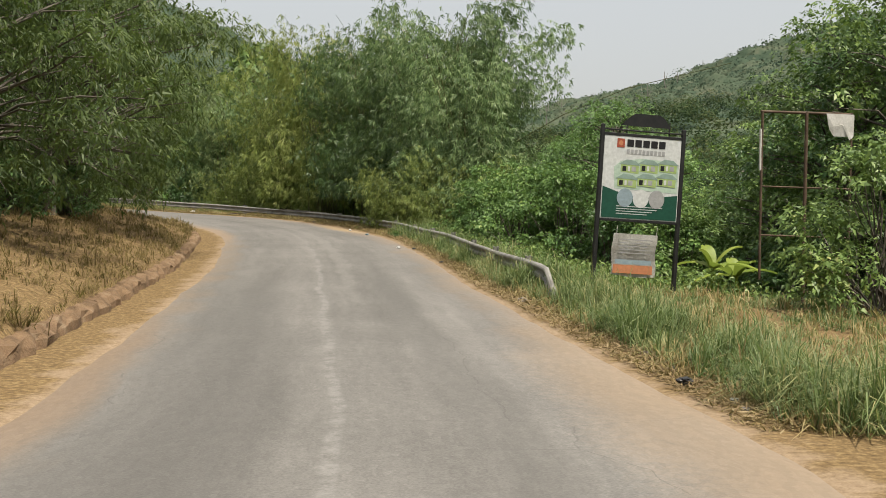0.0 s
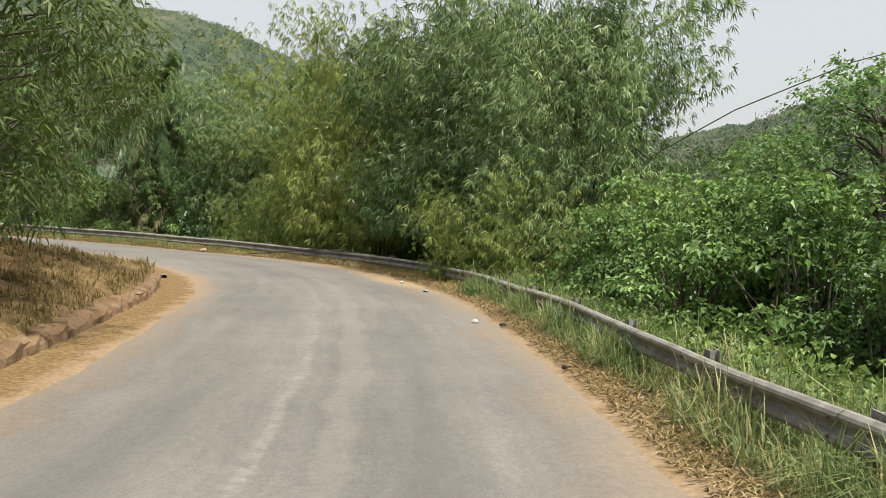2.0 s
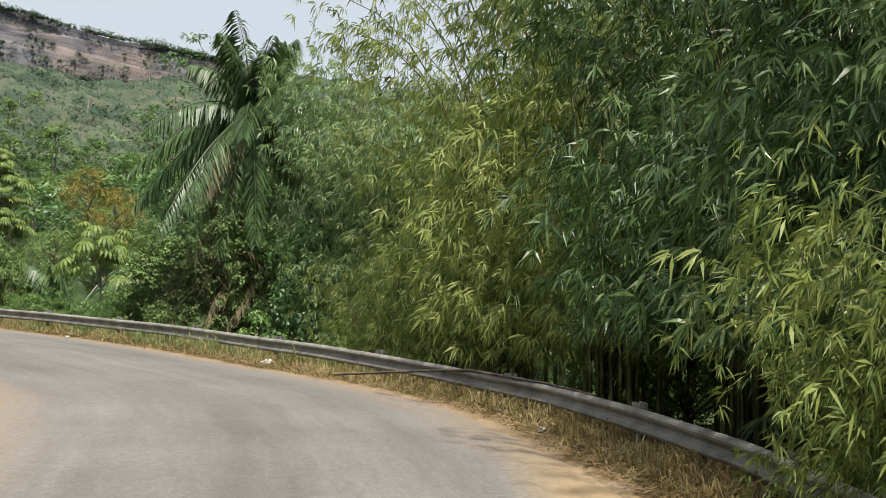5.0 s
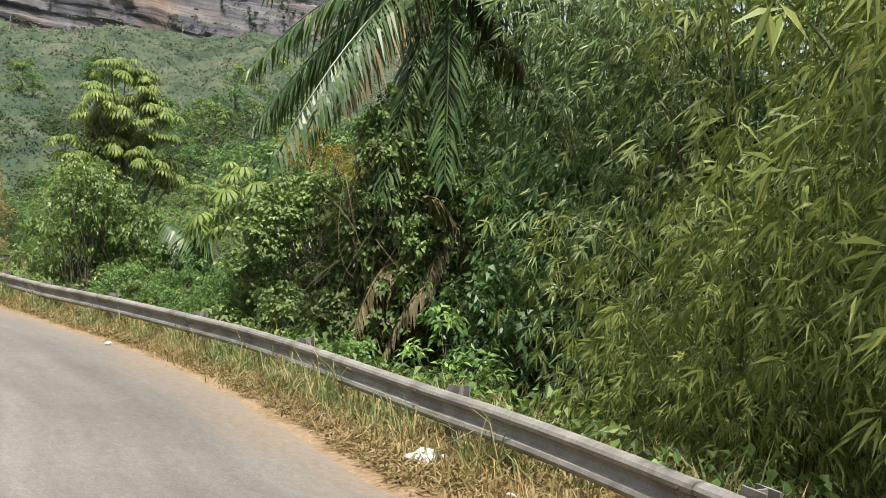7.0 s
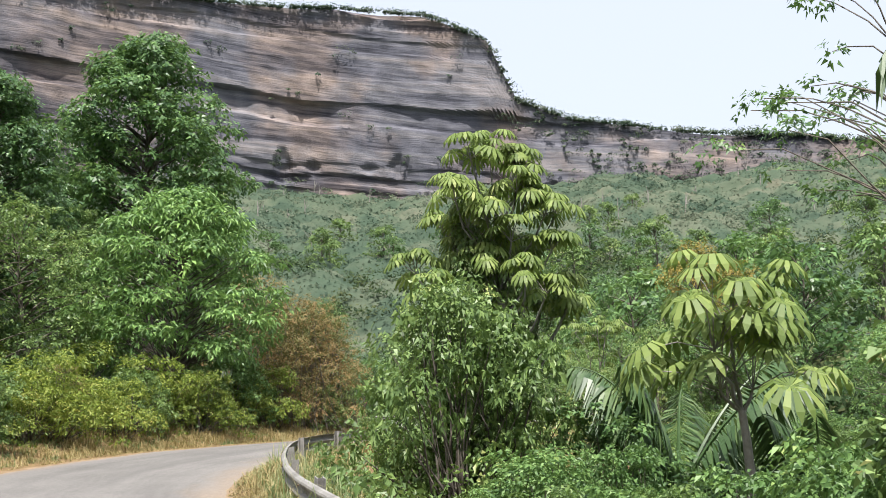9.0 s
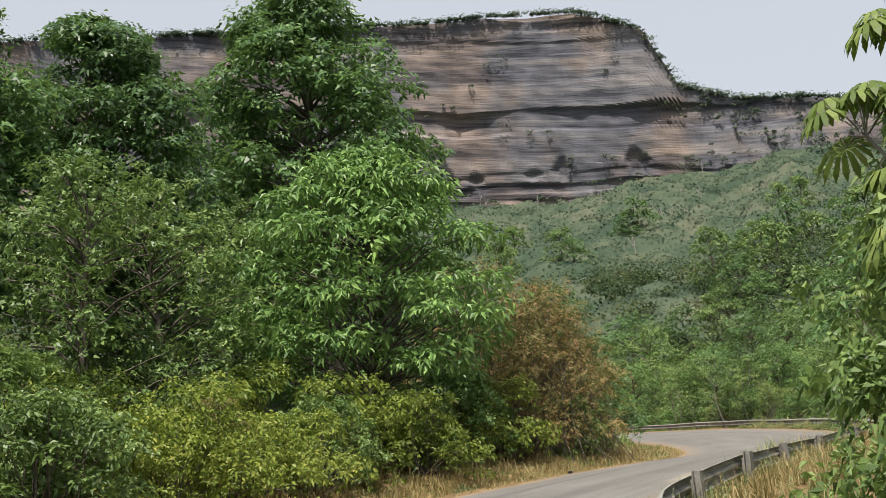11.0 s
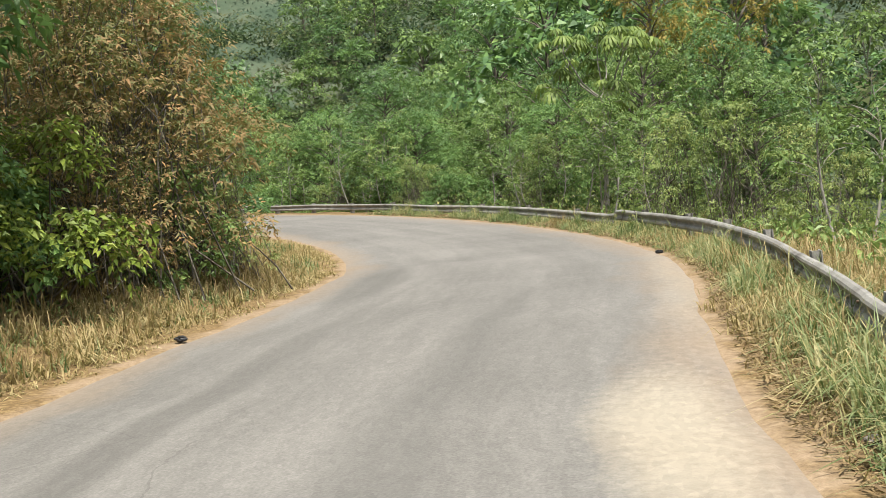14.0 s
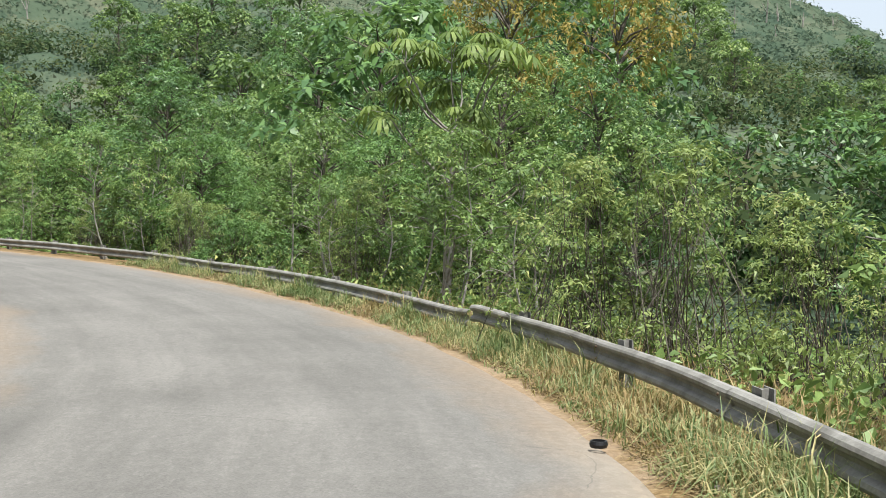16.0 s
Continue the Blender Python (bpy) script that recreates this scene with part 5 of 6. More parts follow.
thicket(26, (97, 124), (-8, -4.0), ["near_fresh", "near_mid", "near_low", "near_low"], (0.55, 0.8))
thicket(22, (92, 128), (-22, -9), ["shrub_mid", "shrub_fresh", "shrub_dark", "tree_fresh"], (0.6, 0.85))
thicket(44, (90, 150), (-80, -22), ["far_mid", "far_dark", "far_fresh", "tree_thin", "far_mid"], (0.5, 0.8))

# ---- stretch three: the hedge and the wooded far bend ----
for i in range(15):
    x, y = at(126.5 + 1.55 * i, float(o_left(128 + 1.5 * i)) + 2.9 + 0.5 * math.sin(i * 2.3))
    plant((("near_mid", "shrub_mid", "shrub_yellow", "near_mid", "shrub_rust") if i < 8 else ("shrub_yellow", "near_mid", "shrub_yellow", "shrub_yellow", "shrub_rust"))[i % 5], float(x), float(y), (0.98 + 0.15 * math.sin(i * 1.7)) * (0.62 if i % 5 == 4 else 1.0), i * 1.3)
thicket(7, (128, 150), (10.5, 14), ["shrub_mid", "shrub_dark", "shrub_yellow"], (1.0, 1.3))
thicket(9, (112, 132), (9, 22), ["tree_mid", "tree_dark", "shrub_mid"], (0.8, 1.1))
plant("tree_layered", -63.6, 91.4, 1.0, 0.5)
plant("tree_dark", -67.6, 102.2, 0.55, 2.5, label="small dark-leaved tree among the rust-brown bushes")
plant("tree_tall", -73.0, 95.6, 1.0, 0.0)
plant("tree_tall", -67.5, 85.0, 0.72, 2.0)
plant("tree_tall", -64.5, 79.0, 0.7, 4.0)
plant("tree_mid", -58.6, 81.5, 0.8, 1.0)
plant("tree_mid", -61.5, 84.8, 0.8, 3.0)
for x, y, s, r in ((-65.2, 100.4, 1.6, 0.0), (-63.6, 97.8, 1.45, 4.0), (-67.2, 98.6, 1.9, 5.0), (-66.6, 101.6, 1.5, 2.0), (-64.4, 98.9, 1.7, 1.0)):
    plant("shrub_rust", x, y, s, r)
for x, y, k, s, r in ((-62.6, 95.6, "shrub_yellow", 1.1, 0.0), (-64.6, 101.6, "shrub_wispy", 0.9, 1.0), (-69.4, 102.2, "shrub_dark", 1.5, 1.0), (-62.3, 94.0, "near_fresh", 1.0, 2.0), (-61.0, 91.4, "near_mid", 1.0, 1.0), (-63.6, 99.0, "near_mid", 0.9, 2.0), (-69.2, 104.4, "near_mid", 0.9, 4.0), (-63.0, 97.2, "shrub_rust", 0.9, 5.0)):
    plant(k, x, y, s, r)
for x, y, s, r in ((-71.4, 104.6, 1.5, 0.0), (-73.0, 108.0, 1.2, 2.0), (-69.5, 101.5, 1.5, 3.0), (-74.5, 105.5, 1.6, 4.0), (-77.0, 112.5, 1.3, 1.0)):
    plant("shrub_dark", x, y, s, r)
thicket(8, (150, 185), (14, 24), ["tree_dark", "tree_mid"], (0.8, 1.0))
thicket(16, (182, 245), (8.5, 26), ["tree_mid", "shrub_mid", "tree_fresh"], (0.7, 0.95))
plant("parasol_wide", -67.3, 124.4, 1.0, 1.0)
plant("tree_gold", -75.2, 147.9, 1.15, 0.0, tall=1.38)
plant("tree_gold", -68.1, 141.0, 0.95, 2.0, tall=1.4)
for x, y, s, r in ((-70.4, 134.6, 0.92, 0.0), (-74.6, 140.4, 0.95, 2.0), (-66.2, 136.6, 0.85, 4.0)):
    plant("tree_mid", x, y, s, r)
for x, y, s, r in ((-65.6, 160.0, 0.9, 0.0), (-61.0, 156.5, 0.95, 1.0), (-56.5, 152.0, 1.0, 2.0), (-57.0, 144.0, 0.8, 3.0), (-52.5, 146.0, 0.95, 4.0)):
    plant("far_dark", x, y, s, r)
UMB = ((-66.8, 124.0, 4.6), (-64.0, 118.0, 4.0), (-53.5, 110.5, 6.0), (-50.5, 103.5, 4.5), (-52.5, 118.0, 6.0), (-49.0, 125.0, 6.0), (-56.5, 114.5, 5.5), (-58.0, 120.5, 5.5), (-59.5, 127.5, 6.0))
OPEN = UMB + ((-56.0, 140.0, 9.0), (-60.0, 152.0, 13.0), (-58.0, 172.0, 20.0), (-66.0, 172.0, 14.0), (-48.0, 150.0, 14.0), (-55.0, 133.0, 8.0), (-62.0, 135.0, 6.0), (-70.0, 190.0, 14.0), (-72.0, 208.0, 16.0), (-81.0, 186.0, 9.0), (-83.0, 208.0, 9.0))
thicket(34, (156, 225), (-8.5, -4.8), ["shrub_mid", "near_mid", "shrub_wispy", "shrub_fresh", "shrub_wispy"], (0.7, 1.05), clear=UMB)
thicket(48, (162, 235), (-22, -7.5), ["tree_mid", "tree_fresh", "tree_fresh", "tree_dark", "tree_mid"], (0.62, 0.9), clear=OPEN)
thicket(16, (140, 165), (-24, -8), ["near_mid", "near_fresh", "shrub_mid", "near_mid"], (0.6, 0.9), clear=UMB)
thicket(26, (166, 240), (-46, -20), ["tree_fresh", "tree_mid", "tree_dark", "tree_mid"], (1.05, 1.45), clear=OPEN)
thicket(34, (160, 240), (-85, -42), ["far_fresh", "far_mid", "far_dark", "far_mid"], (1.4, 1.9), clear=OPEN)
thicket(30, (156, 205), (-6.5, -4.2), ["sapling"], (0.6, 1.0))
for x, y, k, s, r in ((-60.2, 114.6, "shrub_wispy", 1.05, 0.0), (-58.4, 114.0, "shrub_wispy", 1.15, 2.0), (-56.6, 115.0, "shrub_wispy", 1.0, 4.0), (-55.2, 113.0, "shrub_wispy", 0.75, 1.0), (-53.2, 114.8, "near_mid", 0.8, 0.0),
                      (-51.6, 113.0, "near_low", 1.0, 2.0), (-50.6, 116.0, "near_mid", 1.0, 3.0), (-53.8, 110.2, "near_low", 0.7, 0.5), (-51.0, 109.0, "near_low", 0.9, 4.0), (-49.2, 111.5, "near_mid", 0.9, 5.0),
                      (-53.0, 119.5, "shrub_wispy", 1.0, 3.0), (-50.0, 121.0, "shrub_fresh", 1.0, 1.0), (-48.4, 117.8, "shrub_mid", 0.9, 2.2), (-46.5, 107.5, "near_mid", 0.9, 1.0)):
    plant(k, x, y, s, r)


def hill_trees(n, r_range, b_range, kinds, s_range, seed):
    """Single trees that stand out of the forest on the valley's slopes, by distance and bearing from the bend."""
    rng = np.random.default_rng(seed)
    for i in range(n):
        r, b = math.sqrt(rng.uniform(r_range[0] ** 2, r_range[1] ** 2)), math.radians(rng.uniform(*b_range))
        x, y = HUB[0] - math.sin(b) * r, HUB[1] + math.cos(b) * r
        if abs(where(x, y)[1][0]) > 40:
            plant(kinds[rng.integers(len(kinds))], x, y, rng.uniform(*s_range), rng.random() * 6.28, tall=rng.uniform(0.85, 1.1))


hill_trees(70, (90, 200), (-12, 70), ["far_mid", "far_dark", "far_fresh", "far_mid"], (0.8, 1.25), 81)
hill_trees(60, (200, 330), (-5, 70), ["far_mid", "far_dark", "far_mid"], (1.0, 1.5), 82)


# ---- far woods ----
def crowns(name, x, y, z, h, w, size, per, mat, label, seed):
    """Forest crowns in one sheet: each a few leafy boughs of many small sprays."""
    r0 = np.random.default_rng(seed)
    n = len(x)
    mid, rad = np.stack([x, y, z + h * 0.40], 1), np.stack([w, w, h * 0.5], 1)
    tint = r0.random(n)
    # leaf sprays on seven boughs a crown
    boughs = rand_dirs(r0, n * 7)
    boughs[:, 2] = np.abs(boughs[:, 2])
    boughs = boughs.reshape(n, 7, 3) * r0.uniform(0.35, 0.8, (n, 7, 1))
    who = np.repeat(np.arange(n), per)
    e = boughs[who, r0.integers(0, 7, n * per)]
    d = rand_dirs(r0, n * per)
    d[:, 2] = np.where(r0.random(n * per) < 0.5, np.abs(d[:, 2]), d[:, 2])
    P = mid[who] + (e + d * r0.uniform(0.3, 0.52, n * per)[:, None]) * rad[who]
    N = unit(d * 0.8 + e * 0.8 + r0.normal(size=d.shape) * 0.4 + np.array([0, 0, 0.35]))
    D = unit(np.cross(N, r0.normal(size=d.shape)))
    q = size * r0.uniform(0.5, 1.4, len(P))
    vs, fs = small_leaves(P - D * (q * 0.5)[:, None], D, N, q, q * 0.8, 0.1)
    me = from_arrays(name, vs, fs, mat)
    at_crown = me.attributes.new("crown", "FLOAT", "POINT")
    at_crown.data.foreach_set("value", np.clip(np.repeat(tint[who], 3) + np.repeat(r0.normal(size=n * per) * 0.2, 3), 0, 1).astype(np.float32))
    return tagged(new(name, me), label, "forest", kind="stuff")


def far_woods(n, r_range, b_range, seed, size, tall, per, mat, near=24):
    r0 = np.random.default_rng(seed)
    r = np.sqrt(r0.uniform(r_range[0] ** 2, r_range[1] ** 2, n))
    b = np.radians(r0.uniform(*b_range, n))
    x, y = HUB[0] - np.sin(b) * r, HUB[1] + np.cos(b) * r
    keep = np.abs(where(x, y)[1]) > near
    x, y, r, b = x[keep], y[keep], r[keep], b[keep]
    h = r0.uniform(*tall, len(x)) * (0.85 + 0.3 * wavy(x, y, 17.0))
    return crowns("far_woods", x, y, land_z(x, y, False), h, h * r0.uniform(0.5, 0.85, len(x)), size, per, mat, "hazy green forest covering the hillside", seed)


def canopy(x, y):
    """Top of the forest over the ground, crown by crown, and each crown's own tint."""
    step = 6.5
    i, j = np.floor(x / step), np.floor(y / step)
    best, high, tint = np.full(x.shape, 9.0), np.zeros(x.shape), np.zeros(x.shape)
    for di in (-1, 0, 1):
        for dj in (-1, 0, 1):
            ci, cj = i + di, j + dj
            h1 = np.modf(np.abs(np.sin(ci * 127.1 + cj * 311.7) * 4375.85))[0]
            h2 = np.modf(np.abs(np.sin(ci * 269.5 + cj * 183.3) * 2741.31))[0]
            h3 = np.modf(np.abs(np.sin(ci * 93.7 + cj * 57.9) * 3517.47))[0]
            d = np.hypot(x - (ci + 0.1 + 0.8 * h1) * step, y - (cj + 0.1 + 0.8 * h2) * step) / (step * (0.55 + 0.35 * h3))
            m = d < best
            best[m], high[m], tint[m] = d[m], h3[m], h1[m]
    lump = 0.35 * wavy(x, y, 0.9, 1.0) + 0.25 * wavy(x, y, 0.45, 5.0)
    return 3.0 + (1.6 + 3.4 * high) * (1 - np.clip(best, 0, 1.15) ** 2 * 0.75) + lump, tint


def canopy_lift(x, y):
    """Canopy height, lower towards the road."""
    c, tint = canopy(x, y)
    return c * smooth(np.abs(where(x, y)[1]), 22, 48) * (0.25 + 0.75 * smooth(np.hypot(x - HUB[0], y - HUB[1]), 200, 270)), tint


def canopy_sheet():
    """The closed forest canopy of valley and hillsides."""
    r = np.r_[np.arange(60, 200, 1.5), np.arange(200, 545, 2.0)]
    b = np.radians(np.arange(-70, 112, 0.36))
    R, B = np.meshgrid(r, b, indexing="ij")
    x, y = (HUB[0] - np.sin(B) * R).ravel(), (HUB[1] + np.cos(B) * R).ravel()
    lift, tint = canopy_lift(x, y)
    z = land_z(x, y, False) + lift
    n = len(b)
    i, j = np.meshgrid(np.arange(len(r) - 1), np.arange(n - 1), indexing="ij")
    q = (i * n + j).ravel()
    f = np.stack([q, q + n, q + n + 1, q + 1], -1)
    far = (R.ravel() > CLIFF_R - 12) & (cliffness(np.degrees(B.ravel())) > 0.05)
    f = f[(lift[f].min(1) > 0.05) & ~far[f].any(1)]
    me = from_arrays("far_woods", np.stack([x, y, z], 1), f, FAR_HAZE_GREEN, True)
    me.attributes.new("crown", "FLOAT", "POINT").data.foreach_set("value", tint.astype(np.float32))
    tagged(new("far_woods", me), "soft hazy forest canopy over the hillsides", "forest", kind="stuff")


def canopy_sprays(n, r_range, size, seed):
    """Leaf sprays and twig ends that roughen the canopy."""
    r0 = np.random.default_rng(seed)
    r = np.sqrt(r0.uniform(r_range[0] ** 2, r_range[1] ** 2, n))
    b = np.radians(r0.uniform(-68, 110, n))
    ok = ~((r > CLIFF_R - 12) & (cliffness(np.degrees(b)) > 0.05))
    r, b = r[ok], b[ok]
    x, y = HUB[0] - np.sin(b) * r, HUB[1] + np.cos(b) * r
    lift, tint = canopy_lift(x, y)
    ok = lift > 0.6
    x, y, lift, tint = x[ok], y[ok], lift[ok], tint[ok]
    m = len(x)
    q = size * r0.uniform(0.5, 1.4, m)
    P = np.stack([x, y, land_z(x, y, False) + lift + q * r0.uniform(-0.15, 0.45, m)], 1)
    into = unit(np.stack([HUB[0] - x, HUB[1] - y, 0 * x], 1))
    N = unit(r0.normal(size=(m, 3)) * 0.5 + into * 0.75 + np.array([0.0, 0.0, 0.6]))       # leaves face out from the slope
    D = unit(np.cross(N, r0.normal(size=(m, 3))))
    v, f = small_leaves(P - D * (q * 0.5)[:, None], D, N, q, q * 0.8, 0.0)
    me = from_arrays("canopy_sprays", v, f, FAR_HAZE_GREEN)
    me.attributes.new("crown", "FLOAT", "POINT").data.foreach_set("value", np.repeat(np.clip(tint + r0.normal(size=m) * 0.2, 0, 1), 3).astype(np.float32))
    tagged(new("canopy_sprays", me), "leafy sprays over the forest canopy", "forest", kind="stuff")


canopy_sheet()
canopy_sprays(90000, (210, 330), 0.8, 96)
canopy_sprays(130000, (320, 545), 1.1, 97)
far_woods(650, (40, 130), (-70, 112), 90, 0.5, (5, 10), 240, VALLEY_GREEN, 21)
far_woods(1900, (95, 270), (-35, 95), 89, 0.62, (6, 11), 165, VALLEY_GREEN, 24)
far_woods(420, (240, 330), (-40, 104), 91, 0.85, (8, 12), 130, FAR_HAZE_GREEN)
far_woods(1000, (320, 520), (-36, 100), 92, 1.1, (8, 12), 80, FAR_HAZE_GREEN)
far_woods(520, (25, 150), (112, 235), 88, 0.75, (5, 9), 110, VALLEY_GREEN, 22)
far_woods(300, (45, 150), (-125, -72), 87, 0.75, (4, 6), 110, VALLEY_GREEN, 24)


def rock_scrub(n, seed):
    """Bushes rooted in the ledges of the cliff and along its rim."""
    r0 = np.random.default_rng(seed)
    b = r0.uniform(16, 100, n)
    u = np.where(r0.random(n) < 0.34, 1.0, r0.random(n))
    c = cliffness(b)
    top = np.tan(np.radians(ridge(b))) * CLIFF_R
    foot = np.tan(np.radians(tab(b, [(26, 10.6), (33, 11.1), (42, 12.0), (46, 12.2), (52, 11.6), (60, 12.6)]))) * CLIFF_R
    foot = np.minimum(foot, top - 4)
    z = foot + (top - foot) * u
    th = np.radians(b)
    patch = wavy(b * 8, z * 1.6, 11.0, 2.0) + 0.4 * r0.normal(size=n)
    keep = (u > 0.999) | (patch > tab(b, [(20, 0.1), (42, 0.1), (44, 0.8), (100, 0.8)])) | (u < 0.08)
    b, u, z, th = b[keep], u[keep], z[keep], th[keep]
    r = CLIFF_R - 8.5 + 6 * u + 4.5 * wavy(b * 8, z * 0.05, 30.0) + 7 * np.clip(1 - cliffness(b), 0, 1) * u
    h = r0.uniform(1.0, 2.3, len(b)) ** 2
    return crowns("rock_scrub", HUB[0] - np.sin(th) * r, HUB[1] + np.cos(th) * r, z - 0.5 - 0.3 * h, h, h * r0.uniform(0.7, 1.2, len(b)), 0.9, 34, FAR_HAZE_GREEN, "green scrub on the ledges and rim of the cliff", seed)


rock_scrub(3400, 93)


def bare_trunks(n, seed):
    """Pale leafless trunks standing up out of the hillside forest."""
    r0 = np.random.default_rng(seed)
    r, b = r0.uniform(280, 480, n), np.radians(r0.uniform(-20, 95, n))
    x, y = HUB[0] - np.sin(b) * r, HUB[1] + np.cos(b) * r
    z = land_z(x, y, False)
    chunks = []
    for i in range(n):
        h, w = r0.uniform(7, 13), 0.16 + 0.0004 * r[i]
        k = r0.normal(size=2) * 0.5
        chunks.append(tube([(x[i], y[i], z[i]), (x[i] + 0.5 * k[0], y[i] + 0.5 * k[1], z[i] + 0.5 * h), (x[i] + k[0], y[i] + k[1], z[i] + h)], [w, w * 0.8, w * 0.3], 4))
        for q in range(2):
            e = r0.normal(size=2) * 1.3
            chunks.append(tube([(x[i] + 0.7 * k[0], y[i] + 0.7 * k[1], z[i] + 0.66 * h), (x[i] + k[0] + e[0], y[i] + k[1] + e[1], z[i] + h * r0.uniform(0.8, 0.98))], [w * 0.5, w * 0.25], 3))
    v, f = joined(chunks)
    return tagged(new("bare_trunks", from_arrays("bare_trunks", v, f, PALE_BARK, True)), "pale bare trunks among the hillside forest", "trunks", kind="stuff")


bare_trunks(160, 94)


# ---- undergrowth: low leafy cover on the slopes ----
def undergrowth(n, a_range, o_of, high, L, W, mat, label, seed):
    r0 = np.random.default_rng(seed)
    a = r0.uniform(*a_range, n)
    o = o_of(a, r0.random(n))
    x, y = at(a, o)
    ra, ro = where(x, y)
    ok = (ro > o_left(ra) + 0.8) | (ro < o_rail(ra) - 0.5)
    x, y = x[ok], y[ok]
    top = high * (0.35 + 0.65 * np.clip(0.5 + 0.6 * wavy(x, y, 0.9, seed) + 0.3 * wavy(x, y, 0.35, seed + 1), 0, 1))
    z = land_z(x, y, False) + top * r0.random(len(x)) ** 0.6
    m = len(x)
    N = unit(r0.normal(size=(m, 3)) * 0.6 + np.array([0, 0, 1.0]))
    D = unit(np.cross(N, r0.normal(size=(m, 3))) - np.array([0, 0, 0.3]))
    k = r0.uniform(0.6, 1.3, m)
    me = from_arrays("undergrowth", *leaves(np.stack([x, y, z], 1), D, N, L * k, W * k, 0.2, 0.2), mat)
    tagged(new("undergrowth", me), label, "undergrowth", kind="stuff")


undergrowth(16000, (56, 76), lambda a, u: o_rail(a) - 0.6 - 12 * u ** 1.3, 0.9, 0.13, 0.08, LEAF_MID, "leafy undergrowth on the slope below the rail", 71)
undergrowth(20000, (130, 235), lambda a, u: o_rail(a) - 1.2 - 12 * u ** 1.2, 0.8, 0.2, 0.11, LEAF_MID, "leafy undergrowth behind the far rail", 72)
undergrowth(16000, (148, 196), lambda a, u: o_rail(a) - 1.4 - 16 * u ** 1.2, 1.7, 0.12, 0.06, LEAF_WISPY, "rank herbs and seedlings behind the rail", 79)
undergrowth(14000, (124, 190), lambda a, u: o_left(a) + 2.0 + 9 * u, 0.8, 0.17, 0.09, LEAF_MID, "leafy undergrowth under the hedge", 73)


LITTER = leaf_material("fallen_leaf", [(0.0, (0.10, 0.06, 0.03)), (0.5, (0.24, 0.16, 0.08)), (0.85, (0.38, 0.28, 0.16)), (1.0, (0.52, 0.44, 0.30))], 0.1, 0.8, 0.5, 0.6, 0.95)


def leaf_litter(n, a_range, o_of, seed):
    r0 = np.random.default_rng(seed)
    a = r0.uniform(*a_range, n)
    o = o_of(a, r0.random(n))
    x, y = at(a, o)
    P = np.stack([x, y, land_z(x, y, False) + 0.03 + 0.05 * r0.random(n)], 1)
    N = unit(r0.normal(size=(n, 3)) * 0.35 + np.array([0, 0, 1.0]))
    D = unit(np.cross(N, r0.normal(size=(n, 3))))
    k = r0.uniform(0.5, 1.3, n)
    me = from_arrays("leaf_litter", *leaves(P, D, N, 0.13 * k, 0.02 * k, 0.2, 0.0), LITTER)
    tagged(new("leaf_litter", me), "dry fallen leaves and straw on the verge", "leaf litter", kind="stuff")


leaf_litter(26000, (70, 100), lambda a, u: o_right(a) + 0.15 - u ** 1.1 * (o_right(a) - o_rail(a) + 3.0), 75)
leaf_litter(34000, (98, 190), lambda a, u: o_right(a) + 0.12 - u * 0.8, 77)
leaf_litter(16000, (40, 72), lambda a, u: o_right(a) + 0.15 - u * 1.0, 78)
leaf_litter(12000, (36, 84), lambda a, u: o_left(a) + 0.9 + 6 * u, 76)
undergrowth(16000, (95, 128), lambda a, u: o_rail(a) - 0.6 - 14 * u ** 1.3, 0.9, 0.14, 0.09, LEAF_MID, "leafy undergrowth on the slope of the valley", 74)


# ---- grass ----
def blades(name, n, a_range, o_of, length, width, mat, label, seed, flop=0.6, per=9):
    """Tufts of bent grass blades by run and offset. o_of: offset from a run and a random number."""
    r0 = np.random.default_rng(seed)
    tuft = max(1, n // per)
    a = r0.uniform(*a_range, tuft)
    o = o_of(a, r0.random(tuft)) + r0.normal(size=tuft) * 0.06
    dens = wavy(a, o * 3, 1.7, seed) + 0.8 * wavy(a, o, 0.5, seed + 2) + r0.normal(size=tuft) * 0.4
    a, o = a[dens > -0.2], o[dens > -0.2]
    x, y = at(a, o)
    z = land_z(x, y, False)
    tall = 0.75 + 0.5 * wavy(x, y, 0.8, seed + 5)
    size = np.repeat(r0.uniform(0.5, 1.15, len(x)) * tall, per)
    B = np.repeat(np.stack([x, y, z], 1), per, 0) + r0.normal(size=(len(x) * per, 3)) * np.array([0.06, 0.06, 0])
    m = len(B)
    dirn = r0.random(m) * 2 * np.pi
    D = np.stack([np.cos(dirn), np.sin(dirn), 0 * dirn], 1)
    L = size * r0.uniform(*length, m) * np.repeat(0.4 + 0.6 * smooth(np.maximum(o - o_left(a), o_right(a) - o), 0.0, 0.55), per)
    S = np.stack([-np.sin(dirn), np.cos(dirn), 0 * dirn], 1) * (width * r0.uniform(0.6, 1.3, m))[:, None]
    k = (flop * r0.uniform(0.25, 1.5, m))[:, None]
    up = np.array([[0, 0, 1.0]])
    m1 = B + (up * (0.56 - 0.16 * k) + D * 0.30 * k) * L[:, None]
    tip = B + (up * np.maximum(0.95 - 0.62 * k, 0.02) + D * 0.85 * k) * L[:, None]
    v = np.stack([B - S, B + S, m1 + S * 0.8, m1 - S * 0.8, tip], 1).reshape(-1, 3)
    i = np.arange(m)[:, None] * 5
    me = from_arrays(name, v, [i + np.array([[0, 1, 2, 3]]), i + np.array([[3, 2, 4]])], mat)
    return tagged(new(name, me), label, "grass", kind="stuff")


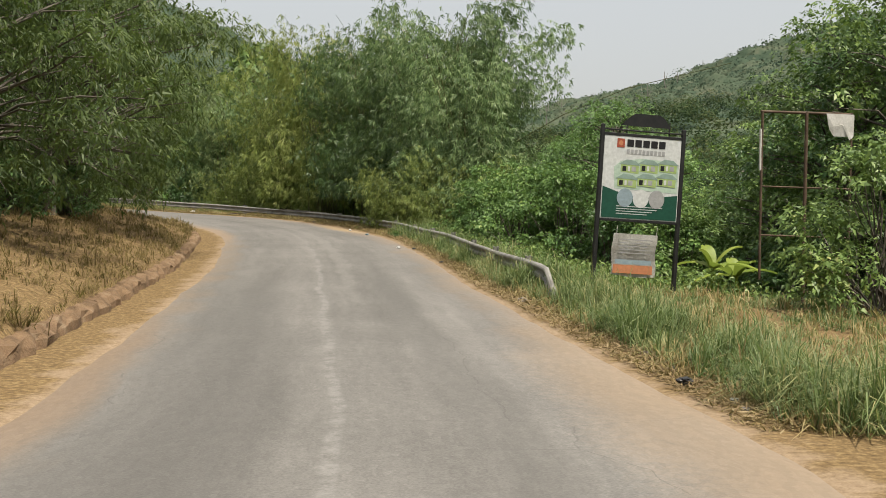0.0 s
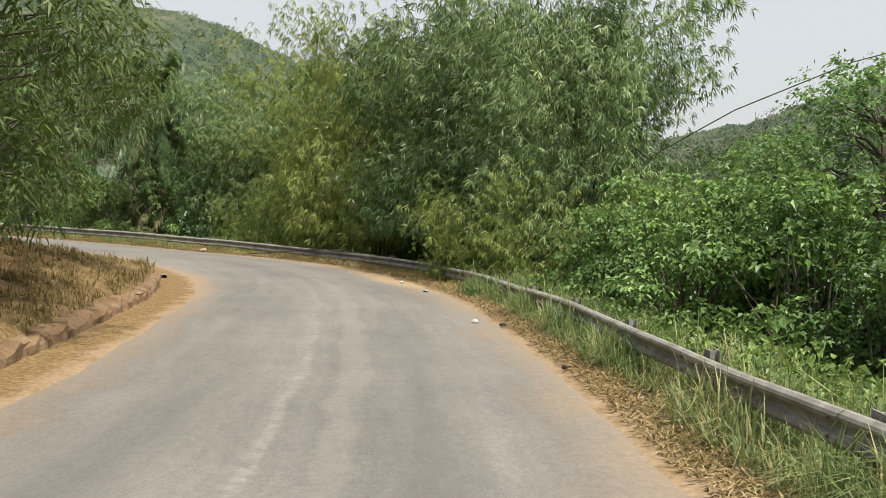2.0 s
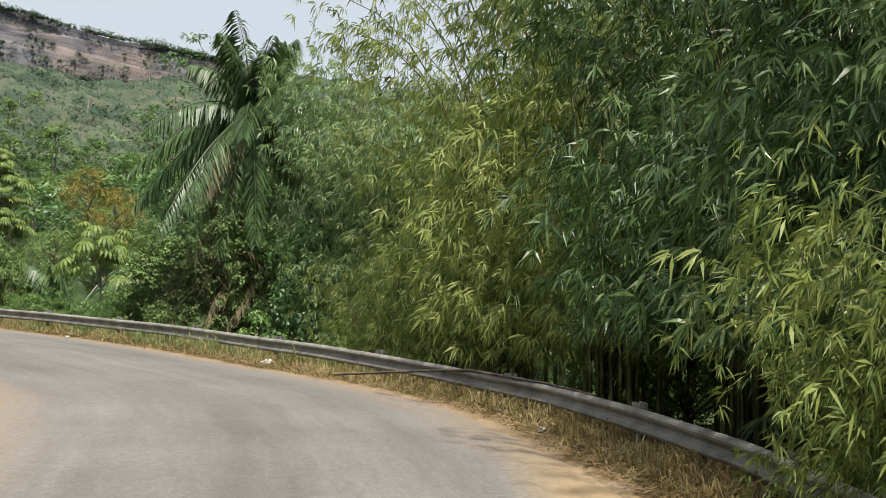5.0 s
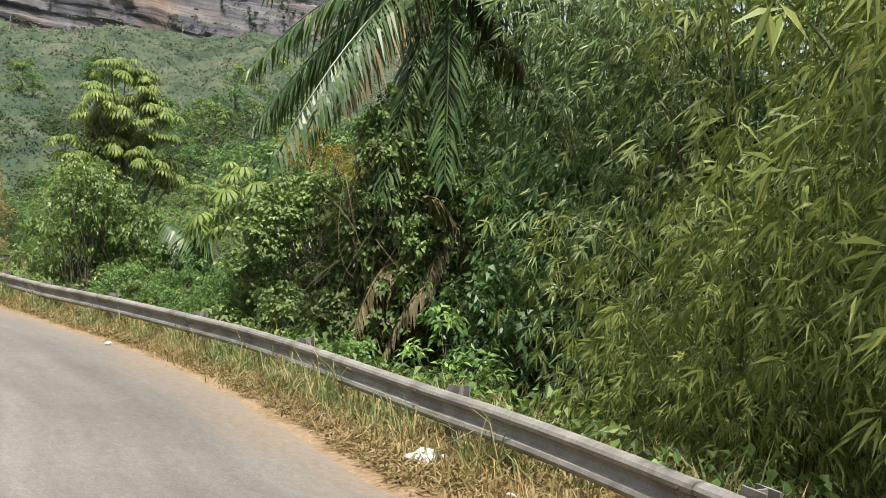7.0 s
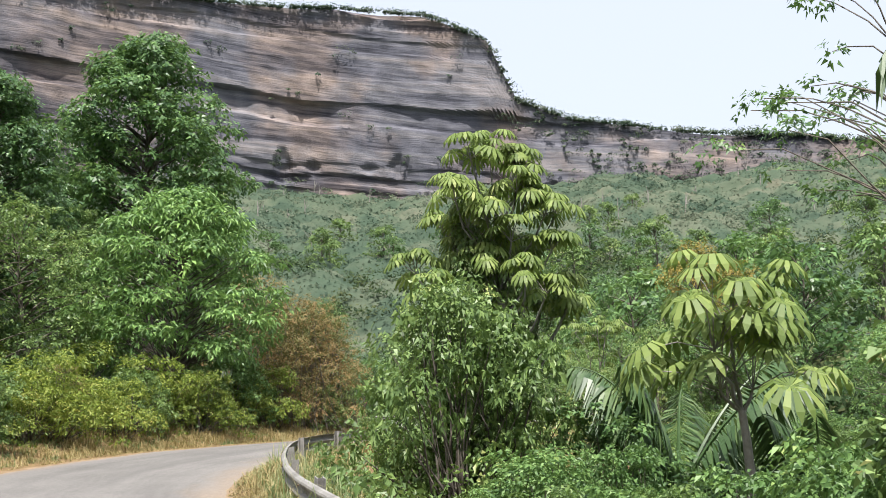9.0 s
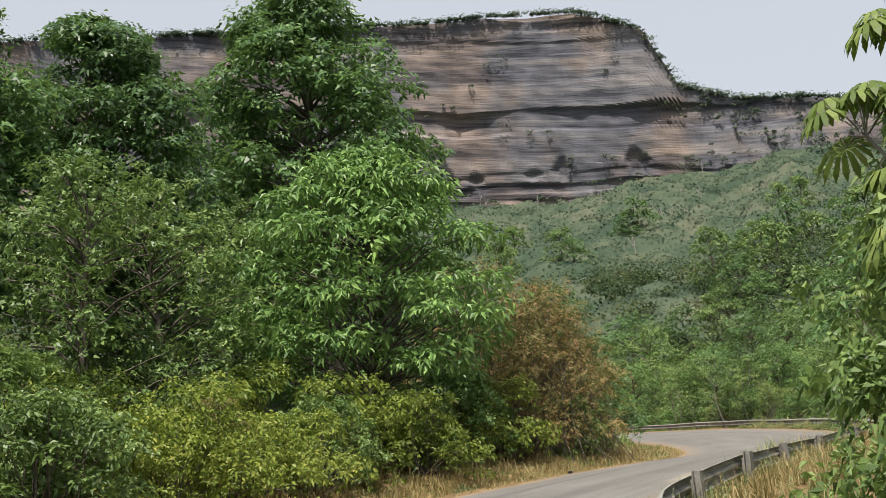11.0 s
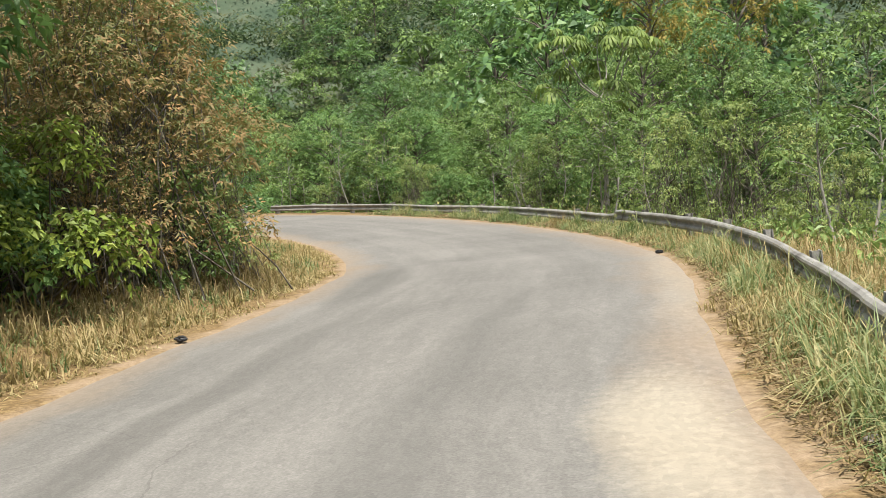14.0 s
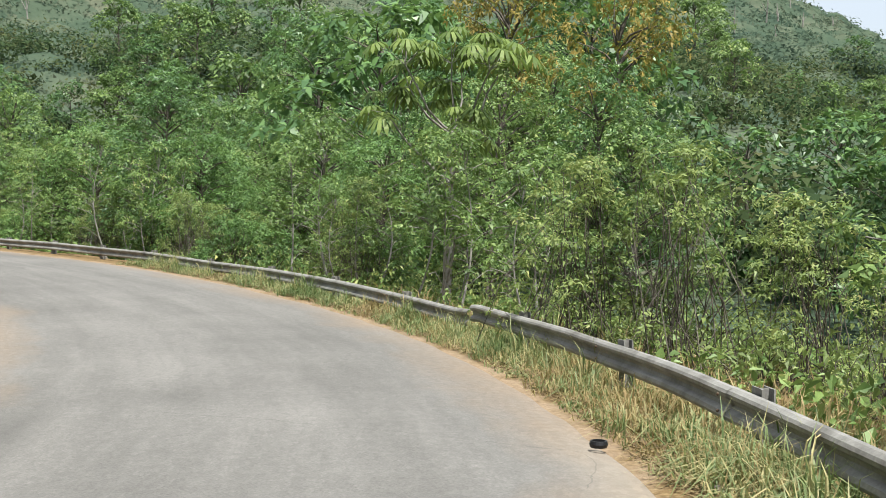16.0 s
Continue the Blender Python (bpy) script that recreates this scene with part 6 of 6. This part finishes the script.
blades("dry_grass", 30000, (36, 84), lambda a, u: o_left(a) + 0.8 + 5.5 * u ** 1.4, (0.22, 0.6), 0.009, GRASS_BROWN, "brown dry grass covering the bank", 61, 1.1)
blades("dry_grass", 42000, (40, 100), lambda a, u: o_right(a) + 0.05 - u * (o_right(a) - o_rail(a) + 0.7), (0.2, 0.6), 0.009, GRASS_DRY, "trampled dry grass between asphalt and rail", 62, 1.3)
blades("green_grass", 46000, (40, 77), lambda a, u: np.minimum(o_rail(a) + 1.0, o_right(a) - 0.45) - 1.5 * u, (0.75, 1.35), 0.008, GRASS_GREEN, "green and straw roadside grass", 63, 0.9, 14)
blades("dry_grass", 16000, (37, 60), lambda a, u: o_right(a) - 0.3 - 8 * u, (0.3, 0.8), 0.010, GRASS_DRY, "straw among the grass round the signboards", 58, 0.9)
blades("green_grass", 34000, (37, 60), lambda a, u: o_right(a) - 0.7 - 8 * u, (0.28, 0.68), 0.009, GRASS_GREEN, "tall green grass round the signboards", 64, 1.15)
blades("dry_grass", 66000, (98, 175), lambda a, u: o_right(a) + 0.08 - u * (o_right(a) - o_rail(a) + 0.9), (0.4, 0.95), 0.008, GRASS_DRY, "dry yellow grass along the guard rail", 65, 1.05)
blades("green_grass", 56000, (98, 190), lambda a, u: o_rail(a) + np.where(a < 126, 0.3, 0.85) - u * 1.0, (0.6, 1.15), 0.008, GRASS_GREEN, "green and straw grass along the guard rail", 66, 1.0, 12)
blades("dry_grass", 12000, (84, 100), lambda a, u: o_rail(a) + 0.8 - u * 1.2, (0.2, 0.5), 0.010, GRASS_DRY, "dry grass hanging round the guard rail", 60, 0.8)
blades("straw", 40000, (92, 126), lambda a, u: o_right(a) + 0.06 - u ** 1.2 * 0.95, (0.25, 0.6), 0.009, GRASS_DRY, "flattened straw at the edge of the asphalt", 55, 1.7)
blades("dry_grass", 14000, (94, 108), lambda a, u: o_rail(a) - 0.25 - 2.6 * u, (0.4, 0.95), 0.010, GRASS_DRY, "straw and dry herbs behind the guard rail", 54, 0.8)
blades("green_grass", 12000, (92, 108), lambda a, u: o_rail(a) - 0.35 - 3.0 * u, (0.4, 1.0), 0.012, GRASS_GREEN, "rank green grass under the bamboo", 53, 0.9)
blades("dry_grass", 14000, (138, 166), lambda a, u: o_left(a) + 0.5 + 3.2 * u, (0.45, 1.0), 0.010, GRASS_DRY, "tall dry grass under the brown bushes", 59, 0.95)
blades("dry_grass", 50000, (120, 180), lambda a, u: o_left(a) - 0.02 + 2.2 * u, (0.25, 0.6), 0.010, GRASS_DRY, "dry grass strip below the hedge", 67, 1.25)
blades("green_grass", 18000, (120, 176), lambda a, u: o_left(a) + 0.5 + 2.2 * u, (0.2, 0.5), 0.010, GRASS_GREEN, "green grass below the hedge", 68, 1.0)
blades("dry_grass", 22000, (138, 185), lambda a, u: o_rail(a) - 0.2 - 5.5 * u, (0.5, 1.15), 0.010, GRASS_DRY, "dry herbs and straw behind the guard rail", 57, 0.75)
blades("green_grass", 16000, (124, 165), lambda a, u: o_rail(a) - 0.3 - 8 * u, (0.3, 0.75), 0.012, GRASS_GREEN, "rough grass on the slope behind the rail", 69, 0.8)


# ---- signboards ----
WHITE_PRINT = plain("printed_white", (0.4752, 0.495, 0.4884), 0.45)
GREEN_PRINT = plain("printed_dark_green", (0.0099, 0.0594, 0.0396), 0.45)
LIGHT_GREEN = plain("printed_light_green", (0.2772, 0.3696, 0.1452), 0.45)
ROOF_GREEN = plain("printed_roof_green", (0.198, 0.2772, 0.2376), 0.45)
PALE_PRINT = plain("printed_pale_green", (0.34, 0.44, 0.36), 0.45)
BLACK_PRINT = plain("printed_black", (0.0132, 0.0132, 0.0145), 0.45)
GREY_PRINT = plain("printed_grey", (0.2772, 0.2838, 0.2838), 0.45)
BLUE_PRINT = plain("printed_blue_grey", (0.2112, 0.2772, 0.3102), 0.45)
RED_PRINT = plain("printed_red", (0.2772, 0.066, 0.0396), 0.45)
ORANGE_PRINT = plain("printed_orange", (0.4092, 0.1716, 0.0858), 0.5)


def flat_poly(points, y, mat, name, parent, label=""):
    """A thin printed shape, its outline in x and z, standing proud of a board at depth y."""
    bm = bmesh.new()
    vs = [bm.verts.new((px, y, pz)) for px, pz in points]
    f = bm.faces.new(vs)
    ex = bmesh.ops.extrude_face_region(bm, geom=[f])
    bmesh.ops.translate(bm, vec=(0, 0.002, 0), verts=[v for v in ex["geom"] if isinstance(v, bmesh.types.BMVert)])
    bmesh.ops.recalc_face_normals(bm, faces=bm.faces)
    return part(name, bm, mat, parent, label)


def bar(x0, z0, x1, z1, y, mat, name, parent):
    return flat_poly([(x0, z0), (x1, z0), (x1, z1), (x0, z1)], y, mat, name, parent)


def oval(cx, cz, rx, rz, n=20):
    return [(cx + rx * math.cos(i / n * 2 * math.pi), cz + rz * math.sin(i / n * 2 * math.pi)) for i in range(n)]


def hotel_sign():
    """A leaning roadside board of 1.8 by 1.85 m between two black posts, with a small roof-shaped crest."""
    sign = empty("signboard")
    tagged(sign, "leaning hotel signboard, white and green print, black iron posts", "signboard")
    for x in (-0.97, 0.97):
        bm = bmesh.new()
        box_bm(bm, x - 0.045, -0.045, -0.6, x + 0.045, 0.045, 3.72, 0.008)
        part("post", bm, IRON_BLACK, sign)
    bm = bmesh.new()
    box_bm(bm, -0.92, -0.03, 1.62, 0.92, 0.03, 3.48, 0.006)
    board = part("board", bm, WHITE_PRINT, sign)
    for nm, q in (("top_rail", (-0.93, 3.48, 0.93, 3.54)), ("bottom_rail", (-0.93, 1.56, 0.93, 1.62)), ("crest_rail", (-0.93, 3.60, 0.93, 3.63))):
        bm = bmesh.new()
        box_bm(bm, q[0], -0.04, q[1], q[2], 0.04, q[3], 0.005)
        part(nm, bm, IRON_BLACK, sign)
    for x in (-0.40, 0.62):
        bm = bmesh.new()
        box_bm(bm, x - 0.012, -0.012, 3.54, x + 0.012, 0.012, 3.85)
        part("crest_strut", bm, IRON_BLACK, sign)
    flat_poly([(-0.55, 3.72), (0.66, 3.72), (0.5, 3.92), (0.38, 4.0), (-0.22, 4.0), (-0.34, 3.92)], -0.01, IRON_BLACK, "crest", sign, "dark roof-shaped metal crest")
    y = -0.036
    flat_poly([(-0.90, 1.64), (0.90, 1.64), (0.90, 2.22), (0.5, 2.16), (0.0, 2.12), (-0.45, 2.20), (-0.90, 2.34)], y, GREEN_PRINT, "green_panel", board, "dark green lower panel")
    # emblem and two lines of lettering as plain shapes
    bar(-0.62, 3.22, -0.44, 3.42, y, RED_PRINT, "emblem", board)
    flat_poly(oval(-0.53, 3.32, 0.05, 0.06), y - 0.003, ORANGE_PRINT, "emblem_disc", board)
    for i in range(5):
        bar(-0.38 + 0.19 * i, 3.25, -0.225 + 0.19 * i, 3.41, y, BLACK_PRINT, "letter_bar", board)
    for i in range(10):
        bar(-0.38 + 0.094 * i, 3.09, -0.315 + 0.094 * i, 3.19, y, GREY_PRINT, "letter_bar", board)
    # a pale hill behind two rows of pictured houses
    flat_poly([(-0.62, 2.30), (0.88, 2.26), (0.88, 2.86), (0.55, 2.98), (0.0, 3.0), (-0.5, 2.92), (-0.66, 2.78)], y + 0.002, PALE_PRINT, "pictured_ground", board, "pale green printed background")
    for row, (x0, z0, k) in enumerate(((-0.50, 2.68, 1.0), (-0.56, 2.36, 1.04))):
        for i in range(3):
            x, up = x0 + i * 0.455 * k, 0.03 * i
            d = y - 0.004 * row - 0.001 * i
            flat_poly([(x, z0 + up), (x + 0.43 * k, z0 + up - 0.03), (x + 0.43 * k, z0 + up + 0.17), (x, z0 + up + 0.18)], d, LIGHT_GREEN, "pictured_house", board)
            flat_poly([(x - 0.05, z0 + up + 0.17), (x + 0.48 * k, z0 + up + 0.155), (x + 0.34 * k, z0 + up + 0.26), (x + 0.13 * k, z0 + up + 0.28)], d - 0.003, ROOF_GREEN, "pictured_roof", board)
            for u, w, m in ((0.04, 0.09, BLACK_PRINT), (0.17, 0.05, WHITE_PRINT), (0.26, 0.10, GREY_PRINT)):
                bar(x + u, z0 + up + 0.02, x + u + w, z0 + up + 0.13, d - 0.003, m, "pictured_window", board)
    for cx, m in ((-0.36, BLUE_PRINT), (0.02, WHITE_PRINT), (0.40, GREY_PRINT)):
        flat_poly(oval(cx, 2.10, 0.19, 0.21), y - 0.007, m, "round_picture", board)
    for k in range(4):
        for i in range(1 if k else 2):
            bar(-0.55, 1.90 - 0.055 * k, 0.55 - 0.12 * k, 1.915 - 0.055 * k, y - 0.004, WHITE_PRINT, "text_bar", board)
            break
    sign.matrix_basis = pose(4.30, 25.2, 0.14, 0, 3.6, 12)
    return sign


def banner():
    """A sagging cloth notice tied under the board."""
    root = empty("banner")
    tagged(root, "faded white cloth banner hung below the signboard", "banner")
    rng2 = np.random.default_rng(3)
    bm = bmesh.new()
    n = 9
    grid = [[bm.verts.new((-0.53 + 1.06 * i / (n - 1) + 0.02 * math.sin(j), -0.02 * math.sin(i * 1.4) - 0.015 * math.cos(j * 1.1), 0.92 * j / (n - 1) - 0.05 * math.sin(i / (n - 1) * 2.6) * (1 - j / (n - 1)))) for i in range(n)] for j in range(n)]
    for j in range(n - 1):
        for i in range(n - 1):
            bm.faces.new((grid[j][i], grid[j][i + 1], grid[j + 1][i + 1], grid[j + 1][i]))
    bmesh.ops.solidify(bm, geom=bm.faces[:], thickness=0.004)
    cloth = part("cloth", bm, CLOTH_WHITE, root)
    for k in range(5):
        bar(-0.40, 0.78 - 0.075 * k, 0.40 - 0.05 * (k % 3), 0.80 - 0.075 * k, -0.05, GREY_PRINT, "text_bar", cloth)
    bar(-0.46, 0.24, 0.40, 0.34, -0.05, BLUE_PRINT, "blue_band", cloth)
    bar(-0.50, 0.03, 0.44, 0.22, -0.05, ORANGE_PRINT, "orange_band", cloth)
    for x in (-0.45, 0.5):
        part("string", from_arrays("string", *tube([(x, 0, 0.9), (x + 0.02, 0, 1.1)], [0.006, 0.006], 4), CLOTH_WHITE), CLOTH_WHITE, root)
    root.matrix_basis = pose(4.26, 25.05, 0.52, 0, 4, 12)
    return root


def empty_frame():
    """The bare pipe frame of a lost billboard with a rag of its print on one corner."""
    root = empty("sign_frame")
    tagged(root, "rusty empty billboard frame with torn white rag", "sign frame")

    def pipe(name, a, b, r=0.03, mat=IRON_RUST, label=""):
        part(name, from_arrays(name, *tube([a, ((a[0] + b[0]) / 2, (a[1] + b[1]) / 2 + 0.01, (a[2] + b[2]) / 2), b], [r, r, r], 8), mat, True), mat, root, label)
    for x, z0 in ((-1.02, 0.3), (0.0, -0.5), (1.05, 0.5)):
        pipe("upright", (x, 0, z0), (x + 0.01, 0, 3.98), 0.03 if x else 0.04)
    pipe("crossbar", (-1.05, 0, 3.98), (1.08, 0, 3.95))
    pipe("crossbar", (-1.02, 0, 2.35), (1.05, 0, 2.30), 0.018)
    pipe("crossbar", (-1.02, 0, 1.28), (1.05, 0, 1.22), 0.02)
    pipe("white_strip", (-1.06, -0.03, 2.7), (-1.06, -0.03, 3.6), 0.028, CLOTH_WHITE, "strip of white print left on the upright")
    bm = bmesh.new()
    pts = [(0.45, 3.96), (1.10, 3.94), (1.08, 3.45), (0.98, 3.38), (0.90, 3.66), (0.80, 3.72), (0.62, 3.46), (0.52, 3.62)]
    f = bm.faces.new([bm.verts.new((x, -0.05 - 0.02 * math.sin(x * 9), z)) for x, z in pts])
    bmesh.ops.triangulate(bm, faces=[f])
    bmesh.ops.solidify(bm, geom=bm.faces[:], thickness=0.006)
    part("rag", bm, CLOTH_WHITE, root, "torn white rag of old print")
    root.matrix_basis = pose(7.95, 24.6, 0.15, 0, 0.4, 8)
    return root


for x, y, s, r in ((0.55, 33.8, 0.34, 0.0), (0.95, 33.2, 0.38, 1.0), (0.75, 41.6, 0.42, 2.0), (-1.9, 46.1, 0.28, 3.0), (-1.2, 46.9, 0.3, 4.0), (0.1, 43.0, 0.4, 5.0)):
    plant("near_low", x, y, s, r, label="small bright green weed at the guard rail")
hotel_sign()
banner()
empty_frame()


def banana(seed, x, y):
    rng2 = np.random.default_rng(seed)
    root = empty("banana_plant")
    tagged(root, "small banana plant with broad yellow-green leaves", "banana plant")
    part("stalk", from_arrays("stalk", *tube([(0, 0, -0.2), (0.02, 0, 0.5), (0, 0.03, 0.9)], [0.09, 0.07, 0.04], 8), LEAF_YELLOW, True), LEAF_YELLOW, root)
    for i in range(7):
        ang, L = i * 2.4, rng2.uniform(1.0, 1.5)
        rise = rng2.uniform(0.2, 1.2)
        u = np.linspace(0, 1, 9)
        out, z = L * u * math.cos(rise), 0.85 + L * (u * math.sin(rise) - 0.45 * u ** 2)
        w = 0.19 * np.sin(np.pi * (0.08 + 0.9 * u)) ** 0.6
        c = np.stack([np.cos(ang) * out, np.sin(ang) * out, z], 1)
        sd = np.array([-math.sin(ang), math.cos(ang), 0])
        v = np.stack([c - sd * w[:, None] + [0, 0, 0.05], c, c + sd * w[:, None] + [0, 0, 0.05]], 1).reshape(-1, 3)
        f = [(a * 3 + b, a * 3 + b + 1, a * 3 + b + 4, a * 3 + b + 3) for a in range(8) for b in range(2)]
        part("leaf", from_arrays("leaf", v, np.array(f), LEAF_YELLOW, True), LEAF_YELLOW, root)
    root.matrix_basis = pose(x, y, float(land_z(x, y, False)[0]))


banana(5, 6.9, 28.5)
banana(6, 7.8, 29.6)


# ---- a fallen cane over the bushes, litter and stones ----
cane = tagged(new("fallen_cane", from_arrays("fallen_cane", *tube([(3.4, 51.6, 4.9), (5.2, 48.6, 5.9), (7.4, 45.2, 6.7), (10.5, 41.0, 7.2)], [0.02, 0.018, 0.015, 0.012], 6), CULM, True)), "long dry cane leaning out over the bushes", "cane")
branch_line = [(*(float(c) for c in at(a, float(o_rail(a)) + o)), float(road_z(a)) + z) for a, o, z in ((95.5, 0.75, 0.1), (93.4, 0.25, 0.36), (92.2, 0.05, 0.495), (90.0, 0.02, 0.495), (88.4, -0.03, 0.49))]
branch = tagged(new("fallen_branch", from_arrays("fallen_branch", *tube(branch_line, [0.03, 0.028, 0.025, 0.02, 0.012], 6), BARK, True)), "thin dead branch lying across the guard rail", "branch")

BAG_WHITE = plain("plastic_white", (0.4752, 0.4752, 0.462), 0.35)
BAG_BLACK = plain("plastic_black", (0.0132, 0.0132, 0.0145), 0.4)
BAG_BLUE = plain("plastic_blue", (0.1452, 0.2376, 0.3036), 0.3)
BAG_YELLOW = plain("plastic_yellow", (0.4092, 0.3432, 0.066), 0.4)
STONE_GREY = mottled("grey_stone", [(0.3, (0.1188, 0.1056, 0.0924)), (0.7, (0.2376, 0.2178, 0.1914))], 9.0, 0.95, 60, 0.5)


def lump(name, x, y, size, mat, label, category, seed, flat=0.5):
    """A crumpled bag or a stone lying on the ground."""
    bm = bmesh.new()
    bmesh.ops.create_icosphere(bm, subdivisions=3, radius=size)
    off = Vector((seed * 7.3, seed * 3.1, seed))
    for v in bm.verts:
        k = 1 + 0.55 * noise.noise(v.co / size * 1.3 + off) + 0.3 * noise.noise(v.co / size * 3.5 + off)
        v.co = Vector((v.co.x * k, v.co.y * k, v.co.z * k * flat))
    me = bpy.data.meshes.new(name)
    bm.to_mesh(me)
    bm.free()
    me.materials.append(mat)
    ob = tagged(new(name, me), label, category)
    a, o = where(x, y)
    base = float(road_z(a)[0]) + 0.05 if -0.1 < (o[0] - o_right(a)[0]) else float(land_z(x, y, False)[0]) + 0.02
    ob.matrix_basis = pose(x, y, base + size * flat * 0.55, 0, 0, seed * 40)
    return ob


for i, (x, y, sz) in enumerate(((-14.85, 66.4, 0.17), (-13.6, 65.6, 0.08), (-1.55, 38.8, 0.06), (3.4, 12.1, 0.08), (3.05, 11.6, 0.06), (-47.7, 88.8, 0.05), (-4.2, 50.4, 0.06), (-18.4, 69.9, 0.09), (-23.5, 71.0, 0.05))):
    lump("plastic_bag", x, y, sz, BAG_WHITE, "crumpled white plastic litter on the verge", "litter", i + 1, 0.55)
for i, (x, y, sz, mt, lb) in enumerate(((-0.05, 32.6, 0.055, BAG_BLACK, "black scrap of plastic at the asphalt's edge"), (2.75, 12.6, 0.09, BAG_BLACK, "crumpled black bag in the grass"), (-1.0, 38.3, 0.06, BAG_BLACK, "black scrap of plastic at the asphalt's edge"), (-3.2, 47.0, 0.07, BAG_BLUE, "crumpled light blue plastic bag"), (2.2, 22.3, 0.07, BAG_YELLOW, "small yellow wrapper in the grass"), (-58.9, 95.4, 0.08, BAG_BLACK, "dark lump at the foot of the grass"))):
    lump("litter", x, y, sz, mt, lb, "litter", i + 20, 0.5)
for i in range(26):
    a = (41, 43.5, 45, 52, 66, 70, 88, 90, 93, 101, 104, 107, 110, 118, 121, 136, 141, 144, 148, 150, 152, 153.5, 158, 60, 75, 82)[i]
    x, y = at(a, float(o_right(a)) - 0.15 - 0.35 * ((i * 0.37) % 1))
    lump("stone", float(x), float(y), 0.05 + 0.05 * ((i * 0.61) % 1), STONE_GREY, "rough grey stone on the dusty verge", "stone", i + 40, 0.6)

bm = bmesh.new()
ring = [(0.075, -0.03), (0.085, 0.0), (0.075, 0.03), (0.06, 0.03), (0.06, -0.03)]
prev = []
for i in range(16):
    t = i / 16 * 2 * math.pi
    prev.append([bm.verts.new((r * math.cos(t), r * math.sin(t), z)) for r, z in ring])
for i in range(16):
    for j in range(5):
        bm.faces.new((prev[i][j], prev[(i + 1) % 16][j], prev[(i + 1) % 16][(j + 1) % 5], prev[i][(j + 1) % 5]))
me = bpy.data.meshes.new("rubber_ring")
bm.to_mesh(me)
bm.free()
me.materials.append(BAG_BLACK)
rubber = tagged(new("rubber_ring", me), "small black rubber ring lying on the asphalt", "litter")
rubber.matrix_basis = pose(-57.25, 106.6, float(road_z(where(-57.25, 106.6)[0])[0]) + 0.09)
